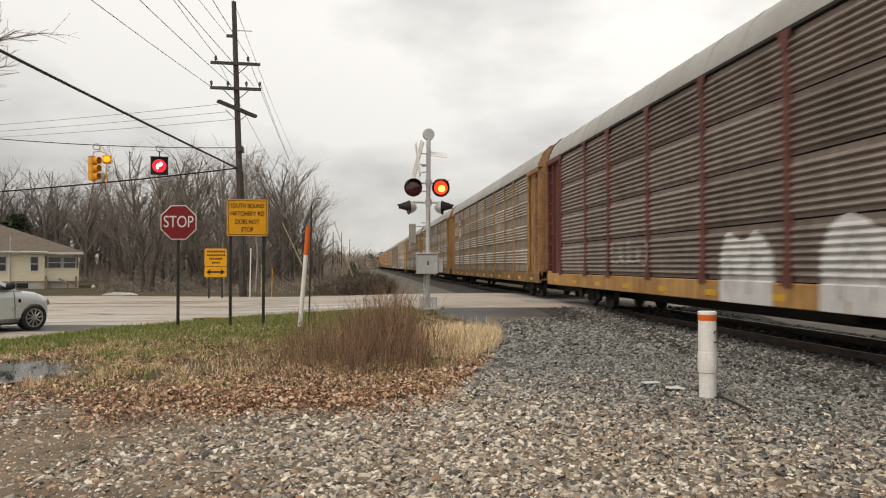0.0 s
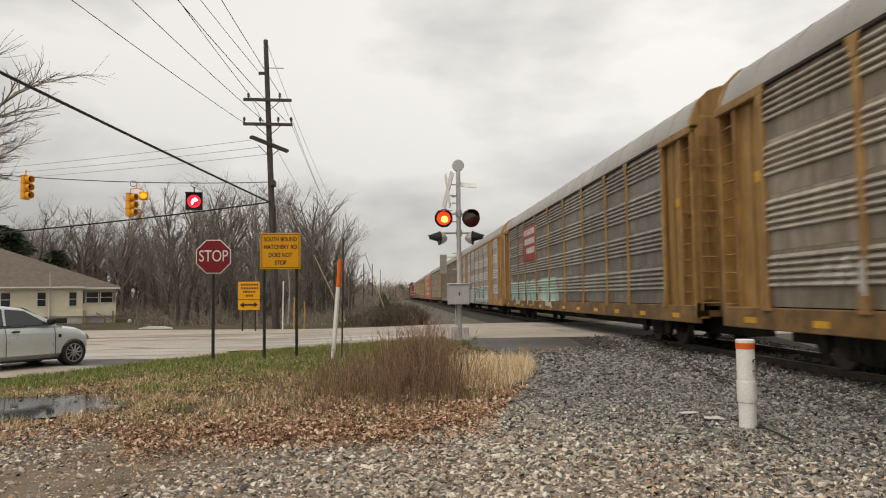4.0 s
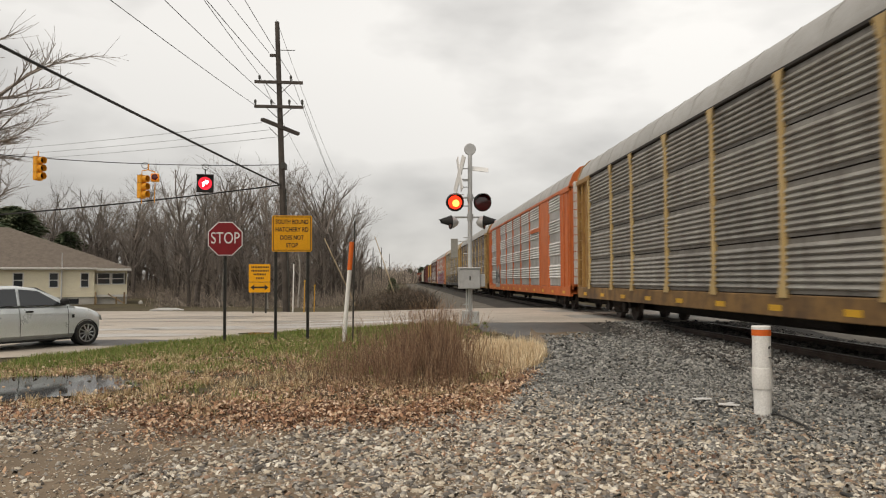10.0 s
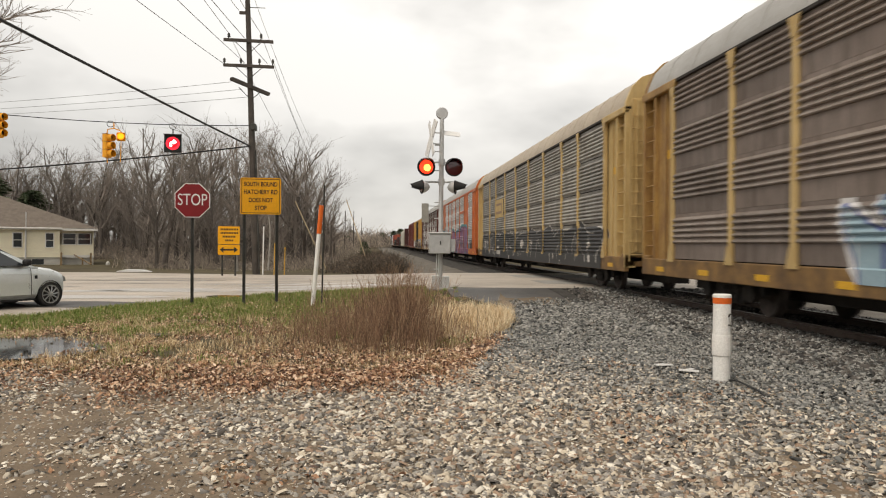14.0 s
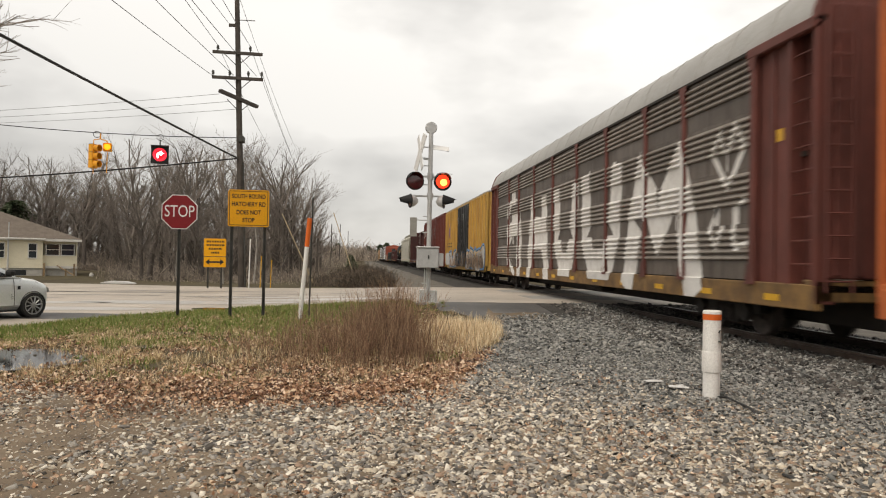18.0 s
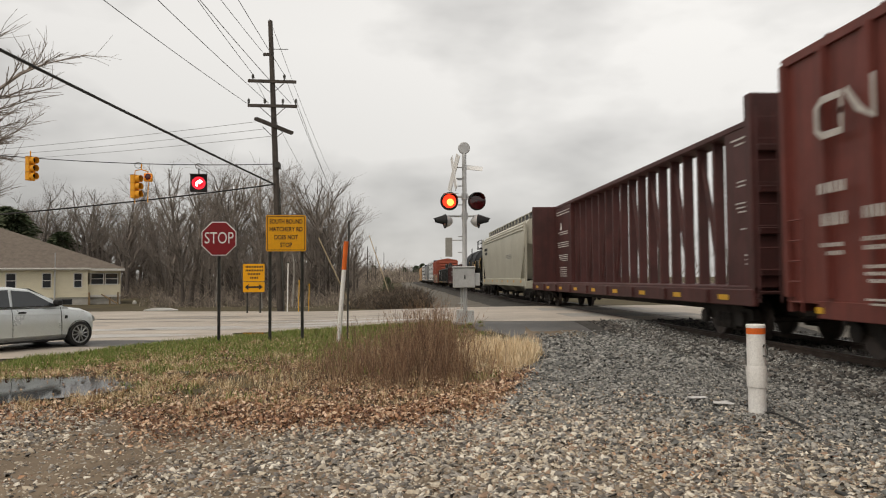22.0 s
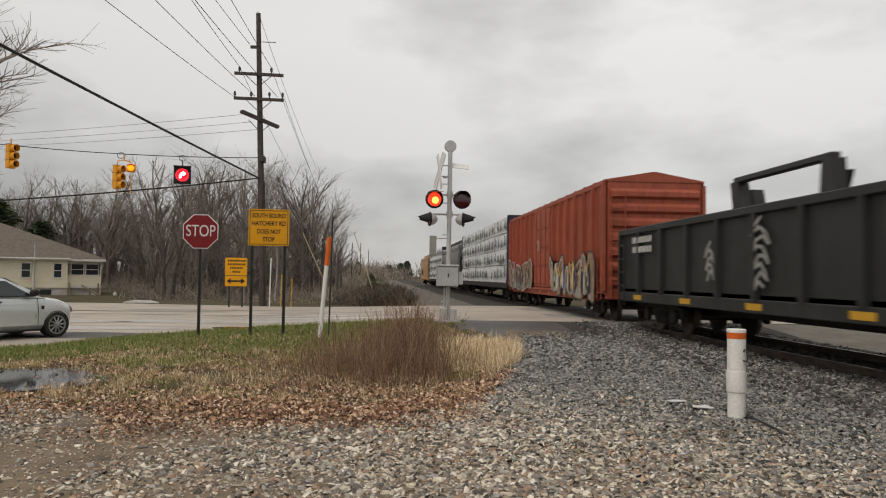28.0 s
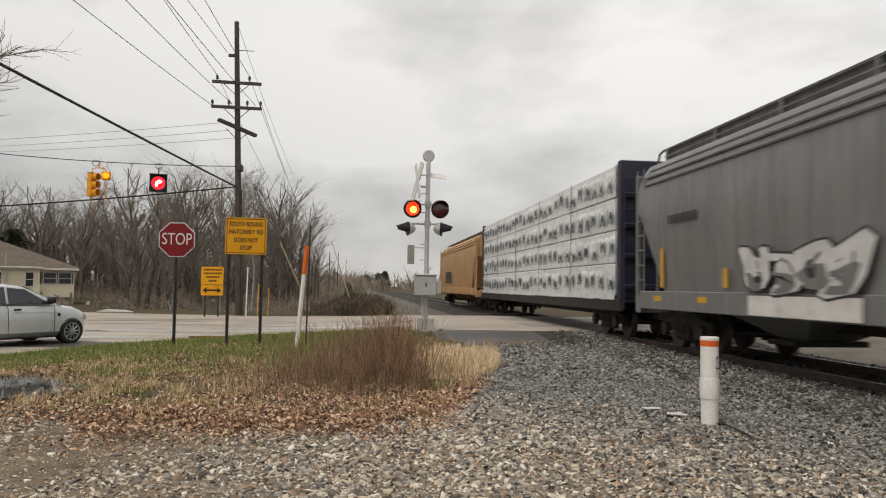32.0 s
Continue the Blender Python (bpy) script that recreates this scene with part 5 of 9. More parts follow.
def gondola(label, rear, pitch, material, height=2.75, load=False):
    """An open gondola with ribbed sides."""
    L = pitch - 1.4
    h = L / 2
    car = car_thing("gondola_car", label, rear, pitch)
    w = SIDE - 0.08
    for s in (-1, 1):
        x = s * w
        part("side_wall", Form().box(min(x, x - s * 0.05), max(x, x - s * 0.05), -h, h, 0.95, height, 0.01), material, car)
        part("top_chord", Form().box(min(x - s * 0.08, x + s * 0.08), max(x - s * 0.08, x + s * 0.08), -h, h, height - 0.1, height + 0.06, 0.02), material, car)
        part("side_sill", Form().box(min(x - s * 0.08, x + s * 0.06), max(x - s * 0.08, x + s * 0.06), -h, h, 0.72, 0.97, 0.015), material, car)
        rib = Form().prism([(x, -0.075), (x + s * 0.1, -0.065), (x + s * 0.1, 0.065), (x, 0.075)], "z", 0.95, height - 0.08).mesh("side_rib", material)
        for i in range(15):
            part("side_rib", rib, None, car, at=(0, -h + 0.12 + i * (L - 0.24) / 14, 0))
        for i in range(7):
            y = -h + (i + 0.5) * L / 7
            part("reflector", Form().box(min(x + s * 0.06, x + s * 0.068), max(x + s * 0.06, x + s * 0.068), y - 0.28, y + 0.28, 0.78, 0.9), M_REFLECT, car)
        for e in (-1, 1):
            ladder(car, x + s * 0.12, e * (h - 0.45), 0.6, height - 0.2, material, rungs=5)
    for e in (-1, 1):
        part("end_wall", Form().box(-w, w, min(e * h, e * (h - 0.06)), max(e * h, e * (h - 0.06)), 0.9, height, 0.01), material, car)
        for i in range(4):
            z = 1.1 + i * (height - 1.2) / 4
            part("end_rib", Form().prism([(e * h, z), (e * (h + 0.09), z + 0.06), (e * (h + 0.09), z + 0.18), (e * h, z + 0.25)], "x", -w + 0.1, w - 0.1), material, car)
        truck(car, e * (h - 2.1))
    part("floor", Form().box(-w, w, -h, h, 0.95, 1.05), M_UNDER, car)
    part("centre_sill", Form().box(-0.3, 0.3, -h + 0.1, h - 0.1, 0.5, 0.95, 0.02), M_UNDER, car)
    couplers(car, h)
    return car, h


def wrapped_pack(long, tall, deep, seed, slack):
    """A pack of boards in slack plastic sheet: folds and dents over its outer face, which looks along +x."""
    nu, nv = 40, 9
    f = Form()
    v = []
    for j in range(nv + 1):
        for i in range(nu + 1):
            u, z = long * i / nu, tall * j / nv
            fold = abs(noise.noise((u * 1.6 + seed, z * 2.6 + u * 0.7, seed))) + 0.5 * abs(noise.noise((u * 4.1 - z * 3.0, z * 4.0, seed + 5)))
            edge = min(1.0, 4.0 * min(j, nv - j) / nv)
            v.append((deep - 0.04 + slack * fold * edge - 0.05 * (1 - edge), u, z + 0.03 * noise.noise((u * 0.9, seed, z)) * (1 if j in (0, nv) else 0)))
    w = nu + 1
    fc = [(j * w + i, j * w + i + 1, (j + 1) * w + i + 1, (j + 1) * w + i) for j in range(nv) for i in range(nu)]
    f.add(v, fc)
    f.box(0.0, deep - 0.03, 0.0, long, 0.0, tall, 0.02)
    return f.mesh("wrapped_lumber_pack", M_WRAP, True)


def printed_mark(k, fine):
    """A mark printed on the wrap: a split triangle, or an arch over fine lines."""
    g = random.Random(k)
    f = Form()
    t = 0.004
    if fine:
        f.prism([(-0.14, 0.05), (-0.14, 0.3), (-0.07, 0.42), (0.07, 0.42), (0.14, 0.3), (0.14, 0.05), (0.06, 0.05), (0.06, 0.2), (-0.06, 0.2), (-0.06, 0.05)], "x", 0, t)
        for y in (-0.27, -0.22, 0.22, 0.27):
            f.box(0, t, y - 0.008, y + 0.008, 0.0, 0.5)
    else:
        f.prism([(-0.1, 0.5), (0.06, 0.52), (0.3, 0.1), (0.34, 0.0), (-0.06, 0.0), (-0.06, 0.1), (0.12, 0.12), (0.02, 0.34)], "x", 0, t)
        f.prism([(-0.12, 0.46), (-0.04, 0.3), (-0.14, 0.02), (-0.26, 0.02)], "x", 0, t)
        f.prism([(-0.02, 0.22), (0.07, 0.16), (-0.04, 0.12)], "x", 0, t)
        if k % 2:
            f.prism([(-0.44, 0.0), (-0.36, 0.22 + 0.1 * g.random()), (-0.32, 0.0)], "x", 0, t)
        for z in (-0.06, -0.1):
            f.box(0, t, -0.1, 0.3, z, z + 0.012)
    return f.mesh("printed_mark", M_PRINT_GREEN if k % 3 == 1 else M_PRINT)


def centerbeam(label, rear, pitch, material, ends, loaded=False, height=4.85, fine=False):
    """A centre-beam flat car: end bulkheads, a deck, and a truss of posts and braces along the middle."""
    L = pitch - 1.4
    h = L / 2
    car = car_thing("centerbeam_car", label, rear, pitch)
    w = 1.42
    part("deck", Form().box(-w, w, -h, h, 0.98, 1.1, 0.01), material, car)
    for s in (-1, 1):
        part("side_sill", Form().box(min(s * (w - 0.08), s * (w + 0.03)), max(s * (w - 0.08), s * (w + 0.03)), -h, h, 0.72, 1.05, 0.015), M_UNDER if loaded else material, car)
        for i in range(0 if loaded else 9):
            y = -h + (i + 0.5) * L / 9
            part("reflector", Form().box(min(s * (w + 0.03), s * (w + 0.036)), max(s * (w + 0.03), s * (w + 0.036)), y - 0.24, y + 0.24, 0.82, 0.93), M_REFLECT, car)
            part("stake_pocket", Form().box(min(s * (w + 0.03), s * (w + 0.1)), max(s * (w + 0.03), s * (w + 0.1)), y + 0.7, y + 0.9, 0.74, 1.02, 0.01), material, car)
    part("top_chord", Form().box(-0.32, 0.32, -h + 0.1, h - 0.1, height - 0.16, height, 0.03), material, car)
    n = 18 if loaded else 22
    for i in range(n + 1):
        y = -h + 0.7 + i * (L - 1.4) / n
        part("beam_post", Form().box(-0.13, 0.13, y - 0.075, y + 0.075, 1.08, height - 0.14, 0.015), material, car)
    for i in range(0, n, 2):
        y = -h + 0.7 + i * (L - 1.4) / n
        k = (L - 1.4) / n
        s = 1 if i < n / 2 else -1
        a, b = (y, y + k) if s > 0 else (y + k, y)
        part("brace", Form().tube((0, a, 1.15), (0, (a + b) / 2, (1.15 + height) / 2), 0.07, n=6).tube((0, (a + b) / 2, (1.15 + height) / 2), (0, b, height - 0.3), 0.07, n=6), material, car)
    for e in (-1, 1):
        y0, y1 = sorted((e * h, e * (h - 0.28)))
        part("bulkhead", Form().box(-w, w, y0, y1, 0.95, height, 0.02), ends, car, "")
        for q in range(4):
            z = 1.3 + q * 0.8
            part("bulkhead_rib", Form().box(-w + 0.1, w - 0.1, min(e * h, e * (h + 0.1)), max(e * h, e * (h + 0.1)), z, z + 0.14, 0.02), ends, car)
        part("wing_plate", Form().prism([(min(e * (h - 0.28), e * (h - 3.6)), 1.05), (max(e * (h - 0.28), e * (h - 3.6)), 1.05), (max(e * (h - 0.28), e * (h - 3.6)), height - 0.1), (min(e * (h - 0.28), e * (h - 3.6)), height - 0.1)], "x", -0.3, 0.3), ends, car) if not loaded else None
        ladder(car, -w + 0.25, e * (h + 0.14), 0.8, height - 0.3, ends, rungs=9, along="x")
        truck(car, e * (h - 2.0))
    part("centre_sill", Form().box(-0.3, 0.3, -h + 0.1, h - 0.1, 0.5, 0.98, 0.02), M_UNDER, car)
    couplers(car, h)
    if loaded:
        rng = random.Random(int(rear))
        cols = 5
        a0, a1 = -h + 0.34, h - 0.34
        cw = (a1 - a0) / cols
        tiers = [1.12 + (height - 0.06 - 1.12) * k / 4 for k in range(5)]
        packs = [wrapped_pack(cw - 0.02, tiers[1] - tiers[0] - 0.025, w - 0.36, 7 * k + int(rear), 0.08 if fine else 0.1) for k in range(6)]
        marks = [printed_mark(k, fine) for k in range(5)]
        count = 6 if fine else 4
        for s in (-1, 1):
            for t in range(4):
                for c in range(cols):
                    y0, z = a0 + c * cw + 0.01, tiers[t] + 0.01
                    p = part("wrapped_lumber_pack", rng.choice(packs), None, car, "white plastic-wrapped pack of lumber", at=pose(s * (0.36 + rng.uniform(-0.012, 0.02)), y0 if s > 0 else y0 + cw - 0.02, z, 0, 0, 0 if s > 0 else 180))
                    for q in range(count):
                        if fine or rng.random() < 0.94:
                            part("printed_mark", rng.choice(marks), None, p, at=pose(w - 0.36 + (0.036 if fine else 0.045), (q + 0.5) * cw / count + rng.uniform(-0.24, 0.24) * (0.4 if fine else 1), 0.08 + rng.uniform(0.0, 0.2), rng.uniform(-10, 10) * (0.4 if fine else 1)) @ Matrix.Diagonal((1, rng.uniform(0.65, 1.2) * (0.8 if fine else 1), rng.uniform(0.75, 1.08) * (0.85 if fine else 1), 1)))
            for c in range(cols + 1):
                y = a0 + c * cw
                part("tie_down_strap", Form().box(min(s * (w + 0.005), s * (w + 0.012)), max(s * (w + 0.005), s * (w + 0.012)), y - 0.02, y + 0.02, 1.0, height - 0.06), M_GALV_DULL, car)
            for c in range(cols):
                y0 = a0 + c * cw
                drop = [(y0 + 0.03, 1.16), (y0 + cw - 0.03, 1.16)] + [(y0 + cw - 0.03 - (cw - 0.06) * i / 9, 1.03 + rng.uniform(-0.025, 0.02)) for i in range(10)]
                part("wrap_skirt", Form().prism(drop, "x", min(s * (w + 0.035), s * (w + 0.045)), max(s * (w + 0.035), s * (w + 0.045))), M_WRAP, car, "loose hanging edge of the white wrap" if c == 0 else "")
    return car, h


G_WHITE = mat("white_spray_paint", (0.70, 0.69, 0.68), (0.55, 0.54, 0.53), scale=3, rough=0.6, bump=0.05)
G_FAINT = mat("faint_worn_stencil_paint", (0.24, 0.15, 0.13), (0.19, 0.09, 0.08), scale=5, rough=0.6, bump=0)
G_TEAL = mat("teal_spray_paint", (0.30, 0.50, 0.50), (0.48, 0.62, 0.62), scale=2, rough=0.6, bump=0.05)
G_PINK = mat("pink_red_spray_paint", (0.62, 0.09, 0.13), (0.70, 0.2, 0.22), scale=2, rough=0.6, bump=0.05)
G_GREEN = mat("pale_green_spray_paint", (0.30, 0.42, 0.34), (0.4, 0.5, 0.42), scale=2, rough=0.6, bump=0.05)
G_PURPLE = mat("purple_spray_paint", (0.22, 0.10, 0.19), (0.30, 0.15, 0.26), scale=1.5, rough=0.55, bump=0.05)
G_PLUM = mat("dark_plum_spray_paint", (0.12, 0.05, 0.11), (0.18, 0.08, 0.16), scale=1.5, rough=0.55, bump=0.05)
G_BLUE = mat("blue_spray_paint", (0.10, 0.25, 0.52), (0.16, 0.35, 0.6), scale=2, rough=0.6, bump=0.05)
G_BLACK = mat("black_spray_paint", (0.025, 0.025, 0.027), (0.05, 0.05, 0.05), scale=3, rough=0.6, bump=0.05)
G_TAN = mat("tan_pink_spray_paint", (0.56, 0.40, 0.30), (0.48, 0.35, 0.275), scale=2, rough=0.6, bump=0.05)
G_BROWN = mat("brown_spray_paint", (0.23, 0.14, 0.085), (0.36, 0.25, 0.17), scale=2.5, rough=0.6, bump=0.05)
G_GREY = mat("faint_grey_spray_paint", (0.36, 0.36, 0.345), (0.28, 0.28, 0.27), scale=2, rough=0.7, bump=0.05)
G_PALE = mat("faded_white_spray_paint", (0.60, 0.57, 0.53), (0.42, 0.39, 0.35), scale=2.5, rough=0.65, bump=0.05)
G_CHALK = mat("rough_white_roller_paint", (0.80, 0.78, 0.75), (0.62, 0.59, 0.56), scale=3.5, rough=0.7, bump=0.1)
G_SKY = mat("pale_blue_spray_paint", (0.34, 0.46, 0.52), (0.26, 0.37, 0.43), scale=2.5, rough=0.65, bump=0.05)
G_LILAC = mat("lilac_spray_paint", (0.50, 0.33, 0.46), (0.4, 0.25, 0.38), scale=2.5, rough=0.6, bump=0.05)
G_PETROL = mat("petrol_blue_spray_paint", (0.035, 0.17, 0.21), (0.06, 0.24, 0.27), scale=2.5, rough=0.6, bump=0.05)
G_TURQUOISE = mat("turquoise_spray_paint", (0.05, 0.27, 0.3), (0.1, 0.38, 0.4), scale=2.5, rough=0.6, bump=0.05)
G_CORAL = mat("coral_spray_paint", (0.66, 0.24, 0.2), (0.72, 0.34, 0.26), scale=2.5, rough=0.6, bump=0.05)
G_CORALISH = mat("peach_spray_paint", (0.68, 0.46, 0.31), (0.60, 0.42, 0.30), scale=2.5, rough=0.65, bump=0.05)
G_REFLEX = mat("bright_yellow_spray_paint", (0.78, 0.48, 0.06), (0.7, 0.4, 0.05), scale=3, rough=0.6, bump=0.05)
G_BLUE_DEEP = mat("deep_blue_paint", (0.06, 0.08, 0.25), (0.1, 0.12, 0.28), scale=3, rough=0.55, bump=0.05)
M_PLACARD = mat("faded_tan_orange_placard", (0.50, 0.28, 0.12), (0.42, 0.22, 0.09), scale=2, rough=0.6, bump=0.05, streak=(0.3, 0.16, 0.08), amount=0.4)
M_BROWN_ENDS = mat("rusty_yellow_brown_paint", (0.405, 0.23, 0.108), (0.23, 0.115, 0.0675), scale=1.6, rough=0.7, bump=0.1, streak=(0.42, 0.27, 0.1), amount=0.5)
N = -SIDE - 0.012
GAPS = [26.8, 55.75, 84.6, 113.75, 142.75, 171.9, 200.95, 229.85, 258.65, 288.0, 316.95, 345.9, 366.65, 387.05, 411.75, 432.7, 450.0, 471.1, 493.8, 511.8, 536.25, 555.75, 579.3]


def consist():
    """The cars from the one beside the camera to the tail."""
    r = GAPS
    p = [28.8] + [b - a for a, b in zip(r, r[1:])]
    c, h = autorack("brown corrugated covered car carrier with red posts and white graffiti", r[0], p[0], M_PANEL_BROWN, M_RUST_RED, M_AMBER, roof=M_ROOF, ends=M_RUST_RED)
    mural(c, N, h - 14.75, h - 12.95, 0.66, 1.95, G_WHITE, [G_GREY], 3, 2, jag=0.3, weight=0.03)
    mural(c, N, h - 19.2, h - 16.0, 0.66, 2.05, G_WHITE, [G_GREY], 5, 2, jag=0.3, weight=0.03)
    scrawl(c, N - 0.004, h - 9.4, h - 7.0, 1.25, 1.85, G_PALE, 8, 4, 0.05)
    c, h = autorack("tan corrugated covered car carrier with yellow posts and an orange placard", r[1], p[1], M_PANEL_TAN, M_YELLOW, M_YELLOW, style="groups", ends=M_BROWN_ENDS)
    part("placard", Form().box(N - 0.012, N - 0.006, h - 5.7, h - 4.0, 2.95, 4.75), M_PLACARD, c, "orange placard with a dark shield")
    part("shield", Form().prism([(h - 5.25, 3.84), (h - 4.45, 3.84), (h - 4.42, 4.46), (h - 4.6, 4.5), (h - 4.85, 4.6), (h - 5.1, 4.5), (h - 5.28, 4.46)], "x", N - 0.02, N - 0.014), G_BLUE_DEEP, c)
    for z in (3.96, 4.2):
        part("emblem_bar", Form().box(N - 0.027, N - 0.021, h - 5.14, h - 4.56, z, z + 0.15), M_WHITE, c)
    for i in range(5):
        part("emblem_stripe", Form().box(N - 0.02, N - 0.014, h - 5.2 + i * 0.16, h - 5.14 + i * 0.16, 3.2, 3.8), M_WHITE, c)
    c, h = autorack("tan corrugated covered car carrier with yellow posts and red graffiti", r[2], p[2], M_PANEL_TAN, M_YELLOW, M_YELLOW, style="groups")
    piece(c, N + 0.0085, h - 18.0, h - 12.2, 0.7, 1.9, 5, G_PINK, G_BLUE_DEEP, 11, halo=G_PETROL, second=G_CORAL, shine=G_PALE, line=0.05)
    scrawl(c, N - 0.006, h - 12.0, h - 9.8, 1.0, 1.8, G_PALE, 14, 3, 0.06)
    mural(c, N + 0.0085, h - 4.8, h - 3.2, 1.2, 1.9, None, [G_PALE, G_PALE], 12, 3, weight=0.07)
    c, h = autorack("grey corrugated car carrier with yellow posts and a red placard", r[3], p[3], M_PANEL_GREY, M_YELLOW, M_YELLOW, ends=M_YELLOW, style="groups")
    part("placard", Form().box(N - 0.012, N - 0.006, h - 9.6, h - 6.2, 2.9, 4.6), M_MAROON_SIGN, c, "dark red placard with rows of white lettering")
    bars(c, N - 0.016, h - 9.3, h - 6.5, 3.1, 4.45, M_WHITE, 3, 21)
    piece(c, N + 0.0085, h - 13.5, h - 2.0, 0.95, 2.05, 7, G_GREEN, G_PALE, 13, second=G_TEAL, line=0.045)
    c, h = autorack("bright ribbed covered car carrier with amber panels and pale blue graffiti", r[4], p[4], M_PANEL_SILVER, M_AMBER, M_AMBER, style="groups", wide=M_AMBER)
    piece(c, N + 0.0085, h - 20.6, h - 10.2, 0.75, 1.75, 8, G_TEAL, G_BLACK, 17, halo=G_SKY, second=G_WHITE, line=0.05)
    mural(c, N + 0.0085, h - 12.4, h - 10.4, 0.75, 1.8, None, [G_CORAL, G_BLUE, G_PALE], 19, 2, weight=0.14)
    patch(c, N + 0.004, h - 5.2, h - 4.5, 1.05, 1.7, G_PALE, 16)
    scrawl(c, N - 0.008, h - 9.5, h - 4.5, 1.0, 2.2, G_BLACK, 18, 6, 0.13)
    scrawl(c, N - 0.03, h - 8.8, h - 6.6, 1.2, 2.0, G_GREY, 19, 3, 0.07)
    for k, pts in enumerate(([(h - 4.85, 4.35), (h - 4.4, 4.35), (h - 4.25, 4.2), (h - 4.25, 3.95), (h - 4.4, 3.8), (h - 4.85, 3.8)], [(h - 4.95, 4.3), (h - 5.4, 3.85), (h - 5.55, 3.95), (h - 5.55, 4.35)])):
        f = Form()
        stroke(f, N - 0.012, pts, 0.09)
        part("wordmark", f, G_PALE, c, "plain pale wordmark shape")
    bars(c, N - 0.012, h - 5.4, h - 4.4, 3.5, 3.62, G_PALE, 1, 20)
    c, h = autorack("taupe smooth-sided covered car carrier with vent slots and pale graffiti", r[5], p[5], M_TAUPE, M_TAUPE, M_TAUPE, roof=M_ROOF_TAN, ends=M_TAUPE, style="slots", rows=1)
    mural(c, N, h - 24.2, h - 18.3, 0.72, 2.5, G_CORALISH, [], 22, 6, jag=0.16)
    piece(c, N, h - 23.9, h - 18.5, 0.95, 2.35, 5, G_TAN, G_WHITE, 23, second=G_CORALISH, shine=G_SKY, line=0.05)
    mural(c, N, h - 16.1, h - 13.3, 0.8, 2.35, G_PALE, [G_TAN], 24, 3, jag=0.55, weight=0.05)
    mural(c, N, h - 11.9, h - 7.4, 0.8, 2.55, G_PALE, [G_TAN], 26, 4, jag=0.4, weight=0.05)
    mural(c, N, h - 18.1, h - 17.1, 0.95, 1.7, G_PALE, [G_TAN], 25, 2, jag=0.5, weight=0.05)
    mural(c, N, h - 4.4, h - 1.5, 0.8, 2.0, G_PALE, [G_TAN, M_TAUPE], 29, 3, jag=0.6, weight=0.12)
    bars(c, N - 0.03, -h + 2.4, -h + 6.4, 1.75, 2.1, M_TAUPE_DARK, 1, 28)
    part("notice_plate", Form().box(N - 0.02, N - 0.014, -h + 1.15, -h + 1.5, 1.75, 2.05), M_WHITE, c)
    c, h = autorack("grey corrugated covered car carrier with yellow posts", r[6], p[6], M_PANEL_GREY, M_YELLOW_PALE, M_YELLOW, ends=M_YELLOW)
    mural(c, N + 0.0145, -h + 2.0, -h + 4.6, 1.05, 1.95, G_PALE, [G_GREY, G_SKY], 27, 3, jag=0.5, weight=0.1)
    c, h = autorack("bright ribbed covered car carrier with orange panels", r[7], p[7], M_PANEL_SILVER, M_ORANGE, M_ORANGE, style="groups", wide=M_ORANGE, ends=M_ORANGE)
    mural(c, N + 0.0085, h - 6.2, h - 4.0, 0.85, 2.35, G_GREY, [G_BLACK, G_PALE, G_BLACK], 29, 2, jag=0.4, weight=0.13)
    part("stripe", Form().box(N - 0.04, N - 0.034, -h + 6.3, -h + 9.0, 3.62, 3.82), M_ORANGE, c)
    c, h = autorack("tan corrugated covered car carrier with yellow posts and small tags", r[8], p[8], M_PANEL_BROWN, M_YELLOW_PALE, M_YELLOW, ends=M_YELLOW, style="groups")
    piece(c, N + 0.0085, h - 13.3, h - 8.0, 0.7, 1.85, 4, G_SKY, G_BLUE_DEEP, 31, halo=G_WHITE, shine=G_WHITE, line=0.05)
    piece(c, N + 0.0085, h - 19.2, h - 16.8, 1.0, 1.95, 3, G_TEAL, G_PETROL, 32, line=0.04)
    for a in (h - 20.5, h - 22.7):
        f = Form()
        stroke(f, N, [(a + 0.62 * math.cos(k * 0.5), 1.6 + 0.52 * math.sin(k * 0.5)) for k in range(13)], 0.045, 0.004)
        stroke(f, N, [(a - 0.3, 1.5), (a, 1.75), (a + 0.28, 1.45), (a + 0.1, 1.3)], 0.045, 0.005)
        part("graffiti_stroke", f, G_PALE, c, "faint pale grey sprayed rings")
    c, h = autorack("grey corrugated car carrier with yellow placard and dark graffiti", r[9], p[9], M_PANEL_GREY, M_YELLOW_PALE, M_YELLOW, roof=M_ROOF_TAN, ends=M_YELLOW_PALE)
    part("placard", Form().box(N - 0.012, N - 0.006, h - 9.2, h - 6.6, 2.75, 3.7), M_YELLOW_PALE, c, "pale yellow placard with a dark wordmark shape")
    part("wordmark", Form().prism([(h - 8.8, 3.5), (h - 7.1, 3.5), (h - 7.1, 3.38), (h - 8.65, 3.38), (h - 8.65, 3.08), (h - 7.1, 3.08), (h - 7.1, 2.95), (h - 8.8, 2.95)], "x", N - 0.02, N - 0.014), G_BROWN, c)
    mural(c, N, -h + 2.0, h - 1.9, 0.64, 1.98, G_BLACK, [G_PALE], 35, 13, jag=0.08, weight=0.045)
    piece(c, N, -h + 2.2, h - 2.2, 0.85, 1.9, 11, G_BLACK, G_PALE, 36, line=0.03)
    mural(c, N, h - 9.0, h - 2.2, 0.8, 1.9, None, [G_WHITE], 34, 6, weight=0.05)
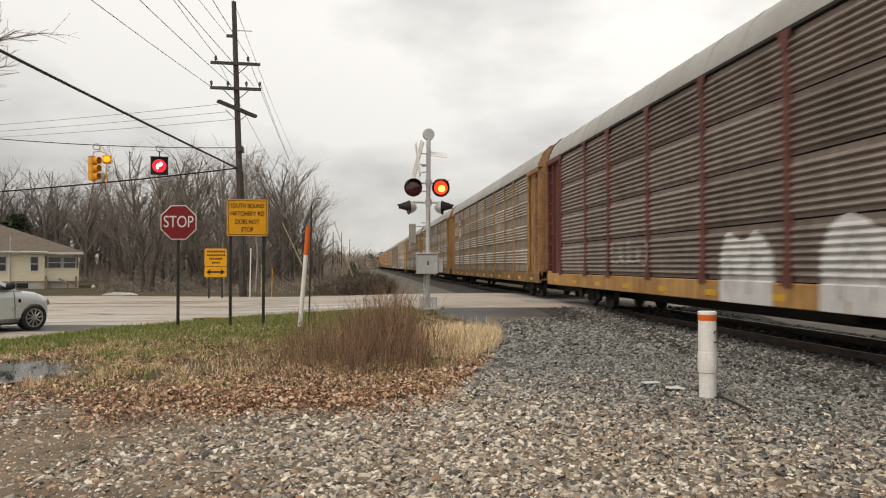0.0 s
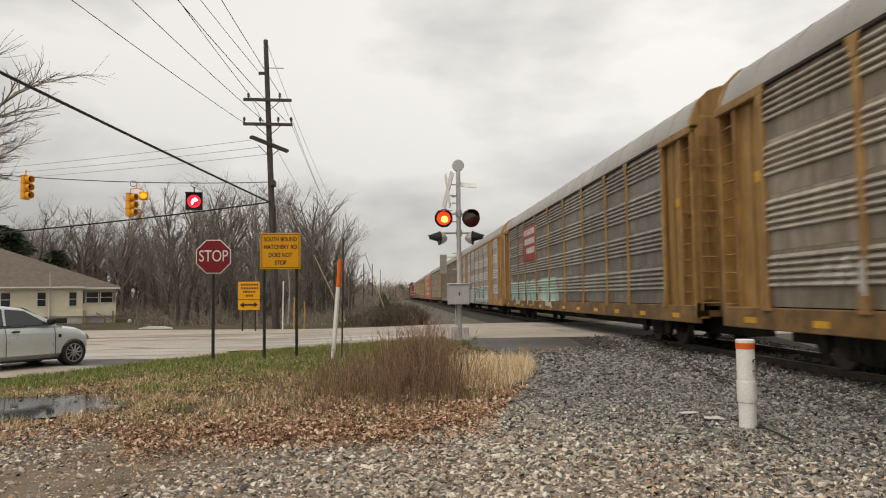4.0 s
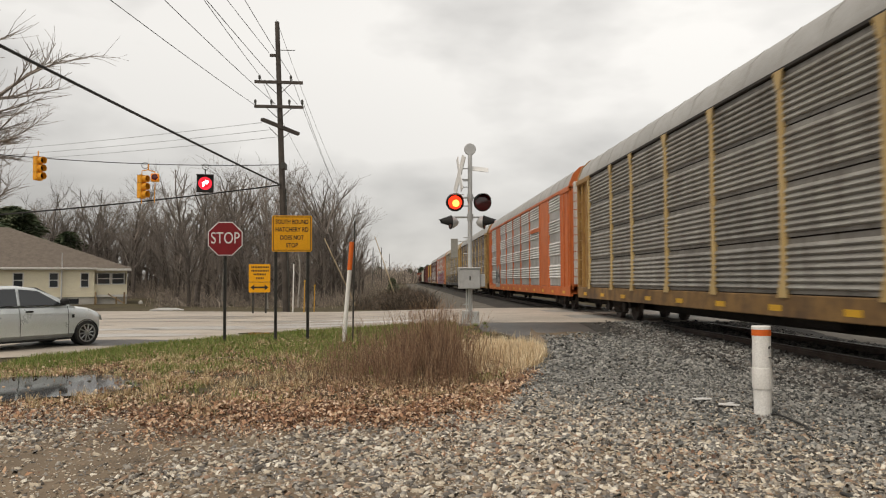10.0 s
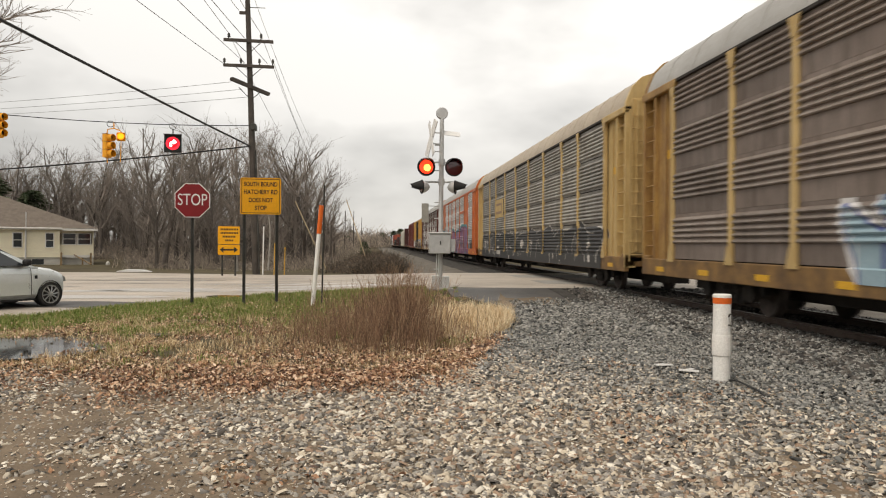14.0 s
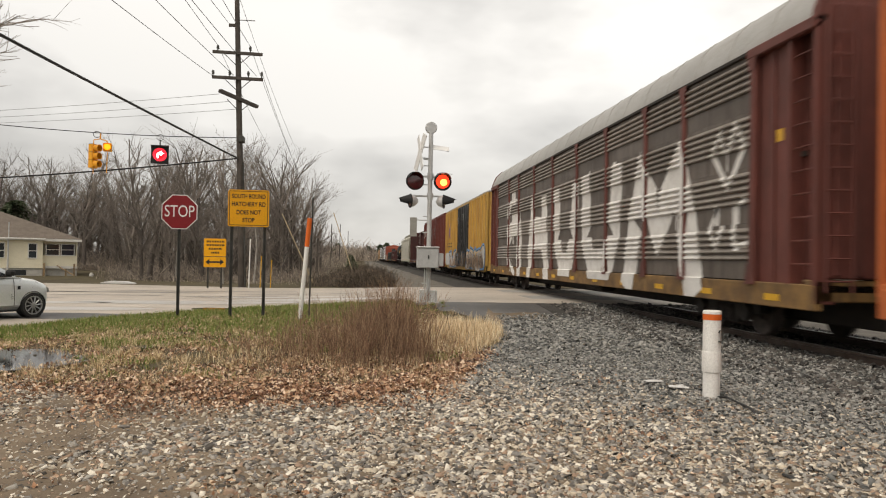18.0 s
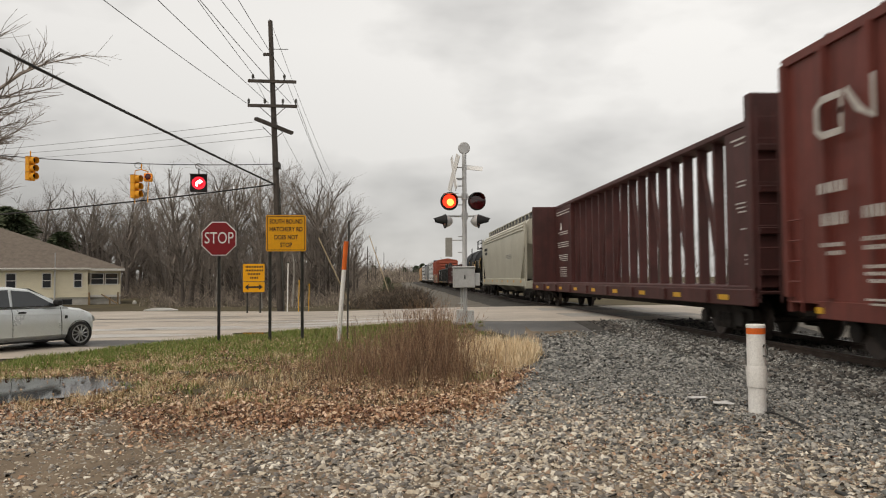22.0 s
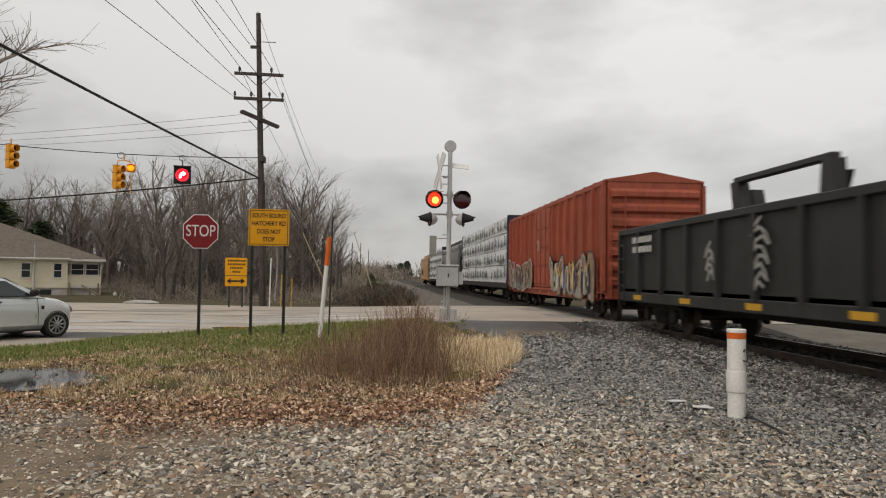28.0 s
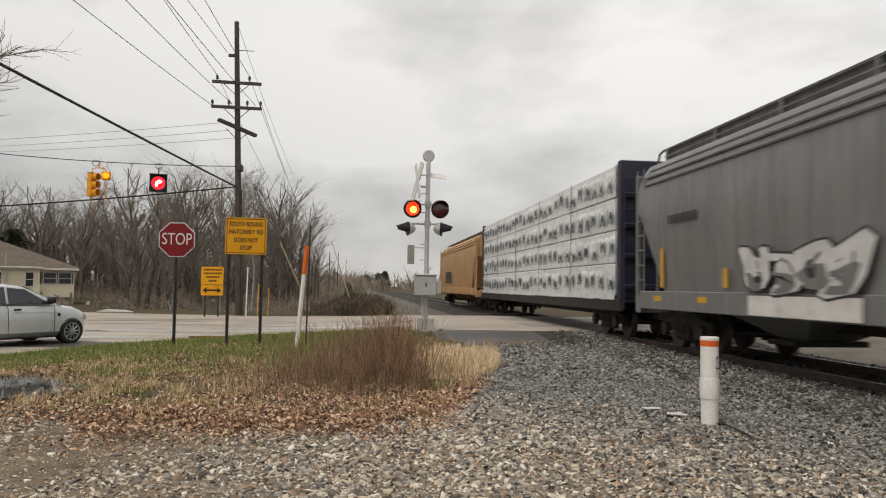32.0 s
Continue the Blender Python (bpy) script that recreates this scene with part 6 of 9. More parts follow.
    c, h = autorack("bright ribbed car carrier with orange panels and purple graffiti", r[10], p[10], M_PANEL_SILVER, M_ORANGE, M_ORANGE, style="groups", wide=M_ORANGE, ends=M_ORANGE)
    piece(c, N + 0.0085, -h + 4.2, h - 4.0, 0.66, 2.45, 9, G_PURPLE, G_PLUM, 37, halo=G_TURQUOISE, second=G_PLUM, shine=G_LILAC, line=0.09)
    mural(c, N, -h + 4.6, h - 4.2, 0.66, 2.25, None, [G_PLUM, G_LILAC, G_PLUM, G_PALE], 39, 11, weight=0.06)
    mural(c, N + 0.0085, -h + 1.4, -h + 3.6, 1.0, 1.8, None, [G_BLACK, G_BLACK], 38, 2, weight=0.12)
    part("stripe", Form().box(N - 0.04, N - 0.034, -h + 6.3, -h + 9.0, 3.62, 3.82), M_ORANGE, c)
    c, h = autorack("dark brown corrugated covered car carrier with huge white painted letters", r[11], p[11], M_PANEL_DARK, M_RUST_RED, M_YELLOW, ends=M_RUST_RED, style="groups")
    far = h - 2.0
    big = [(6.45, 0.66), (6.5, 1.0), (6.6, 2.0), (7.0, 3.5), (7.05, 3.75), (7.5, 3.75), (7.55, 3.15), (8.0, 2.95), (8.65, 2.9), (8.75, 3.7), (9.45, 3.7), (9.55, 2.5), (9.7, 1.5), (9.95, 0.66), (9.2, 0.66), (8.85, 1.7), (7.35, 1.7), (7.0, 0.66)]
    part("graffiti_letter", coat(Form(), [(far - u, v) for u, v in big], 0.004), G_CHALK, c, "tall white rolled-on letter")
    for k, (pts, w) in enumerate((([(2.6, 3.35), (2.75, 3.75), (3.3, 3.95), (4.0, 3.9)], 0.4), ([(2.7, 2.45), (3.3, 2.65), (4.2, 2.7)], 0.85), ([(4.1, 3.0), (4.75, 2.95), (4.95, 2.4), (4.9, 1.6), (4.85, 0.8)], 0.62), ([(2.6, 1.25), (3.2, 1.05), (3.9, 0.75)], 0.3), ([(4.5, 1.3), (4.85, 0.75)], 0.4), ([(10.9, 3.4), (11.0, 2.0), (11.5, 1.2), (12.4, 1.2), (12.9, 2.0), (13.1, 3.4)], 0.7), ([(14.2, 3.5), (14.3, 2.0), (14.8, 1.2), (16.2, 1.2), (16.7, 2.0), (16.9, 3.5)], 0.8), ([(17.9, 1.0), (18.3, 2.3), (18.7, 3.5), (19.2, 2.7), (19.7, 1.9), (20.2, 2.7), (20.7, 3.5), (21.1, 2.3), (21.5, 1.0)], 0.8), ([(22.3, 3.35), (22.6, 3.75), (22.85, 3.2), (23.2, 3.8), (23.5, 3.4), (22.9, 2.7), (22.3, 3.35)], 0.16), ([(22.5, 2.3), (22.2, 1.95), (22.45, 1.6), (22.7, 1.95), (22.45, 2.2)], 0.14), ([(23.5, 2.4), (23.1, 2.1), (23.2, 1.6), (23.6, 1.65)], 0.14))):
        f = Form()
        stroke(f, N, [(far - u, v) for u, v in pts], w, 0.004 + 0.001 * (k % 3))
        part("graffiti_stroke", f, G_CHALK, c, "tall white rolled-on letter stroke")
    SURFACE.clear()
    c, h = boxcar("yellow boxcar with black double doors and blue-brown graffiti", r[12], p[12], M_BOX_YELLOW, M_BLACK, 4.95, doors=((-2.5, 0.15), (0.25, 2.4)), ribs=18, roof=M_ROOF)
    piece(c, N - 0.06, -h + 0.4, -2.7, 0.75, 1.95, 5, G_PALE, G_BLACK, 51, halo=G_BLUE, second=G_BROWN, shine=G_REFLEX, line=0.06)
    mural(c, N - 0.095, -h + 0.5, -2.8, 0.75, 1.85, None, [G_PALE, G_BROWN, G_BLACK, G_BROWN], 53, 11, weight=0.08)
    for y0, y1, k in ((-2.35, 0.0, 54), (0.35, 2.3, 57)):
        mural(c, N - 0.13, y0, y1, 0.72, 2.0, None, [G_BLUE, G_BROWN, G_PALE, G_BLACK, G_BROWN, G_BLACK], k, 6, weight=0.06)
    patch(c, N - 0.05, h - 3.3, h - 0.6, 0.85, 1.75, G_WHITE, 55)
    piece(c, N - 0.07, 2.6, h - 3.2, 0.75, 1.85, 3, G_PALE, G_BLACK, 52, halo=G_BLUE, second=G_BROWN, line=0.06)
    for k, (y, z) in enumerate(((-1.7, 3.75), (0.8, 3.65))):
        bars(c, N - 0.14, y, y + 0.8, z, z + 0.45, G_GREYISH, 6, 56 + k, fill=0.4)
    part("emblem", Form().prism([(h - 3.5, 4.0), (h - 3.2, 4.0), (h - 2.6, 3.5), (h - 2.0, 4.0), (h - 1.7, 4.0), (h - 2.3, 3.3), (h - 1.7, 2.8), (h - 2.1, 2.8), (h - 2.6, 3.15), (h - 3.1, 2.8), (h - 3.5, 2.8), (h - 2.9, 3.3)], "x", N - 0.01, N - 0.004), G_PURPLE, c, "crossed purple and red emblem")
    bars(c, N - 0.002, h - 4.0, h - 1.4, 2.05, 2.5, G_BLACK, 2, 5, fill=0.4)
    c, h = boxcar("oxide red boxcar with plug doors and white stencils", r[13], p[13], M_BOX_RED, M_BOX_RED, 5.0, doors=((-2.85, -0.65), (-0.6, 2.2)), ribs=16, roof=M_BOX_RED)
    bars(c, N - 0.03, -2.3, -1.3, 3.45, 4.1, G_GREYISH, 7, 61, fill=0.35)
    bars(c, N - 0.03, 0.3, 1.3, 3.35, 3.95, G_GREYISH, 7, 62, fill=0.35)
    bars(c, N - 0.03, -1.9, -1.3, 1.65, 2.05, G_GREYISH, 4, 63, fill=0.4)
    bars(c, N - 0.03, 0.4, 1.0, 1.5, 1.9, G_GREYISH, 4, 67, fill=0.4)
    bars(c, N - 0.09, -h + 1.7, -h + 2.5, 1.3, 2.2, G_FAINT, 11, 68, fill=0.35)
    bars(c, N - 0.09, -h + 3.0, -h + 3.5, 1.2, 2.0, G_FAINT, 5, 69, fill=0.35)
    for k, (a, b, z0, z1, rows) in enumerate(((1.2, 1.95, 2.5, 2.72, 1), (1.25, 1.95, 2.0, 2.25, 1), (2.3, 2.85, 2.05, 2.28, 1), (1.25, 1.85, 1.55, 1.8, 2), (2.3, 2.85, 1.6, 1.85, 2), (2.35, 2.9, 1.15, 1.45, 3), (2.35, 2.85, 0.85, 0.98, 2))):
        bars(c, N - 0.09, h - b, h - a, z0, z1, G_PALE, rows, 64 + k, fill=0.75 if rows == 1 else 0.5)
    f = Form()
    stroke(f, N - 0.09, [(h - 1.9, 3.75), (h - 1.9, 4.0), (h - 1.4, 4.0), (h - 1.25, 3.9), (h - 1.25, 3.55), (h - 1.4, 3.45), (h - 1.9, 3.45), (h - 1.9, 3.75)], 0.1)
    part("wordmark", f, G_PALE, c, "plain white ring-shaped mark")
    f = Form()
    stroke(f, N - 0.09, [(h - 2.05, 4.0), (h - 2.3, 3.7), (h - 2.65, 3.5), (h - 2.65, 4.05)], 0.1)
    part("wordmark_stroke", f, G_PALE, c)
    for y in (-3.25,):
        part("yellow_mark", Form().box(N - 0.01, N - 0.004, y - 0.14, y + 0.14, 1.1, 1.7), M_REFLECT, c)
    c, h = centerbeam("empty dark red centre-beam flat car with lettered end plates", r[14], p[14], M_MAROON, M_MAROON)
    for e, k in ((1, 70), (-1, 80)):
        for z0, z1, rows, inset in ((4.25, 4.5, 2, 0.1), (3.3, 3.5, 2, 0.4), (2.7, 3.0, 3, 0.3), (2.05, 2.4, 4, 0.5), (1.3, 1.8, 5, 0.7)):
            bars(c, -0.306, min(e * (h - 0.5), e * (h - 3.4)) + inset, max(e * (h - 0.5), e * (h - 3.4)) - inset, z0, z1, M_WHITE, rows, k, fill=0.35)
            k += 1
        part("plate_emblem", Form().prism([(e * (h - 1.6) - 0.2, 3.6), (e * (h - 1.6) + 0.2, 3.6), (e * (h - 1.6) + 0.05, 3.95), (e * (h - 1.6) - 0.1, 3.85)], "x", -0.31, -0.302), M_WHITE, c)
    c, h = hopper("pale grey covered hopper car", r[15], p[15], M_HOPPER, 4.65, raised=True)
    bars(c, N - 0.02, h - 3.6, h - 1.8, 2.9, 3.5, G_BLACK, 2, 81)
    bars(c, N - 0.02, -h + 4.4, -h + 6.6, 2.4, 2.68, G_GREY, 3, 82, fill=0.45)
    tank("black tank car with a railed platform on top", r[16], p[16])
    c, h = gondola("rust red gondola car", r[17], p[17], M_MAROON, 2.75)
    bars(c, N + 0.0, 1.0, 4.0, 1.5, 2.2, G_GREY, 2, 91)
    c, h = gondola("dark green-grey gondola car with a steel frame load", r[18], p[18], M_GONDOLA, 2.6)
    for y in (-h + 7.2, h - 7.05):
        f = Form()
        for k in (-1, 1):
            q = y + k * 1.5
            f.prism([(q - 0.34, 2.35), (q - 0.14 * (1 - k), 3.36), (q + 0.14 * (1 + k), 3.36), (q + 0.1, 2.35)], "x", -0.86, -0.6)
            f.prism([(q - 0.3 * k, 2.35), (q - 0.05, 3.2), (q + 0.2, 3.2), (q + 0.42, 2.35), (q + 0.2, 2.35), (q + 0.05, 2.9)], "x", -0.56, -0.3)
            f.box(-0.3, 0.9, q - 0.1, q + 0.1, 2.4, 2.65, 0.02)
        f.box(-0.84, -0.66, y - 1.75, y + 1.7, 3.34, 3.46, 0.02)
        f.box(-1.3, 1.3, y - 2.4, y + 2.4, 1.05, 2.42, 0.05)
        part("load_frame", f, M_BLACK, c, "black steel frame carried in the gondola")
    bars(c, N + 0.0, h - 2.6, h - 1.2, 1.9, 2.4, M_WHITE, 2, 92)
    for y, n, a, z0, z1 in ((h - 7.9, 30, 0.34, 1.15, 2.3), (h - 5.9, 18, 0.24, 1.35, 1.95)):
        f = Form()
        pts = [(y + a * math.sin(0.75 * i) * (1 - 0.4 * i / n), z1 - (z1 - z0) * i / n + 0.12 * math.cos(1.5 * i)) for i in range(n + 1)]
        for i in range(0, n, 3):
            stroke(f, N - 0.0007 * (i // 3 % 5), pts[i:i + 4], 0.06)
        part("graffiti_stroke", f, G_GREY, c, "thin pale grey spray-painted scrawl")
    c, h = boxcar("faded red-orange boxcar with a sliding door and colourful graffiti", r[19], p[19], M_BOX_ORANGE, M_BOX_ORANGE, 4.27, doors=((-1.1, 1.9),), ribs=15, roof=M_BOX_ORANGE)
    piece(c, N - 0.06, h - 6.1, h - 0.7, 0.8, 1.95, 5, G_BROWN, G_PALE, 95, second=G_GREY, shine=G_BLACK, line=0.05)
    piece(c, N - 0.06, -h + 0.8, -h + 6.6, 0.7, 2.05, 5, G_BROWN, G_BLACK, 96, second=G_GREY, shine=G_PALE, line=0.06)
    mural(c, N - 0.09, -h + 0.9, -h + 6.6, 0.75, 2.05, None, [G_BLUE_DEEP, G_REFLEX, G_BLACK, G_PALE], 94, 7, weight=0.08)
    mural(c, N - 0.09, h - 6.0, h - 0.8, 0.8, 1.95, None, [G_BLACK, G_PALE, G_BROWN], 93, 7, weight=0.06)
    bars(c, N - 0.1, 0.3, 0.85, 2.4, 2.85, G_PALE, 6, 97, fill=0.4)
    c, h = centerbeam("centre-beam flat car loaded with white-wrapped lumber", r[20], p[20], M_NAVY, M_NAVY, True, 4.7)
    c, h = hopper("dark grey covered hopper car with white graffiti", r[21], p[21], M_HOPPER_DARK, 4.5, raised=True)
    piece(c, N - 0.03, h - 15.0, h - 9.9, 1.24, 1.92, 5, G_GREY, G_WHITE, 98, shine=G_BLACK, line=0.045)
    piece(c, N - 0.03, h - 8.4, h - 5.3, 1.24, 2.1, 4, G_WHITE, G_BLACK, 109, second=M_HOPPER_DARK, line=0.04)
    part("paint_band", Form().box(N - 0.034, N - 0.026, h - 8.3, h - 5.4, 0.89, 1.22), G_CHALK, c, "white rolled-on paint along the sill")
    part("paint_band", Form().box(N - 0.034, N - 0.026, h - 14.4, h - 10.2, 0.89, 1.22), G_PALE, c)
    for y, z0, z1 in ((h - 15.8, 1.3, 2.2), (h - 9.7, 1.3, 1.75), (h - 12.4, 1.35, 1.8)):
        part("yellow_mark", Form().box(N - 0.05, N - 0.044, y - 0.07, y + 0.07, z0, z1), M_REFLECT, c)
    part("notice_plate", Form().box(N - 0.05, N - 0.044, h - 15.55, h - 15.15, 1.4, 1.75, 0.004), M_BLACK, c)
    bars(c, N - 0.02, h - 3.4, h - 2.0, 2.6, 2.9, G_BLACK, 1, 99)
    for y in (h - 1.75, h - 4.6):
        part("yellow_mark", Form().box(N - 0.03, N - 0.02, y - 0.08, y + 0.08, 1.35, 2.2 if y > h - 2 else 1.7), M_REFLECT, c)
    c, h = centerbeam("second centre-beam flat car loaded with white-wrapped lumber", r[22], p[22], M_NAVY, M_NAVY, True, 4.7, True)
    c, h = hopper("tan-orange covered hopper car at the tail of the train", r[22] + 20.4, 20.4, M_HOPPER_TAN, 4.6)
    bars(c, N - 0.02, h - 8.0, h - 4.4, 1.5, 2.4, G_BLACK, 1, 100, fill=0.9)


consist()

# ---- signs, signals, poles ----
M_POST = mat("weathered_green_steel_post", (0.085, 0.085, 0.078), (0.055, 0.052, 0.045), scale=4, rough=0.6, metal=0.4, bump=0.1)
M_GALV = mat("galvanised_steel", (0.60, 0.60, 0.59), (0.48, 0.48, 0.475), scale=3, rough=0.45, metal=0.3, bump=0.06)
M_SIGN_RED = mat("red_sign_sheeting", (0.235, 0.007, 0.012), (0.2, 0.006, 0.01), scale=2, rough=0.4, bump=0)
M_SIGN_WHITE = mat("white_sign_sheeting", (0.78, 0.77, 0.75), (0.7, 0.69, 0.67), scale=2, rough=0.4, bump=0)
M_SIGN_YELLOW = mat("yellow_sign_sheeting", (0.80, 0.37, 0.002), (0.72, 0.33, 0.002), scale=2, rough=0.4, bump=0)
M_INK = mat("black_sign_ink", (0.02, 0.018, 0.015), rough=0.5, bump=0)
M_BOARD = mat("weathered_board", (0.36, 0.345, 0.31), (0.27, 0.26, 0.235), scale=4, rough=0.8, bump=0.1)
M_PVC = mat("white_pvc_pipe", (0.88, 0.87, 0.84), (0.8, 0.78, 0.74), scale=3, rough=0.4, bump=0.03, streak=(0.5, 0.45, 0.38), amount=0.3)
M_ORANGE_TAPE = mat("orange_tape", (0.80, 0.16, 0.02), (0.7, 0.13, 0.018), scale=5, rough=0.5, bump=0.05)
M_WOOD_POLE = mat("creosoted_pole_wood", (0.085, 0.072, 0.062), (0.05, 0.043, 0.038), scale=2, rough=0.9, bump=0.4, fine=40, streak=(0.12, 0.105, 0.09), amount=0.5)
M_CABLE = mat("black_cable", (0.03, 0.03, 0.03), rough=0.6, bump=0)
M_WIRE = mat("weathered_wire", (0.2, 0.2, 0.2), (0.16, 0.16, 0.16), rough=0.6, bump=0)
M_GUY = mat("tan_guy_wire_sleeve", (0.42, 0.33, 0.2), (0.3, 0.23, 0.14), scale=4, rough=0.7, bump=0)
M_SIGNAL_YELLOW = mat("signal_yellow_housing", (0.80, 0.36, 0.02), (0.7, 0.3, 0.018), scale=3, rough=0.45, bump=0.03)
M_BLACK_FLAT = mat("flat_black", (0.014, 0.014, 0.014), rough=0.7, bump=0)
M_LENS_DARK = glass("dark_red_lens", (0.07, 0.006, 0.008), 0.15)
M_LENS_LIT = glow("lit_red_lens", (1.0, 0.035, 0.012), 1.9)
M_LENS_CORE = glow("lamp_filament_glow", (1.0, 0.36, 0.05), 4.5)
M_BEACON = glow("lit_amber_lens", (1.0, 0.27, 0.01), 1.7)
M_RED_LED = glow("red_led_ring", (1.0, 0.02, 0.045), 0.85)
M_WHITE_LED = glow("white_led_arrow", (1.0, 0.9, 0.88), 4.0)


def lettering(parent, text, height, at, material, turn, name="lettering", squeeze=1.0, width=None):
    """Flat raised letters of the built-in font, in the plane that faces -y before the turn."""
    cu = bpy.data.curves.new(name, "FONT")
    cu.body, cu.align_x, cu.align_y, cu.size, cu.extrude, cu.offset = text, "CENTER", "CENTER", height * 1.38, 0.0015, 0.003 if material is M_INK else 0.0
    tmp = bpy.data.objects.new(name, cu)
    scene.collection.objects.link(tmp)
    dg = bpy.context.evaluated_depsgraph_get()
    me = bpy.data.meshes.new_from_object(tmp.evaluated_get(dg))
    bpy.data.objects.remove(tmp)
    bpy.data.curves.remove(cu)
    if width:
        w = max(v.co.x for v in me.vertices) - min(v.co.x for v in me.vertices)
        squeeze = width / w
    m = Matrix.Diagonal((squeeze, 1, 1, 1))
    me.transform(m)
    me.materials.clear()
    me.materials.append(material)
    ob = new(name, me)
    ob.parent = parent
    ob.matrix_basis = Matrix.Translation(at) @ pose(0, 0, 0, 90, 0, turn)
    return ob


def u_post(x, y, z0, z1, w=0.04):
    """A steel channel post."""
    return Form().prism([(x - w, y - 0.015), (x - w * 0.5, y - 0.02), (x - w * 0.5, y + 0.02), (x + w * 0.5, y + 0.02), (x + w * 0.5, y - 0.02), (x + w, y - 0.015), (x + w * 0.7, y + 0.035), (x - w * 0.7, y + 0.035)], "z", z0, z1)


def octagon(r):
    return [(r / math.cos(math.pi / 8) * math.cos(math.pi / 8 + i * math.pi / 4), r / math.cos(math.pi / 8) * math.sin(math.pi / 8 + i * math.pi / 4)) for i in range(8)]


def stop_sign():
    t = thing("stop_sign", "red octagonal stop sign on a steel post in the grass", "stop sign", pose(-4.6, 19.3, 0.0, 0, 0, 3))
    part("post", u_post(0, 0.03, -0.1, 2.9), M_POST, t)
    b = part("blade", Form().prism([(u, v + 2.65) for u, v in octagon(0.43)], "y", -0.006, 0.006), M_SIGN_WHITE, t, "white-edged octagonal blade")
    part("red_field", Form().prism([(u, v + 2.65) for u, v in octagon(0.408)], "y", -0.011, -0.007), M_SIGN_RED, b)
    ob = lettering(b, "STOP", 0.3, (0, -0.0135, 2.655), M_SIGN_WHITE, 0, width=0.71)
    part("back_plate", Form().prism([(u, v + 2.65) for u, v in octagon(0.42)], "y", 0.007, 0.012), M_GALV, t)
    for z in (2.45, 2.85):
        part("bolt", Form().lathe([(0.014, -0.02), (0.012, -0.014)], "y", (0, 0, z), 8), M_SIGN_RED, t)


def rounded(x0, x1, z0, z1, r, n=4):
    out = []
    for cx, cz, a in ((x1 - r, z1 - r, 0), (x0 + r, z1 - r, 90), (x0 + r, z0 + r, 180), (x1 - r, z0 + r, 270)):
        for i in range(n + 1):
            t = radians(a + 90 * i / n)
            out.append((cx + r * math.cos(t), cz + r * math.sin(t)))
    return out


def frame_lines(f, x0, x1, z0, z1, w, y):
    f.box(x0, x1, y - 0.001, y + 0.001, z1 - w, z1).box(x0, x1, y - 0.001, y + 0.001, z0, z0 + w)
    f.box(x0, x0 + w, y - 0.001, y + 0.001, z0 + w, z1 - w).box(x1 - w, x1, y - 0.001, y + 0.001, z0 + w, z1 - w)
    return f


def notice_sign():
    t = thing("warning_sign", "yellow lettered warning sign on two dark posts in the grass", "road sign", pose(-2.96, 19.6, 0.0, 0, 0, 4))
    for x in (-0.41, 0.41):
        part("post", u_post(x, 0.04, -0.1, 3.1), M_POST, t)
    p = part("plate", Form().prism(rounded(-0.51, 0.51, 2.33, 3.27, 0.05), "y", -0.006, 0.006), M_SIGN_YELLOW, t)
    part("border_line", frame_lines(Form(), -0.48, 0.48, 2.36, 3.24, 0.014, -0.008), M_INK, p)
    for line, z, w in (("SOUTH BOUND", 3.10, 0.84), ("HATCHERY RD", 2.90, 0.84), ("DOES NOT", 2.69, 0.60), ("STOP", 2.49, 0.30)):
        lettering(p, line, 0.115, (0, -0.0085, z), M_INK, 0, width=w)
    part("back_plate", Form().prism(rounded(-0.5, 0.5, 2.34, 3.26, 0.05), "y", 0.007, 0.012), M_GALV, t)
    q = thing("arrow_sign", "small yellow sign with a double-headed arrow across the road", "road sign", pose(-6.88, 36.0, 0.1, 0, 0, 4))
    for x in (-0.3, 0.3):
        part("post", u_post(x, 0.04, -0.1, 2.2), M_POST, q)
    a = part("arrow_plate", Form().prism(rounded(-0.5, 0.5, 0.92, 1.4, 0.04), "y", -0.006, 0.006), M_SIGN_YELLOW, q)
    part("arrow", Form().prism([(-0.42, 1.16), (-0.24, 1.3), (-0.24, 1.2), (0.24, 1.2), (0.24, 1.3), (0.42, 1.16), (0.24, 1.02), (0.24, 1.12), (-0.24, 1.12), (-0.24, 1.02)], "y", -0.009, -0.007), M_INK, a)
    n = part("notice_plate", Form().prism(rounded(-0.5, 0.5, 1.43, 2.26, 0.04), "y", -0.006, 0.006), M_SIGN_YELLOW, q)
    for z, w in ((2.12, 0.38), (1.95, 0.38), (1.78, 0.28), (1.6, 0.16)):
        f = Form()
        x = -w
        while x < w:
            f.box(x, x + 0.05, -0.009, -0.007, z - 0.045, z + 0.045)
            x += 0.075
        part("lettering_bar", f, M_INK, n)
    for x in (-0.3, 0.3):
        part("post_cap", u_post(x, 0.04, 2.2, 2.24), M_POST, q)


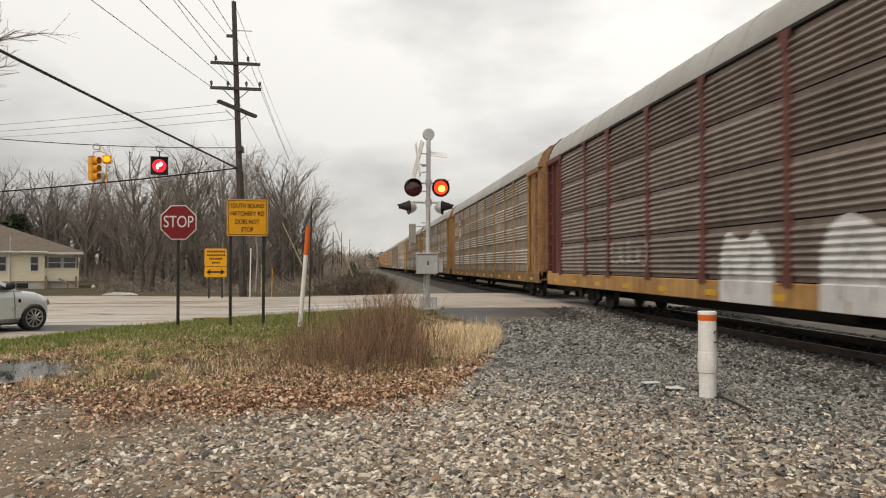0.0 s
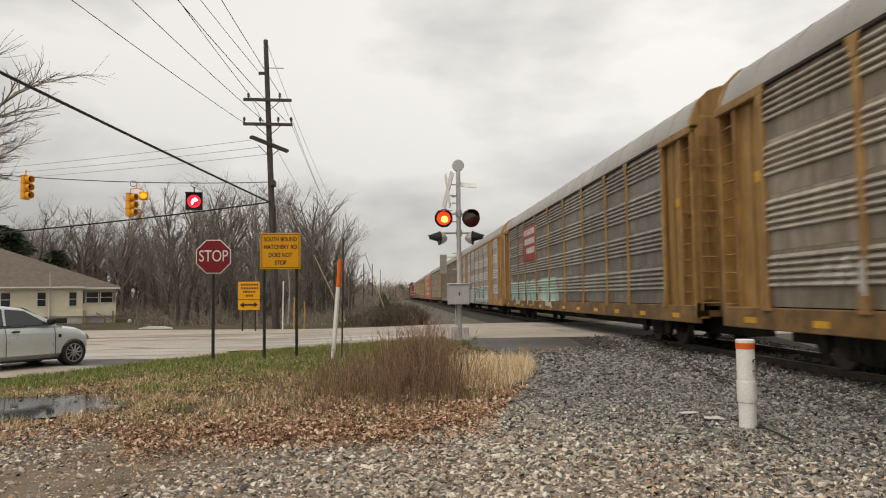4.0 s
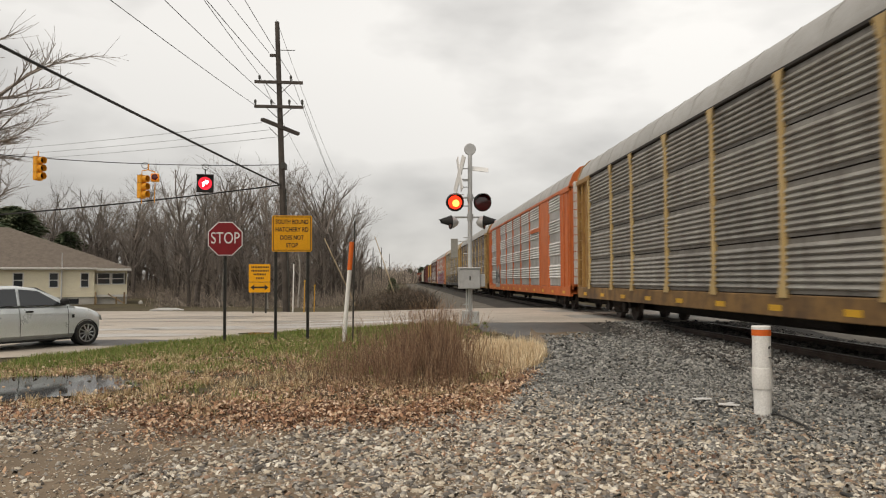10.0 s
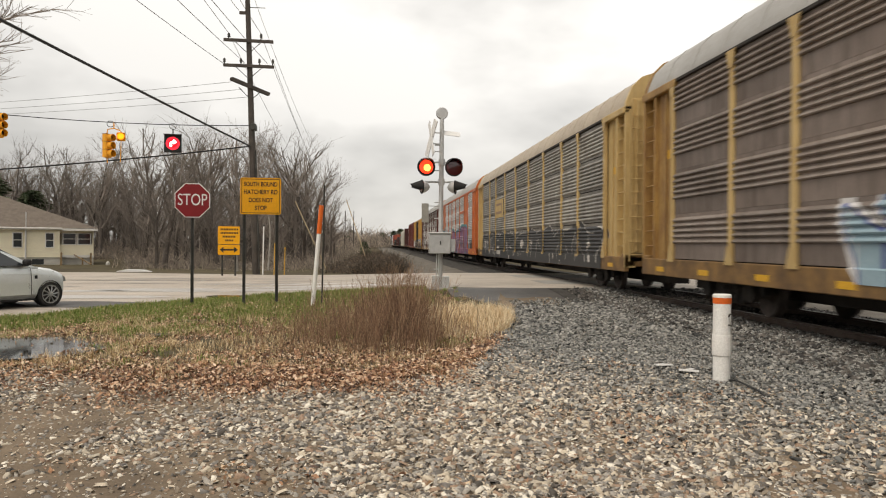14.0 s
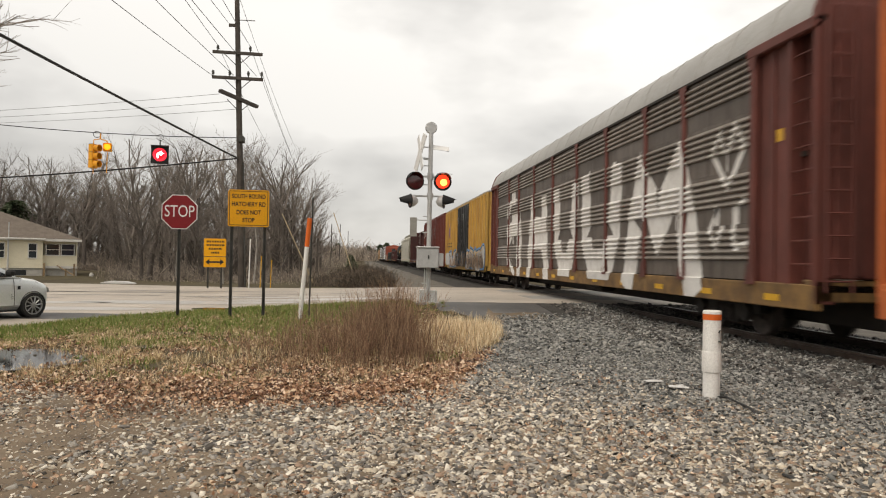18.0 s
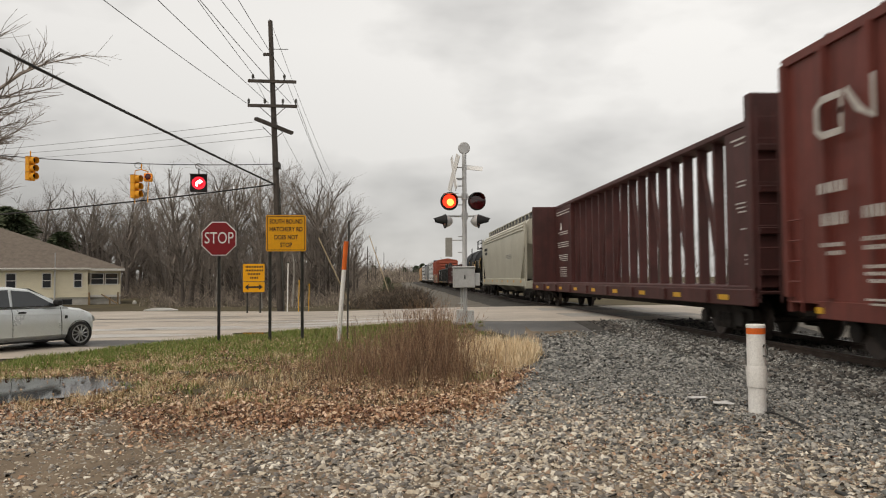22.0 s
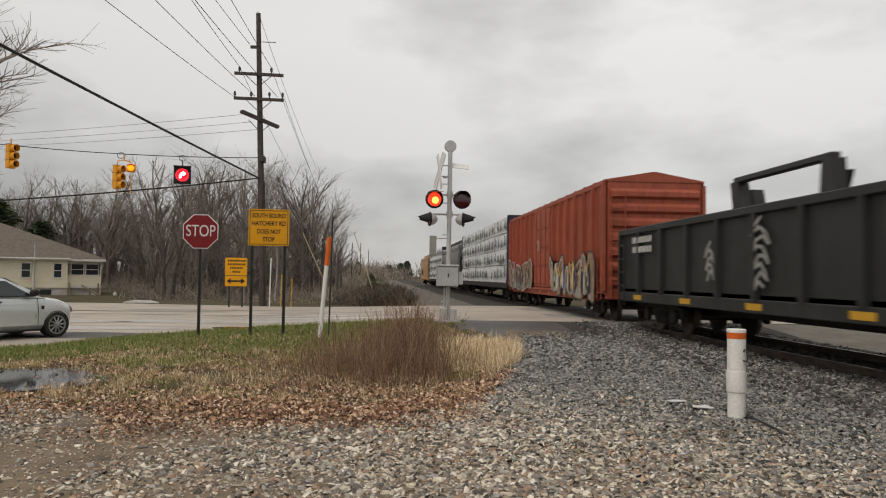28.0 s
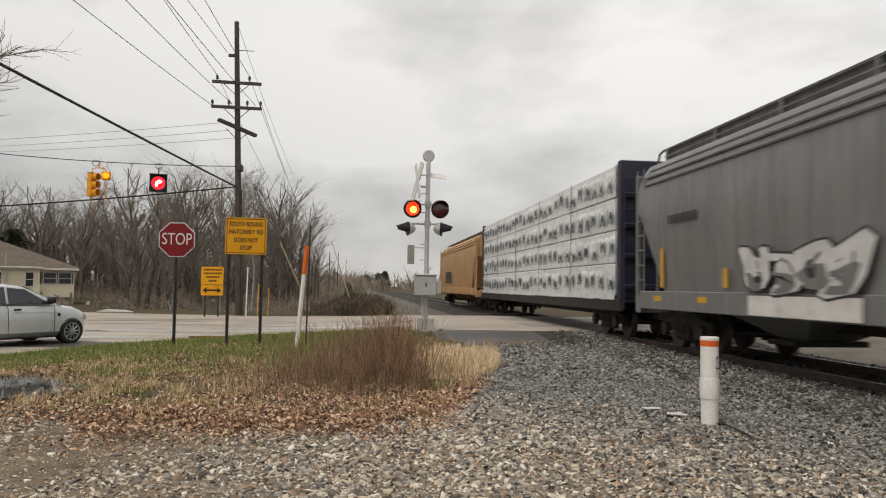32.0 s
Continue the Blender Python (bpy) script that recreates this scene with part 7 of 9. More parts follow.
def marker_post():
    t = thing("marker_post", "white plastic pipe marker with an orange band in the gravel", "marker post", pose(4.06, 8.5, -0.02))
    part("lower_pipe", Form().lathe([(0.098, -0.05), (0.098, 0.36)], "z", n=28), M_PVC, t, smooth=True)
    part("sleeve", Form().lathe([(0.099, 0.33), (0.108, 0.335), (0.111, 0.36), (0.111, 0.55), (0.106, 0.575), (0.1, 0.58)], "z", n=28), M_PVC, t, smooth=True)
    part("upper_pipe", Form().lathe([(0.104, 0.36), (0.103, 1.0)], "z", n=28), M_PVC, t, smooth=True)
    part("orange_band", Form().lathe([(0.1055, 0.945), (0.106, 0.95), (0.106, 1.015), (0.1055, 1.02)], "z", n=28), M_ORANGE_TAPE, t)
    part("cap", Form().lathe([(0.108, 1.015), (0.108, 1.045), (0.1, 1.055), (0.02, 1.058)], "z", n=28), M_PVC, t, smooth=True)
    part("test_terminal", Form().path([(0.03, -0.104, 0.70), (0.055, -0.125, 0.695), (0.07, -0.125, 0.72), (0.07, -0.125, 0.80), (0.055, -0.125, 0.83), (0.035, -0.12, 0.825), (0.035, -0.104, 0.8)], 0.009), M_POST, t, "small bent metal handle")
    c = thing("ground_cable", "thin black cable lying on the gravel by the marker", "cable")
    part("strand", Form().path([(4.1, 8.42, 0.03), (4.12, 8.25, 0.06), (4.11, 8.0, 0.055), (4.08, 7.78, 0.06), (4.07, 7.6, 0.055), (4.02, 7.4, 0.03)], 0.012), M_CABLE, c)
    for i, (x, y, w, l, a) in enumerate(((3.72, 9.4, 0.11, 0.3, 25), (3.86, 8.95, 0.1, 0.26, -10), (3.93, 9.05, 0.06, 0.14, 40))):
        p = thing("litter_scrap", "flat white scrap of plastic litter on the gravel", "litter", pose(x, y, 0.055, 4, 3, a), group="litter on the gravel")
        part("scrap", Form().prism([(-l / 2, -w / 2), (l * 0.4, -w * 0.5), (l / 2, w * 0.2), (l * 0.1, w / 2), (-l * 0.45, w * 0.4)], "z", 0, 0.008), M_SIGN_WHITE, p)


def marker_stake():
    t = thing("marker_stake", "white leaning marker stake with an orange top", "marker stake", pose(-1.58, 19.0, 0.0))
    lean = Vector((0.21, 0, 2.55))
    part("stake", Form().tube((0, 0, -0.1), lean * 0.72, 0.055, n=14), M_PVC, t, smooth=True)
    part("orange_top", Form().tube(lean * 0.72, lean, 0.06, n=14), M_ORANGE_TAPE, t, smooth=True)
    r = thing("steel_rod", "thin dark steel rod standing in the grass", "rod", pose(-1.37, 19.35, 0.0))
    part("rod", Form().tube((0, 0, -0.1), (0.05, 0, 3.1), 0.022, n=8), M_POST, r)


ADDED_SHUTTERS = []
BEACON = []


def flasher(t, x, y, z, turn, keyed=None):
    """One lamp of the crossing signal; an added dark shutter covers the steady glow to imitate switching off, and
    swings up under the hood.
    """
    lamp = part("lamp", Form().lathe([(0.285, -0.012), (0.29, 0.0), (0.285, 0.012)], "y", n=28), M_BLACK_FLAT, t, "round black-rimmed crossing lamp", at=pose(x, y, z, 0, 0, turn) @ Matrix.Scale(1.0 if keyed is not None else 0.78, 4))
    part("housing", Form().lathe([(0.262, 0.012), (0.25, 0.07), (0.2, 0.19), (0.12, 0.28), (0.03, 0.33)] if keyed is None else [(0.17, 0.01), (0.17, 0.06), (0.12, 0.16), (0.05, 0.2)], "y", n=20), M_GALV if keyed is None else M_BLACK_FLAT, lamp, smooth=True)
    part("lens", Form().lathe([(0.215, -0.018), (0.2, -0.03), (0.12, -0.05), (0.01, -0.056)], "y", n=24), M_LENS_LIT if keyed is not None else M_LENS_DARK, lamp, smooth=True)
    if keyed is not None:
        part("lens_core", Form().lathe([(0.11, -0.05), (0.09, -0.062), (0.01, -0.066)], "y", (0.02, 0, -0.03), n=16), M_LENS_CORE, lamp, smooth=True)
    h = Form()
    n = 14
    ring = []
    for k, (yy, r) in enumerate(((-0.012, 0.262), (-0.33 if keyed is not None else -0.52, 0.245 if keyed is not None else 0.09))):
        for i in range(n + 1):
            a = radians(-25 + 230 * i / n) if keyed is None else radians(20 + 140 * i / n)
            ring.append((r * math.cos(a), yy if k == 0 else yy + 0.12 * abs(math.cos(a)), r * math.sin(a)))
    f = [(i, i + 1, n + 2 + i, n + 1 + i) for i in range(n)]
    h.add(ring, f)
    h.add([(u * 1.03, v, w * 1.03) for u, v, w in ring], f)
    part("hood", h, M_BLACK_FLAT, lamp)
    if keyed is not None:
        s = part("shutter", Form().lathe([(0.01, -0.012), (0.235, -0.006), (0.252, 0.0), (0.24, 0.006), (0.01, 0.006)], "y", (0, 0, -0.236), n=24), M_LENS_DARK, lamp, smooth=True, at=(0, -0.085, 0.236))
        ADDED_SHUTTERS.append((s, keyed))
    return lamp


def crossing_signal():
    t = thing("crossing_signal", "silver railway crossing signal mast with flashing red lamps", "crossing signal", pose(2.03, 23.5, 0.2))
    part("mast", Form().tube((0, 0, 0), (0.02, 0, 5.35), 0.075, 0.07, n=16), M_GALV, t, smooth=True)
    part("bell", Form().lathe([(0.17, -0.06), (0.19, -0.04), (0.19, 0.03), (0.1, 0.07), (0.02, 0.08)], "y", (0.02, 0, 5.52), 24), M_GALV, t, smooth=True)
    part("base_junction", Form().box(-0.26, -0.03, -0.14, 0.1, 0.0, 0.42, 0.02).box(0.06, 0.28, -0.12, 0.12, 0.0, 0.4, 0.02), M_GALV, t)
    part("foundation", Form().box(-0.4, 0.4, -0.4, 0.4, -0.25, 0.03, 0.03), M_CONCRETE, t)
    box = part("relay_box", Form().box(-0.36, 0.3, -0.28, 0.2, 1.1, 1.72, 0.02), M_GALV, t, "silver relay cabinet on the mast")
    part("lid", Form().box(-0.38, 0.32, -0.31, 0.22, 1.72, 1.77, 0.015), M_GALV, box)
    part("latch", Form().box(-0.04, 0.0, -0.3, -0.28, 1.38, 1.5, 0.005), M_POST, box)
    part("side_box", Form().box(0.3, 0.46, -0.2, 0.14, 1.16, 1.56, 0.015), M_GALV, box)
    part("hinge", Form().tube((-0.37, -0.27, 1.2), (-0.37, -0.27, 1.62), 0.02, n=6), M_GALV, box)
    for z in (3.98, 3.36):
        part("cross_arm", Form().tube((-0.52, 0.02, z), (0.56, 0.02, z), 0.032, n=8).tube((0.02, 0, z - 0.1), (0.02, 0, z + 0.1), 0.1, n=12), M_GALV, t)
    flasher(t, -0.47, -0.1, 3.82, 6, 1)
    flasher(t, 0.40, -0.1, 3.82, 6, 0)
    flasher(t, -0.6, 0.0, 3.2, -76)
    flasher(t, 0.46, 0.0, 3.2, 72)
    x = part("crossbuck", Form().turned(Matrix.Identity(4)).box(-0.61, 0.61, -0.012, 0.012, -0.115, 0.115, 0.004), M_SIGN_WHITE, t, "white crossbuck seen nearly edge-on", at=Matrix.Translation((-0.32, -0.1, 4.72)) @ pose(0, 0, 0, 0, 0, -80) @ pose(0, 0, 0, 0, 62, 0))
    part("second_blade", Form().box(-0.61, 0.61, -0.012, 0.012, -0.115, 0.115, 0.004), M_SIGN_WHITE, t, at=Matrix.Translation((-0.32, -0.06, 4.72)) @ pose(0, 0, 0, 0, 0, -64) @ pose(0, 0, 0, 0, -62, 0))
    for z in (4.55, 4.9):
        part("crossbuck_bracket", Form().tube((0, 0, z), (-0.3, -0.08, z), 0.02, n=6), M_GALV, t)
    part("rear_blade", Form().box(-0.3, 0.34, -0.1, 0.1, -0.01, 0.01, 0.004), M_SIGN_WHITE, t, at=pose(0.27, 0.05, 4.9, 50, 6, 0))
    part("number_plate_board", Form().box(-0.6, -0.38, -0.02, 0.0, 2.08, 2.68, 0.01), M_BOARD, t, "weathered grey-brown sign board hung below the lamps")
    part("board_arm", Form().tube((0, 0, 2.6), (-0.5, 0, 2.6), 0.015, n=6), M_GALV, t)
    for z in (0.6, 2.2, 2.7, 3.7, 4.3, 4.5):
        part("step_bracket", Form().box(-0.2, -0.06, -0.02, 0.02, z, z + 0.03), M_GALV, t)
    for k in (-0.12, -0.05):
        part("conduit", Form().path([(k, -0.06, 0.35), (k, -0.08, 0.8), (k, -0.06, 1.12)], 0.02), M_GALV, t)


def sag(p, q, drop, n=18):
    p, q = Vector(p), Vector(q)
    return [p.lerp(q, i / n) - Vector((0, 0, drop * 4 * (i / n) * (1 - i / n))) for i in range(n + 1)]


def wire(name, label, p, q, drop, r, material, group=""):
    t = thing(name, label, "wire", group=group)
    part("strand", Form().path(sag(p, q, drop), r, 5), material, t)


def insulator(parent, x, y, z):
    part("insulator", Form().lathe([(0.03, 0), (0.03, 0.08), (0.07, 0.1), (0.05, 0.16), (0.075, 0.18), (0.055, 0.26), (0.03, 0.3)], "z", (x, y, z), 10), M_POST, parent)


def utility_pole():
    t = thing("utility_pole", "tall dark timber utility pole with three crossarms", "utility pole", pose(-5.9, 38.0, 0.0))
    top = Vector((-0.56, 0, 14.75))
    part("shaft", Form().tube((0, 0, -0.3), top, 0.19, 0.115, n=14), M_WOOD_POLE, t, smooth=True)
    at = lambda z: top * (z / 14.75)
    for z, a, b, tilt in ((11.6, -1.2, 1.2, 0), (10.35, -1.25, 1.2, 0)):
        c = at(z)
        part("crossarm", Form().box(a, b, -0.24, -0.13, -0.075, 0.075, 0.01), M_WOOD_POLE, t, at=pose(c.x, 0, z, 0, 0, 4))
        for s in (-1, 1):
            part("brace", Form().tube((c.x, -0.2, z - 0.65), (c.x + s * 0.62, -0.2, z - 0.08), 0.02, n=5), M_POST, t)
    for dy in (-0.2, 0.2):
        c = at(9.35)
        part("crossarm", Form().box(-1.05, 1.05, -0.06, 0.06, -0.075, 0.075, 0.01), M_WOOD_POLE, t, at=pose(c.x, dy, 9.32 + (0.0 if dy < 0 else 0.1), 0, 14, 35))
        part("brace", Form().tube((c.x, dy, 8.75), (c.x + dy * 2.5, dy * 2, 9.25), 0.02, n=5), M_POST, t)
    for x in (-0.95, 0.62):
        insulator(t, at(11.6).x + x, -0.18, 11.67)
    for x in (-1.2, -0.4, 0.5, 1.15):
        insulator(t, at(10.35).x + x, -0.18, 10.42)
    part("ridge_stub", Form().box(-0.42, 0, -0.05, 0.05, 12.95, 13.1, 0.01).turned(Matrix.Translation((at(13).x, 0, 0))), M_WOOD_POLE, t)
    part("side_arm", Form().tube((at(13.2).x, 0, 13.3), (at(13.2).x + 0.85, 0, 13.3), 0.02, n=5), M_POST, t)
    part("conduit", Form().tube((0.16, -0.16, 0), (-0.06, -0.16, 6.2), 0.04, n=8), M_POST, t)
    part("cable_clamp", Form().box(-0.3, -0.05, -0.3, 0.3, 7.2, 7.5, 0.02), M_POST, t)
    P = lambda x, z: Vector((-5.9 + at(z).x + x, 37.85, z))
    ahead = lambda x, z: (-6.9 + x, 96.0, z)
    for x, z, bx in ((-1.2, 10.42, -11.8), (-0.2, 10.5, -9.05), (0.9, 10.5, -7.4), (-0.42, 13.1, -8.6), (0.62, 11.97, -5.65), (-0.95, 11.97, -6.7)):
        wire("power_line", "thin overhead power line running along the poles", P(x, z), (bx, -12.0, z), 0.5, 0.013, M_CABLE, "power lines")
    for x, z in ((-0.95, 11.97), (0.62, 11.97), (1.15, 10.72), (0, 14.8)):
        wire("power_line", "thin overhead power line running along the poles", P(x, z), ahead(x * 0.9, z - 2.5), 0.9, 0.012, M_WIRE, "power lines")
    for k, z in enumerate((9.55, 9.2, 8.85)):
        wire("side_line", "thin overhead line crossing above the road", P(-0.9 + 0.5 * k, z), (-42, 60 + 4 * k, z + 1.6 + 0.8 * k), 0.25, 0.011, M_WIRE, "side lines")
    wire("heavy_cable", "thick black overhead cable slanting down to the pole", (-6.24, 37.9, 6.4), (-12.4, 0.8, 7.95), 0.1, 0.045, M_CABLE)
    wire("low_cable", "black overhead cable strung low across the road", (-6.2, 37.9, 6.4), (-34, 33.0, 3.6), 0.45, 0.035, M_CABLE)
    wire("span_wire", "span wire that carries the traffic signals", (-6.1, 37.9, 7.42), (-34, 33.5, 9.7), 0.95, 0.02, M_CABLE)


def guy_wires():
    for a, b in (((-0.3, 47.5, -0.2), (-2.0, 52.0, 4.6)), ((-2.5, 41.0, -0.1), (-4.6, 43.5, 4.0))):
        wire("guy_wire", "pale sleeved guy wire slanting down to the ground", a, b, 0.0, 0.03, M_GUY, "guy wires")


def far_pole(x, y, h, name="far_utility_pole"):
    t = thing(name, "distant timber utility pole beside the track", "utility pole", pose(x, y, -0.4), group="line of far poles")
    part("shaft", Form().tube((0, 0, 0), (0.1, 0, h), 0.16, 0.1, n=8), M_WOOD_POLE, t)
    part("top_cap", Form().tube((0.1, 0, h), (0.1, 0, h + 0.12), 0.11, 0.04, n=8), M_WOOD_POLE, t)


def traffic_head(t, x, z, turn):
    """A three-section yellow traffic signal."""
    body = part("signal_head", Form().box(-0.19, 0.19, -0.12, 0.12, -0.55, 0.55, 0.03), M_SIGNAL_YELLOW, t, "yellow three-section signal head", at=pose(x, 0, z, 0, 0, turn))
    for k in (-0.36, 0, 0.36):
        part("visor", Form().lathe([(0.155, -0.12), (0.165, -0.36), (0.16, -0.36), (0.15, -0.12)], "y", (0, 0, k), 18), M_SIGNAL_YELLOW, body)
        part("lens", Form().lathe([(0.15, -0.125), (0.08, -0.15), (0.01, -0.155)], "y", (0, 0, k), 16), M_BLACK_FLAT, body)
        part("door_seam", Form().box(-0.196, 0.196, -0.125, 0.125, k + 0.172, k + 0.184), M_POST, body)


def traffic_signals():
    t = thing("traffic_signal", "yellow traffic signals with a lit amber beacon on the span wire", "traffic signal", pose(-12.3, 35.6, 0))
    traffic_head(t, 0.0, 6.0, 68)
    b = part("beacon", Form().box(-0.19, 0.19, -0.12, 0.12, -0.19, 0.19, 0.03), M_SIGNAL_YELLOW, t, "single amber beacon", at=pose(0.62, 0.0, 6.42, 0, 0, 14))
    part("visor", Form().lathe([(0.155, -0.12), (0.165, -0.3), (0.16, -0.3), (0.15, -0.12)], "y", n=18), M_SIGNAL_YELLOW, b)
    part("lens", Form().lathe([(0.15, -0.2), (0.1, -0.24), (0.01, -0.25)], "y", n=18), M_BEACON, b)
    # Added shutter, not a part of the beacon: hides the lens while it is off.
    BEACON.append(part("shutter", Form().lathe([(0.01, -0.006), (0.14, -0.003), (0.146, 0.0), (0.14, 0.003), (0.01, 0.003)], "y", (0, 0, -0.148), n=20), M_LENS_DARK, b, smooth=True, at=(0, -0.262, 0.148)))
    part("hanger", Form().path([(0.0, 0, 6.55), (0.02, 0, 6.75), (0.3, 0, 6.8), (0.6, 0, 6.7), (0.62, 0, 6.6)], 0.025).path([(0.3, 0, 6.8), (0.3, 0, 7.05)], 0.03), M_SIGNAL_YELLOW, t)
    part("cable_loop", Form().path([(0.3 + 0.16 * math.cos(a * 0.6) - 0.15, 0, 7.0 + 0.14 * math.sin(a * 0.6)) for a in range(11)], 0.015), M_CABLE, t)
    part("tether", Form().tube((0.0, 0, 5.45), (0.02, 0, 5.2), 0.02, n=5).tube((0.62, 0, 6.2), (0.6, 0, 5.25), 0.02, n=5), M_SIGNAL_YELLOW, t)
    s = thing("side_traffic_signal", "yellow three-section traffic signal on the span wire", "traffic signal", pose(-16.75, 35.0, 0))
    traffic_head(s, 0, 6.75, 66)
    part("hanger", Form().tube((0, 0, 7.3), (0, 0, 7.55), 0.03, n=6), M_SIGNAL_YELLOW, s)
    r = thing("turn_ban_sign", "black lit sign box with a red ring and white arrow", "lit sign", pose(-9.36, 35.6, 0, 0, 0, 12))
    c = part("case", Form().box(-0.38, 0.38, -0.12, 0.12, 5.75, 6.55, 0.02), M_BLACK_FLAT, r)
    ring = Form()
    n = 32
    v, f = [], []
    for i in range(n):
        a = 2 * math.pi * i / n
        for q in (0.3, 0.2):
            v.append((q * math.cos(a), -0.125, 6.15 + q * math.sin(a)))
    f = [(2 * i, 2 * i + 1, (2 * i + 3) % (2 * n), (2 * i + 2) % (2 * n)) for i in range(n)]
    part("red_ring", Form().add(v, f), M_RED_LED, c)
    part("red_field", Form().lathe([(0.19, -0.1235), (0.01, -0.1235)], "y", (0, 0, 6.15), 24), glow("dim_red_led", (0.8, 0.01, 0.03), 0.4), c)
    part("white_arrow", Form().prism([(-0.13, 6.0), (-0.04, 6.0), (-0.04, 6.16), (0.03, 6.18), (0.03, 6.1), (0.17, 6.22), (0.03, 6.33), (0.03, 6.26), (-0.06, 6.25), (-0.13, 6.17)], "y", -0.13, -0.127), M_WHITE_LED, c)
    part("visor", Form().box(-0.4, 0.4, -0.3, -0.12, 6.53, 6.56), M_BLACK_FLAT, c)
    part("hanger", Form().tube((0, 0, 6.5), (0, 0, 6.85), 0.03, n=6).path([(0.15 * math.cos(a * 0.6), 0, 6.95 + 0.14 * math.sin(a * 0.6)) for a in range(11)], 0.015), M_POST, r)


stop_sign()
notice_sign()
marker_post()
marker_stake()
crossing_signal()
utility_pole()
guy_wires()
for x, y, h in ((-8.0, 200, 10.6), (-6.6, 230, 11.9), (-5.4, 300, 12.4)):
    far_pole(x, y, h)
traffic_signals()
for x, y, z, m, lab in ((-5.45, 37.0, 2.4, M_PVC, "white plastic vent pipe by the pole"), (-4.9, 36.9, 1.5, M_REFLECT, "yellow plastic cable marker by the pole"), (-4.45, 37.2, 1.3, M_REFLECT, "yellow plastic cable marker by the pole")):
    k = thing("roadside_marker", lab, "marker", pose(x, y, 0.0), group="markers by the pole")
    part("tube", Form().tube((0, 0, -0.1), (0.04, 0, z), 0.03 if m is M_PVC else 0.02, n=10), m, k)
    part("cap", Form().tube((0.04, 0, z), (0.042, 0, z + 0.08), 0.035, n=10), M_POST if m is M_PVC else m, k)

# ---- house and car ----
M_SIDING = mat("cream_siding", (0.84, 0.775, 0.59), (0.78, 0.715, 0.54), scale=1.5, rough=0.7, bump=0.05)
M_TRIM = mat("white_trim", (0.74, 0.72, 0.68), (0.66, 0.64, 0.6), scale=2, rough=0.6, bump=0.03)
M_SHINGLE = mat("brown_asphalt_shingles", (0.18, 0.148, 0.12), (0.13, 0.107, 0.088), scale=3, rough=0.95, bump=0.5, fine=30)
M_GLASS = glass("window_glass", (0.03, 0.035, 0.04), 0.05)
M_BLOCK = mat("painted_block_foundation", (0.55, 0.53, 0.48), (0.45, 0.43, 0.39), scale=2, rough=0.9, bump=0.3)
M_DECK_WOOD = mat("weathered_deck_wood", (0.27, 0.19, 0.1), (0.19, 0.13, 0.075), scale=4, rough=0.85, bump=0.3)
M_SILVER = mat("silver_car_paint", (0.74, 0.775, 0.77), (0.7, 0.735, 0.735), scale=2, rough=0.3, metal=0.4, bump=0.0, spec=0.6)
M_TYRE = mat("tyre_rubber", (0.02, 0.02, 0.02), (0.035, 0.033, 0.03), scale=6, rough=0.85, bump=0.1)
M_ALLOY = mat("alloy_wheel", (0.5, 0.5, 0.5), (0.38, 0.38, 0.38), scale=6, rough=0.35, metal=0.7, bump=0.0)


def window(parent, x0, x1, z0, z1, y):
    w = part("window", Form().box(x0, x1, y - 0.03, y - 0.01, z0, z1), M_GLASS, parent)
    f = 0.07
    part("window_frame", Form().box(x0 - f, x1 + f, y - 0.06, y, z1, z1 + f).box(x0 - f, x1 + f, y - 0.08, y, z0 - f, z0).box(x0 - f, x0, y - 0.06, y, z0, z1).box(x1, x1 + f, y - 0.06, y, z0, z1), M_TRIM, w)
    part("sash_bar", Form().box(x0, x1, y - 0.05, y - 0.012, (z0 + z1) / 2 - 0.025, (z0 + z1) / 2 + 0.025), M_TRIM, w)
    part("curtain", Form().box(x0 + 0.02, x0 + (x1 - x0) * 0.3, y - 0.0, y + 0.03, z0, z1), M_TRIM, w)


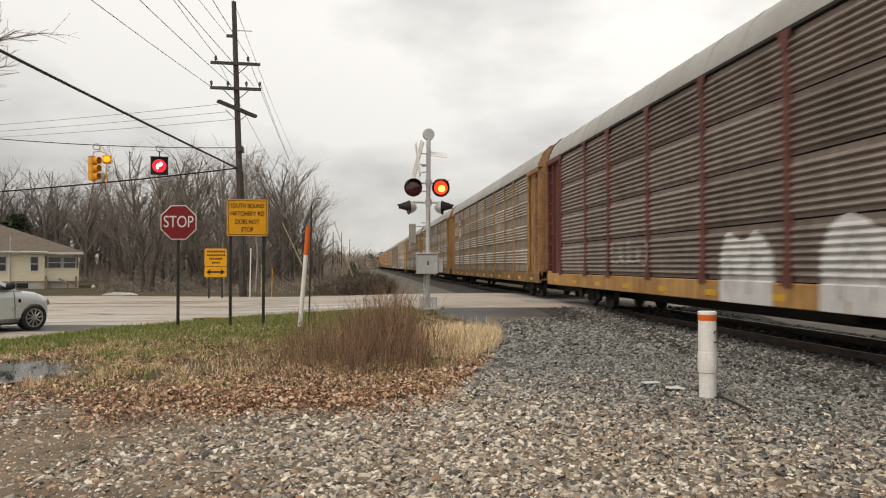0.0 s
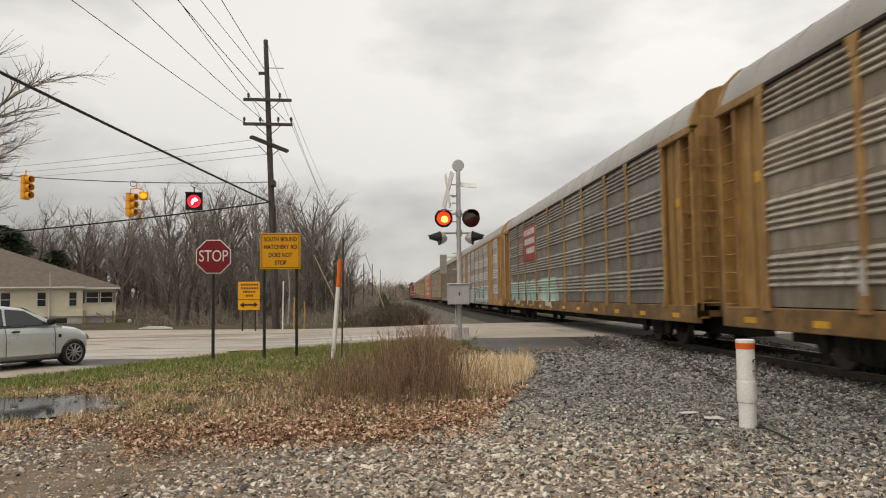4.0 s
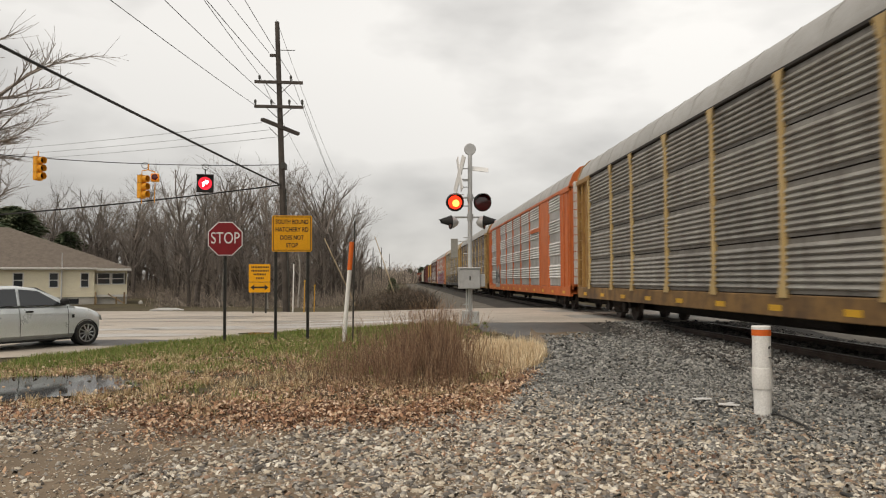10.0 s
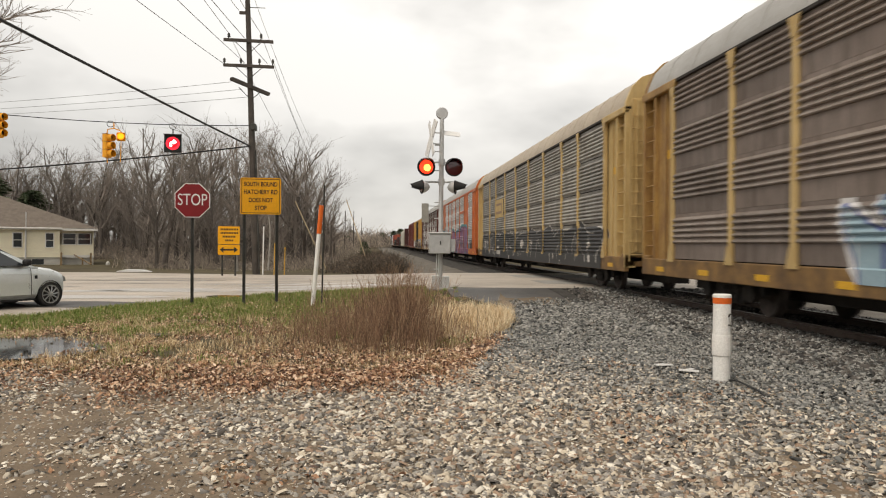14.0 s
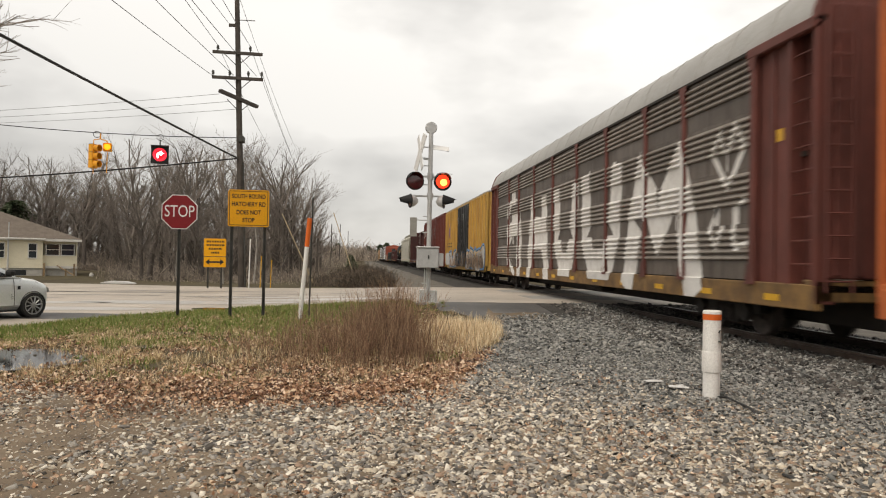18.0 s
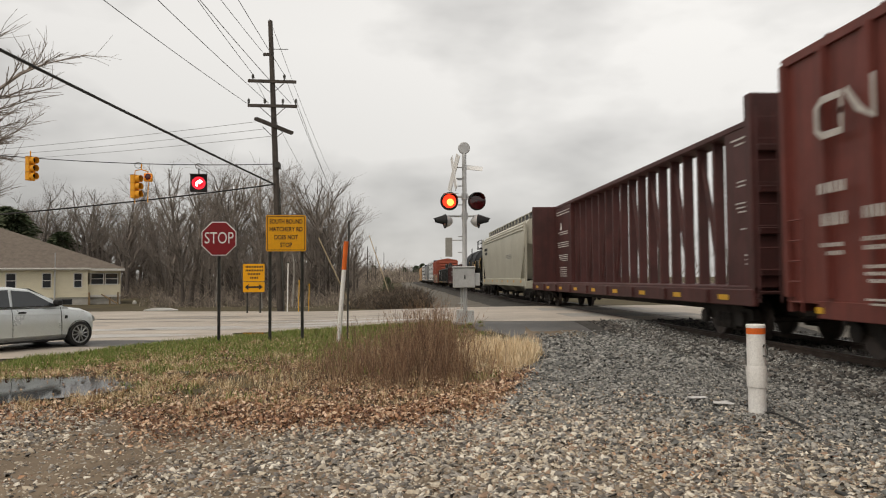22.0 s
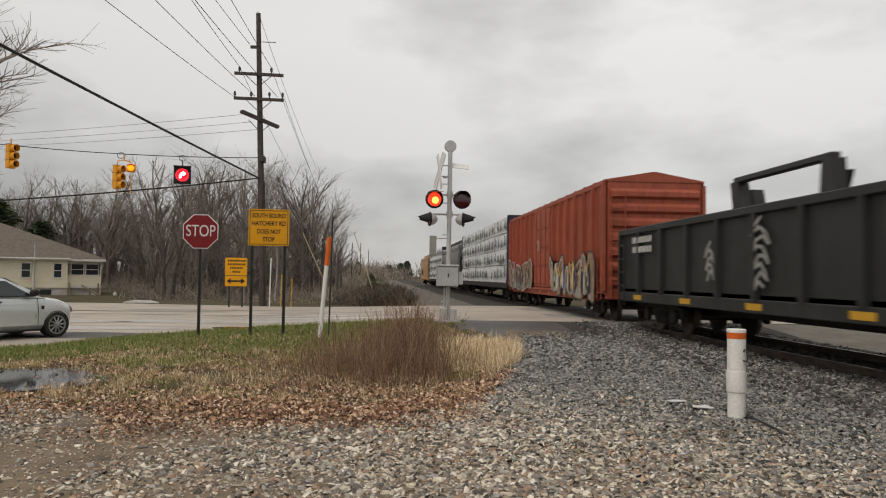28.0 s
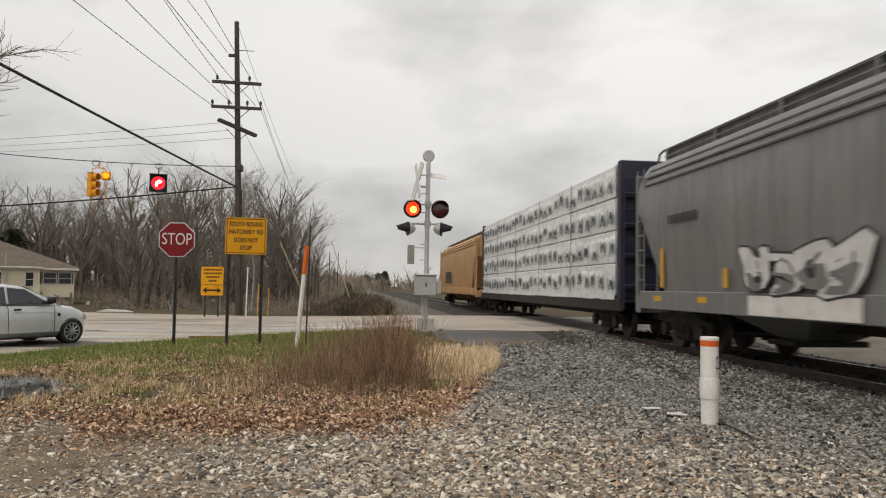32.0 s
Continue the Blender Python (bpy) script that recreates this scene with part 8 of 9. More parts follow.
def house():
    t = thing("house", "cream single-storey house with a brown hip roof and a porch", "house", pose(-24.55, 60.9, -0.4, 0, 0, 21))
    x0, x1, d = -13.0, 0.0, 9.0
    part("foundation", Form().box(x0, x1, 0.05, d, -0.3, 0.75), M_BLOCK, t)
    n = 14
    front = part("front_wall", Form().box(x0, x1, 0.05, 0.1, 0.75, 2.95), M_SIDING, t)
    board = Form().prism([(-0.03, 0), (0.0, 2.2 / n), (0.045, 2.2 / n), (0.045, 0)], "x", x0, x1).mesh("clapboard", M_SIDING)
    for i in range(n):
        part("clapboard", board, None, front, at=(0, 0, 0.75 + i * (2.2 / n)))
    part("side_wall", Form().box(x1 - 0.1, x1, 0.1, d, 0.75, 2.95).box(x0, x0 + 0.1, 0.1, d, 0.75, 2.95).box(x0, x1, d - 0.1, d, 0.75, 2.95), M_SIDING, t)
    o, e = 0.45, 3.03
    rz = 6.4
    v = [(x0 - o, -o, e), (x1 + o + 2.3, -o + 0.2, e), (x1 + o + 2.3, d + o, e), (x0 - o, d + o, e), (x0 + 4, d / 2, rz), (x1 - 6.5, d / 2, rz)]
    part("roof", Form().add(v, [(0, 1, 5, 4), (1, 2, 5), (2, 3, 4, 5), (3, 0, 4), (0, 3, 2, 1)]), M_SHINGLE, t)
    part("fascia", Form().box(x0 - o, x1 + 0.2, -o - 0.02, -o + 0.05, e - 0.16, e + 0.02), M_TRIM, t)
    part("gutter", Form().box(x0 - o, x1 + 0.2, -o - 0.1, -o - 0.02, e - 0.1, e + 0.02, 0.02), M_TRIM, t)
    part("porch_fascia", Form().box(x1 + 0.2, x1 + 2.7, -0.3, -0.22, e - 0.2, e - 0.02), M_TRIM, t)
    window(t, -0.95, -0.45, 1.55, 2.6, 0.0)
    window(t, -3.15, -2.6, 1.55, 2.6, 0.0)
    window(t, -5.6, -5.0, 1.55, 2.6, 0.0)
    window(t, -8.6, -7.6, 1.45, 2.6, 0.0)
    part("downpipe", Form().tube((-2.35, -0.1, -0.2), (-2.35, -0.1, 2.9), 0.05, n=8), M_TRIM, t)
    part("mast_pipe", Form().tube((-2.3, -0.3, 0.6), (-2.3, -0.3, 4.2), 0.04, n=8), M_GALV, t)
    part("porch_wall", Form().box(0.0, 2.4, 0.3, 0.4, 0.9, 1.75).box(0.0, 2.4, 0.3, 0.4, 2.65, 2.95).box(2.3, 2.4, 0.4, 4.5, 0.9, 2.95), M_SIDING, t)
    for a, b in ((0.25, 1.1), (1.3, 2.15)):
        window(t, a, b, 1.78, 2.6, 0.34)
    part("porch_floor", Form().box(0.0, 2.4, 0.3, 4.5, 0.72, 0.9), M_TRIM, t)
    for x in (0.1, 2.3):
        part("porch_post", Form().box(x - 0.08, x + 0.08, 0.35, 0.5, -0.3, 0.75), M_BLOCK, t)
    part("foundation_panel", Form().box(0.0, 2.4, 0.5, 4.4, -0.3, 0.72), M_BLOCK, t)
    s = part("porch_stair", Form().box(0.2, 0.3, -1.1, 0.2, -0.2, 0.1).prism([(-1.6, -0.3), (-1.6, -0.1), (0.2, 0.75), (0.2, 0.5)], "x", 0.1, 0.18), M_DECK_WOOD, t, "weathered wooden porch stair")
    for x, y in ((0.1, -1.5), (0.1, 0.1), (1.6, -1.3), (2.2, 0.1)):
        part("rail_post", Form().box(x - 0.06, x + 0.06, y - 0.06, y + 0.06, -0.3, 1.1 if y > -1 else 0.75), M_DECK_WOOD, s)
    part("hand_rail", Form().tube((0.1, -1.5, 0.7), (0.1, 0.1, 1.1), 0.05, n=6).tube((1.0, 0.1, 0.95), (2.2, -1.3, 0.2), 0.05, n=6), M_DECK_WOOD, s)
    part("cellar_window", Form().box(-1.9, -1.1, 0.02, 0.06, 0.2, 0.6), M_GLASS, t)
    part("shrub_tub", Form().lathe([(0.1, -0.3), (0.22, -0.1), (0.15, 0.15), (0.16, 0.3), (0.05, 0.45)], "z", (3.4, -1.0, 0), 10), M_BLOCK, t)
    part("chimney", Form().box(-9.0, -8.4, d / 2 - 0.3, d / 2 + 0.3, 5.0, 6.1, 0.02), M_BLOCK, t)


def covered_boat():
    t = thing("white_barrier", "low white object lying on the grass beyond the road", "barrier", pose(-12.9, 41.5, -0.1))
    f = Form()
    f.prism([(-0.9, 0.02), (-0.8, 0.14), (-0.4, 0.22), (0.45, 0.2), (0.85, 0.12), (0.92, 0.0)], "y", -0.25, 0.25)
    part("shell", f, M_SIGN_WHITE, t)
    part("rim", Form().box(-0.95, 0.95, -0.28, 0.28, -0.05, 0.04, 0.02), M_GALV, t)


def sedan():
    t = thing("car", "silver four-door sedan waiting on the asphalt", "car", CAR_START)
    st = [(1.90, 0.40, 0.36, 0.60), (1.86, 0.60, 0.24, 0.70), (1.74, 0.77, 0.2, 0.80), (1.45, 0.85, 0.19, 0.90), (1.0, 0.87, 0.19, 0.965), (0.4, 0.875, 0.19, 0.985), (-0.4, 0.875, 0.19, 0.99), (-1.2, 0.87, 0.2, 1.0), (-1.7, 0.85, 0.22, 1.02), (-2.05, 0.79, 0.27, 1.0), (-2.2, 0.66, 0.38, 0.92)]
    ring = lambda x, w, b, h: [(x, -w * 0.80, b), (x, -w * 0.97, b + 0.12), (x, -w, (b + h) / 2 - 0.02), (x, -w * 0.985, h - 0.16), (x, -w * 0.93, h - 0.05), (x, -w * 0.78, h), (x, 0, h + 0.035), (x, w * 0.78, h), (x, w * 0.93, h - 0.05), (x, w * 0.985, h - 0.16), (x, w, (b + h) / 2 - 0.02), (x, w * 0.97, b + 0.12), (x, w * 0.80, b)]
    v, f = [], []
    for s in st:
        v += ring(*s)
    n = 13
    for k in range(len(st) - 1):
        for i in range(n):
            f.append((k * n + i, k * n + (i + 1) % n, (k + 1) * n + (i + 1) % n, (k + 1) * n + i))
    f += [tuple(range(n)), tuple(range((len(st) - 1) * n, len(st) * n))[::-1]]
    part("body", Form().add(v, f), M_SILVER, t, smooth=True)
    cab = [(1.05, 0.80, 0.93, 0.95), (0.62, 0.76, 0.95, 1.2), (0.2, 0.66, 0.96, 1.39), (-0.25, 0.62, 0.97, 1.45), (-0.8, 0.62, 0.98, 1.44), (-1.2, 0.64, 0.99, 1.37), (-1.65, 0.72, 1.0, 1.16), (-1.95, 0.76, 1.0, 1.03)]
    v, f = [], []
    for x, w, b, h in cab:
        wb = 0.8
        v += [(x, -wb, b), (x, -wb + (wb - w) * 0.5, (b + h) / 2), (x, -w, h - 0.04), (x, -w * 0.8, h), (x, w * 0.8, h), (x, w, h - 0.04), (x, wb - (wb - w) * 0.5, (b + h) / 2), (x, wb, b)]
    for k in range(len(cab) - 1):
        for i in range(7):
            f.append((k * 8 + i, k * 8 + i + 1, (k + 1) * 8 + i + 1, (k + 1) * 8 + i))
    part("cabin", Form().add(v, f), M_SILVER, t, smooth=True)
    for s in (-1, 1):
        side = lambda x, z: (x, s * (0.822 - 0.37 * max(0.0, z - 0.96)), z)
        for nm, pts in (("front_door_glass", [(0.72, 1.0), (-0.28, 1.0), (-0.26, 1.37), (0.16, 1.33)]), ("rear_door_glass", [(-0.36, 1.0), (-1.2, 1.02), (-1.12, 1.3), (-0.82, 1.37), (-0.34, 1.38)]), ("quarter_glass", [(-1.26, 1.02), (-1.55, 1.05), (-1.18, 1.28)])):
            p = [side(*q) for q in pts]
            part(nm, Form().add([(x, y + s * 0.012, z) for x, y, z in p] + [(x, y - s * 0.01, z) for x, y, z in p], [tuple(range(len(p)))] + [(i, (i + 1) % len(p), len(p) + (i + 1) % len(p), len(p) + i) for i in range(len(p))]), M_GLASS, t)
        part("belt_trim", Form().path([(0.8, s * 0.835, 0.985), (-0.3, s * 0.838, 0.99), (-1.5, s * 0.835, 1.01)], 0.012), M_BLACK_FLAT, t)
        part("mirror", Form().box(0.62, 0.78, min(s * 0.84, s * 1.04), max(s * 0.84, s * 1.04), 1.0, 1.14, 0.04), M_BLACK_FLAT, t)
        for x, z in ((0.0, 0.86), (-1.02, 0.87)):
            part("door_handle", Form().box(x - 0.2, x - 0.02, min(s * 0.865, s * 0.9), max(s * 0.865, s * 0.9), z - 0.02, z + 0.02, 0.012), M_BLACK_FLAT, t)
        for x in (0.85, -0.32, -1.3):
            part("door_seam", Form().path([(x, s * 0.877, 0.3), (x, s * 0.879, 0.6), (x - 0.01, s * 0.868, 0.84), (x - 0.02, s * 0.836, 0.96)], 0.006, 4), M_BLACK_FLAT, t)
        part("side_crease", Form().path([(1.0, s * 0.874, 0.78), (0.0, s * 0.876, 0.8), (-1.4, s * 0.872, 0.84)], 0.006, 4), M_SILVER, t)
        part("rocker_trim", Form().box(-0.95, 0.98, min(s * 0.78, s * 0.84), max(s * 0.78, s * 0.84), 0.17, 0.215, 0.012), M_BLACK_FLAT, t)
        part("fender_vent", Form().box(0.93, 1.0, min(s * 0.866, s * 0.876), max(s * 0.866, s * 0.876), 0.68, 0.76, 0.004), M_BLACK_FLAT, t)
        part("headlamp", Form().prism([(1.72, 0.62), (1.84, 0.58), (1.81, 0.7), (1.56, 0.78)], "y", min(s * 0.45, s * 0.72), max(s * 0.45, s * 0.72)), M_ALLOY, t)
        part("tail_lamp", Form().box(-2.2, -1.95, min(s * 0.55, s * 0.8), max(s * 0.55, s * 0.8), 0.72, 0.95, 0.03), M_SIGN_RED, t)
        for x in (1.33, -1.29):
            part("wheel_arch", Form().lathe([(0.30, s * 0.6), (0.318, s * 0.868), (0.305, s * 0.872), (0.3, s * 0.7)], "y", (x, 0, 0.31), 28), M_BLACK_FLAT, t)
            w = part("wheel", Form().lathe([(0.2, s * 0.68), (0.28, s * 0.68), (0.295, s * 0.71), (0.298, s * 0.85), (0.285, s * 0.885), (0.225, s * 0.89), (0.21, s * 0.86)], "y", (0, 0, 0), 30), M_TYRE, t, "black tyre on an alloy wheel", smooth=True, at=(x, 0, 0.298))
            r = Form().lathe([(0.225, s * 0.84), (0.222, s * 0.89), (0.2, s * 0.888), (0.195, s * 0.85)], "y", n=30)
            r.lathe([(0.06, s * 0.86), (0.05, s * 0.892), (0.01, s * 0.894)], "y", n=14)
            for k in range(10):
                a = 2 * math.pi * k / 10
                r.tube((0.05 * math.cos(a), s * 0.88, 0.05 * math.sin(a)), (0.2 * math.cos(a + 0.12), s * 0.875, 0.2 * math.sin(a + 0.12)), 0.016, n=5)
            part("rim", r, M_ALLOY, w)
            part("brake_disc", Form().lathe([(0.19, s * 0.8), (0.19, s * 0.82)], "y", n=20), M_BLACK_FLAT, w)
    part("windscreen", Form().add([(1.03, -0.7, 0.965), (1.03, 0.7, 0.965), (0.24, 0.54, 1.405), (0.24, -0.54, 1.405)], [(0, 1, 2, 3)]), M_GLASS, t)
    part("rear_window", Form().add([(-1.9, -0.68, 1.06), (-1.9, 0.68, 1.06), (-1.25, 0.54, 1.385), (-1.25, -0.54, 1.385)], [(0, 1, 2, 3)]), M_GLASS, t)
    part("front_bumper", Form().box(1.8, 1.9, -0.45, 0.45, 0.3, 0.5, 0.05), M_SILVER, t)
    part("grille", Form().box(1.87, 1.905, -0.3, 0.3, 0.5, 0.57, 0.01), M_BLACK_FLAT, t)
    part("underbody", Form().box(-1.9, 1.75, -0.62, 0.62, 0.18, 0.3), M_BLACK_FLAT, t)
    return t


CAR_HEADING = 57.0


def car_pose(d):
    a = radians(CAR_HEADING)
    return pose(-9.24 + d * math.cos(a), 18.12 + d * math.sin(a), 0.03, 0, 0, CAR_HEADING)


CAR_START = car_pose(0)
house()
covered_boat()
CAR = sedan()

# ---- trees, brush, grass and stones ----
M_BARK = mat("grey_brown_bark", (0.125, 0.105, 0.09), (0.07, 0.058, 0.05), scale=5, rough=0.95, bump=0.5, fine=30, random=0.3)
M_TWIG = mat("bare_twigs", (0.25, 0.213, 0.182), (0.165, 0.14, 0.12), scale=5, rough=0.95, bump=0, random=0.3)
M_BIRCH = mat("pale_birch_bark", (0.42, 0.39, 0.35), (0.25, 0.23, 0.2), scale=6, rough=0.9, bump=0.2)
M_NEEDLE = island_mat("dark_evergreen_needles", [(0.05, 0.072, 0.036), (0.08, 0.105, 0.055), (0.11, 0.125, 0.07)])
M_THICKET = island_mat("dark_brown_thicket", [(0.1, 0.08, 0.06), (0.15, 0.115, 0.085), (0.06, 0.05, 0.04), (0.2, 0.15, 0.11)])
M_BRUSH = island_mat("brown_brush", [(0.24, 0.2, 0.165), (0.33, 0.275, 0.225), (0.155, 0.13, 0.11), (0.43, 0.36, 0.29)])
M_STEM = island_mat("reddish_brown_stems", [(0.22, 0.125, 0.08), (0.3, 0.175, 0.11), (0.13, 0.078, 0.054), (0.38, 0.25, 0.155), (0.46, 0.32, 0.2)])
M_GRASS = island_mat("spring_grass", [(0.132, 0.193, 0.0385), (0.198, 0.264, 0.0605), (0.275, 0.297, 0.0935), (0.396, 0.33, 0.154), (0.154, 0.22, 0.0495)])
M_STRAW = island_mat("dry_straw_grass", [(0.506, 0.374, 0.209), (0.682, 0.539, 0.33), (0.363, 0.253, 0.132), (0.814, 0.66, 0.44)])
M_STRAW_PALE = island_mat("bleached_straw", [(0.72, 0.56, 0.36), (0.84, 0.7, 0.48), (0.56, 0.41, 0.24), (0.9, 0.78, 0.56)])
M_LEAF = island_mat("fallen_brown_leaves", [(0.432, 0.254, 0.157), (0.594, 0.405, 0.275), (0.254, 0.14, 0.0918), (0.778, 0.594, 0.443), (0.13, 0.081, 0.0626), (0.443, 0.254, 0.151), (0.54, 0.351, 0.216), (0.205, 0.117, 0.081), (0.648, 0.486, 0.335)])
M_STONE = island_mat("crushed_stone", [(0.356, 0.33, 0.287), (0.505, 0.441, 0.352), (0.149, 0.133, 0.117), (0.594, 0.51, 0.396), (0.356, 0.248, 0.174), (0.792, 0.727, 0.618), (0.396, 0.362, 0.317), (0.0891, 0.0792, 0.0673), (0.267, 0.218, 0.164), (0.218, 0.202, 0.184)], rough=0.75, bump=0.4, fine=60)
M_STONE_GREY = island_mat("grey_ballast_stone", [(0.163, 0.165, 0.156), (0.233, 0.231, 0.218), (0.0847, 0.0869, 0.0836), (0.319, 0.312, 0.29), (0.189, 0.183, 0.163), (0.396, 0.385, 0.354), (0.055, 0.0561, 0.055)], rough=0.75, bump=0.4, fine=60)


# Ballast darkened in its colour to carry the train's shadow on the track bed.
M_STONE_DARK = island_mat("shade_dark_ballast_stone", [(0.07, 0.064, 0.058), (0.11, 0.1, 0.09), (0.045, 0.042, 0.04), (0.16, 0.145, 0.13)], rough=0.8, bump=0.4, fine=60)


class Twigs:
    """Collects tapered three- or six-sided twigs."""

    def __init__(self, sides):
        self.n, self.v, self.f = sides, [], []

    def add(self, p, q, r, s):
        w = (q - p).normalized()
        u = w.orthogonal().normalized()
        x = w.cross(u)
        k, n = len(self.v), self.n
        for c, t in ((p, r), (q, s)):
            for i in range(n):
                a = 2 * math.pi * i / n
                self.v.append(tuple(c + u * (t * math.cos(a)) + x * (t * math.sin(a))))
        for i in range(n):
            self.f.append((k + i, k + (i + 1) % n, k + n + (i + 1) % n, k + n + i))


def bare_tree(seed, height, spread_, limbs, low, bark, thick=1.0, arch=0.12, reach=1.0, forks=(6, 7)):
    """Meshes of a leafless tree: a tapered trunk that forks, and a crown of limbs, branches and twigs."""
    rng = random.Random(seed)
    trunk, crown = Twigs(7), Twigs(3)
    jitter = lambda k: Vector((rng.uniform(-k, k), rng.uniform(-k, k), rng.uniform(-k, k)))
    side = lambda: (lambda a: Vector((math.cos(a), math.sin(a), 0)))(rng.uniform(0, 6.283))

    def grow(p, d, length, r, level):
        n = (6, 5, 3, 2)[level]
        pts = [(p, r)]
        for i in range(n):
            d = (d + jitter((0.07, 0.2, 0.26, 0.3)[level]) + Vector((0, 0, 0 if level == 0 else arch if i else -0.05))).normalized()
            q = p + d * (length / n)
            t = max(0.006, r * (0.93 if level == 0 else 0.8 if level == 1 else 0.7))
            (trunk if level == 0 else crown).add(p, q, r, t)
            p, r = q, t
            pts.append((p, r))
        if level == 3:
            return
        count = (limbs, *forks)[level]
        for k in range(count):
            f = low + (1 - low) * (k + rng.random()) / count if level == 0 else rng.uniform(0.2, 1)
            i = min(n - 1, int(f * n))
            a, b = pts[i], pts[i + 1]
            o = a[0].lerp(b[0], f * n - i)
            if level == 0:
                e = (side() * spread_ * rng.uniform(0.5, 1.2) + Vector((0, 0, rng.uniform(0.35, 1.0) + 0.3 * f))).normalized()
                l = height * rng.uniform(0.2, 0.38) * (1.15 - 0.5 * f) * reach
            else:
                e = (d * 0.9 + side() * 0.75 + Vector((0, 0, rng.uniform(-0.15, 0.5)))).normalized()
                l = length * rng.uniform(0.32, 0.6)
            grow(o, e, l, max(0.009, a[1] * (rng.uniform(0.38, 0.62) if level == 0 else 0.6)), level + 1)
        if level == 0:
            for k in range(rng.choice((2, 3))):
                grow(p, (d + side() * rng.uniform(0.12, 0.5) * min(1.2, spread_ * 1.6)).normalized(), height * rng.uniform(0.36, 0.46), r * rng.uniform(0.6, 0.8), 1)

    grow(Vector((0, 0, -0.3)), Vector((rng.uniform(-0.08, 0.08), rng.uniform(-0.08, 0.08), 1)).normalized(), height * rng.uniform(0.5, 0.64), (height * 0.0085 + 0.02) * thick, 0)
    return arrays("trunk", trunk.v, trunk.f, bark, True), arrays("crown", crown.v, crown.f, M_TWIG)


def plant(meshes, x, y, z, turn, size, label, name="bare_tree", group="bare woodland trees"):
    t = thing(name, label, "tree", pose(x, y, z, 0, 0, turn), group=group)
    m = Matrix.Diagonal((size, size, size, 1))
    for nm, me in zip(("trunk", "crown"), meshes):
        part(nm, me, None, t, at=m)
    return t


SKYLINE = [(-0.6, 0.105), (-0.45, 0.11), (-0.4, 0.12), (-0.3, 0.14), (-0.2, 0.145), (-0.13, 0.15), (-0.1, 0.155), (-0.08, 0.125), (-0.06, 0.07), (-0.03, 0.035), (0.0, 0.03)]


def woods():
    kinds = [(h, bare_tree(11 + k, h, s, n, lo, M_BARK, 2.3, 0.1, 1.25, (5, 6))) for k, (h, s, n, lo) in enumerate(((12, 0.9, 9, 0.34), (13.5, 0.8, 9, 0.38), (11, 1.1, 8, 0.28), (14, 0.85, 10, 0.4), (9.5, 1.2, 8, 0.25), (12.5, 1.0, 9, 0.32), (10, 0.95, 9, 0.3)))]
    birch = bare_tree(31, 9.5, 0.45, 7, 0.45, M_BIRCH)
    rng = random.Random(9)
    lab = "tall leafless grey-brown tree in the woodland edge"
    top = lambda x, y: float(np.interp(x / y, [p[0] for p in SKYLINE], [p[1] for p in SKYLINE])) * y + 1.6
    for k in range(96):
        y = rng.uniform(50, 84) if k < 44 else rng.uniform(84, 125)
        lo, hi = -0.50 * y, -0.05 * y
        x = lo + (hi - lo) * (k * 0.618034 % 1)
        if x / y < -0.31 and y < 80:
            y += 32
            x = (x / (y - 32)) * y
        h, me = rng.choice(kinds)
        size = min(1.15, top(x, y) * rng.uniform(0.66, 1.06) / h)
        plant(me, x, y, -0.4, rng.uniform(0, 360), size, lab)
    for k in range(60):
        y = rng.uniform(48, 100)
        lo, hi = -0.5 * y, -0.055 * y
        x = lo + (hi - lo) * rng.random()
        if x / y < -0.31 and y < 82:
            continue
        h, me = kinds[rng.choice((2, 4, 5, 6))]
        plant(me, x, y, -0.4, rng.uniform(0, 360), top(x, y) * rng.uniform(0.3, 0.62) / h, "small leafless understorey tree in the wood", "understorey_tree", "understorey trees")
    for x, y, a in ((-7.9, 44, 20), (-6.6, 47, 200), (-12.5, 52, 80)):
        plant(birch, x, y, -0.3, a, 0.72, "slender pale-barked leafless tree", "birch_tree", "birch trees")
    plant(bare_tree(78, 17.0, 1.25, 22, 0.42, M_BARK, 2.6, 0.0, 1.35, (9, 11)), -26.4, 42.0, -0.2, 140, 1.0, "big leafless tree with wide dark limbs", "large_bare_tree", "large trees")
    for k in range(44):
        s = 1 if k % 3 == 0 else -1
        y = rng.uniform(130, 420)
        x = rng.uniform(14, 60 + y * 0.2) if s > 0 else -rng.uniform(9, 40 + y * 0.2)
        h, me = rng.choice(kinds)
        plant(me, x, y, 0.0, rng.uniform(0, 360), min(0.95, rng.uniform(0.6, 1.0) * max(4.0, top(x, y)) / h), "distant leafless tree beside the railway", "far_tree", "far trees")
    for k in range(26):
        y = rng.uniform(75, 120)
        plant(rng.choice(kinds)[1], rng.uniform(19, 95), y, -0.2, rng.uniform(0, 360), rng.uniform(0.5, 0.8), "leafless tree beyond the far side of the track", "far_side_tree", "far side trees")
    for x, y, k, z in ((23.3, 112, 2, 0.95), (20.5, 118, 4, 0.8), (27.5, 120, 0, 0.85), (33, 116, 5, 0.8)):
        plant(kinds[k][1], x, y, 0.0, 60 * k, z, "broad leafless tree standing beyond the track", "far_side_tree", "far side trees")
    evergreen()
    brush()


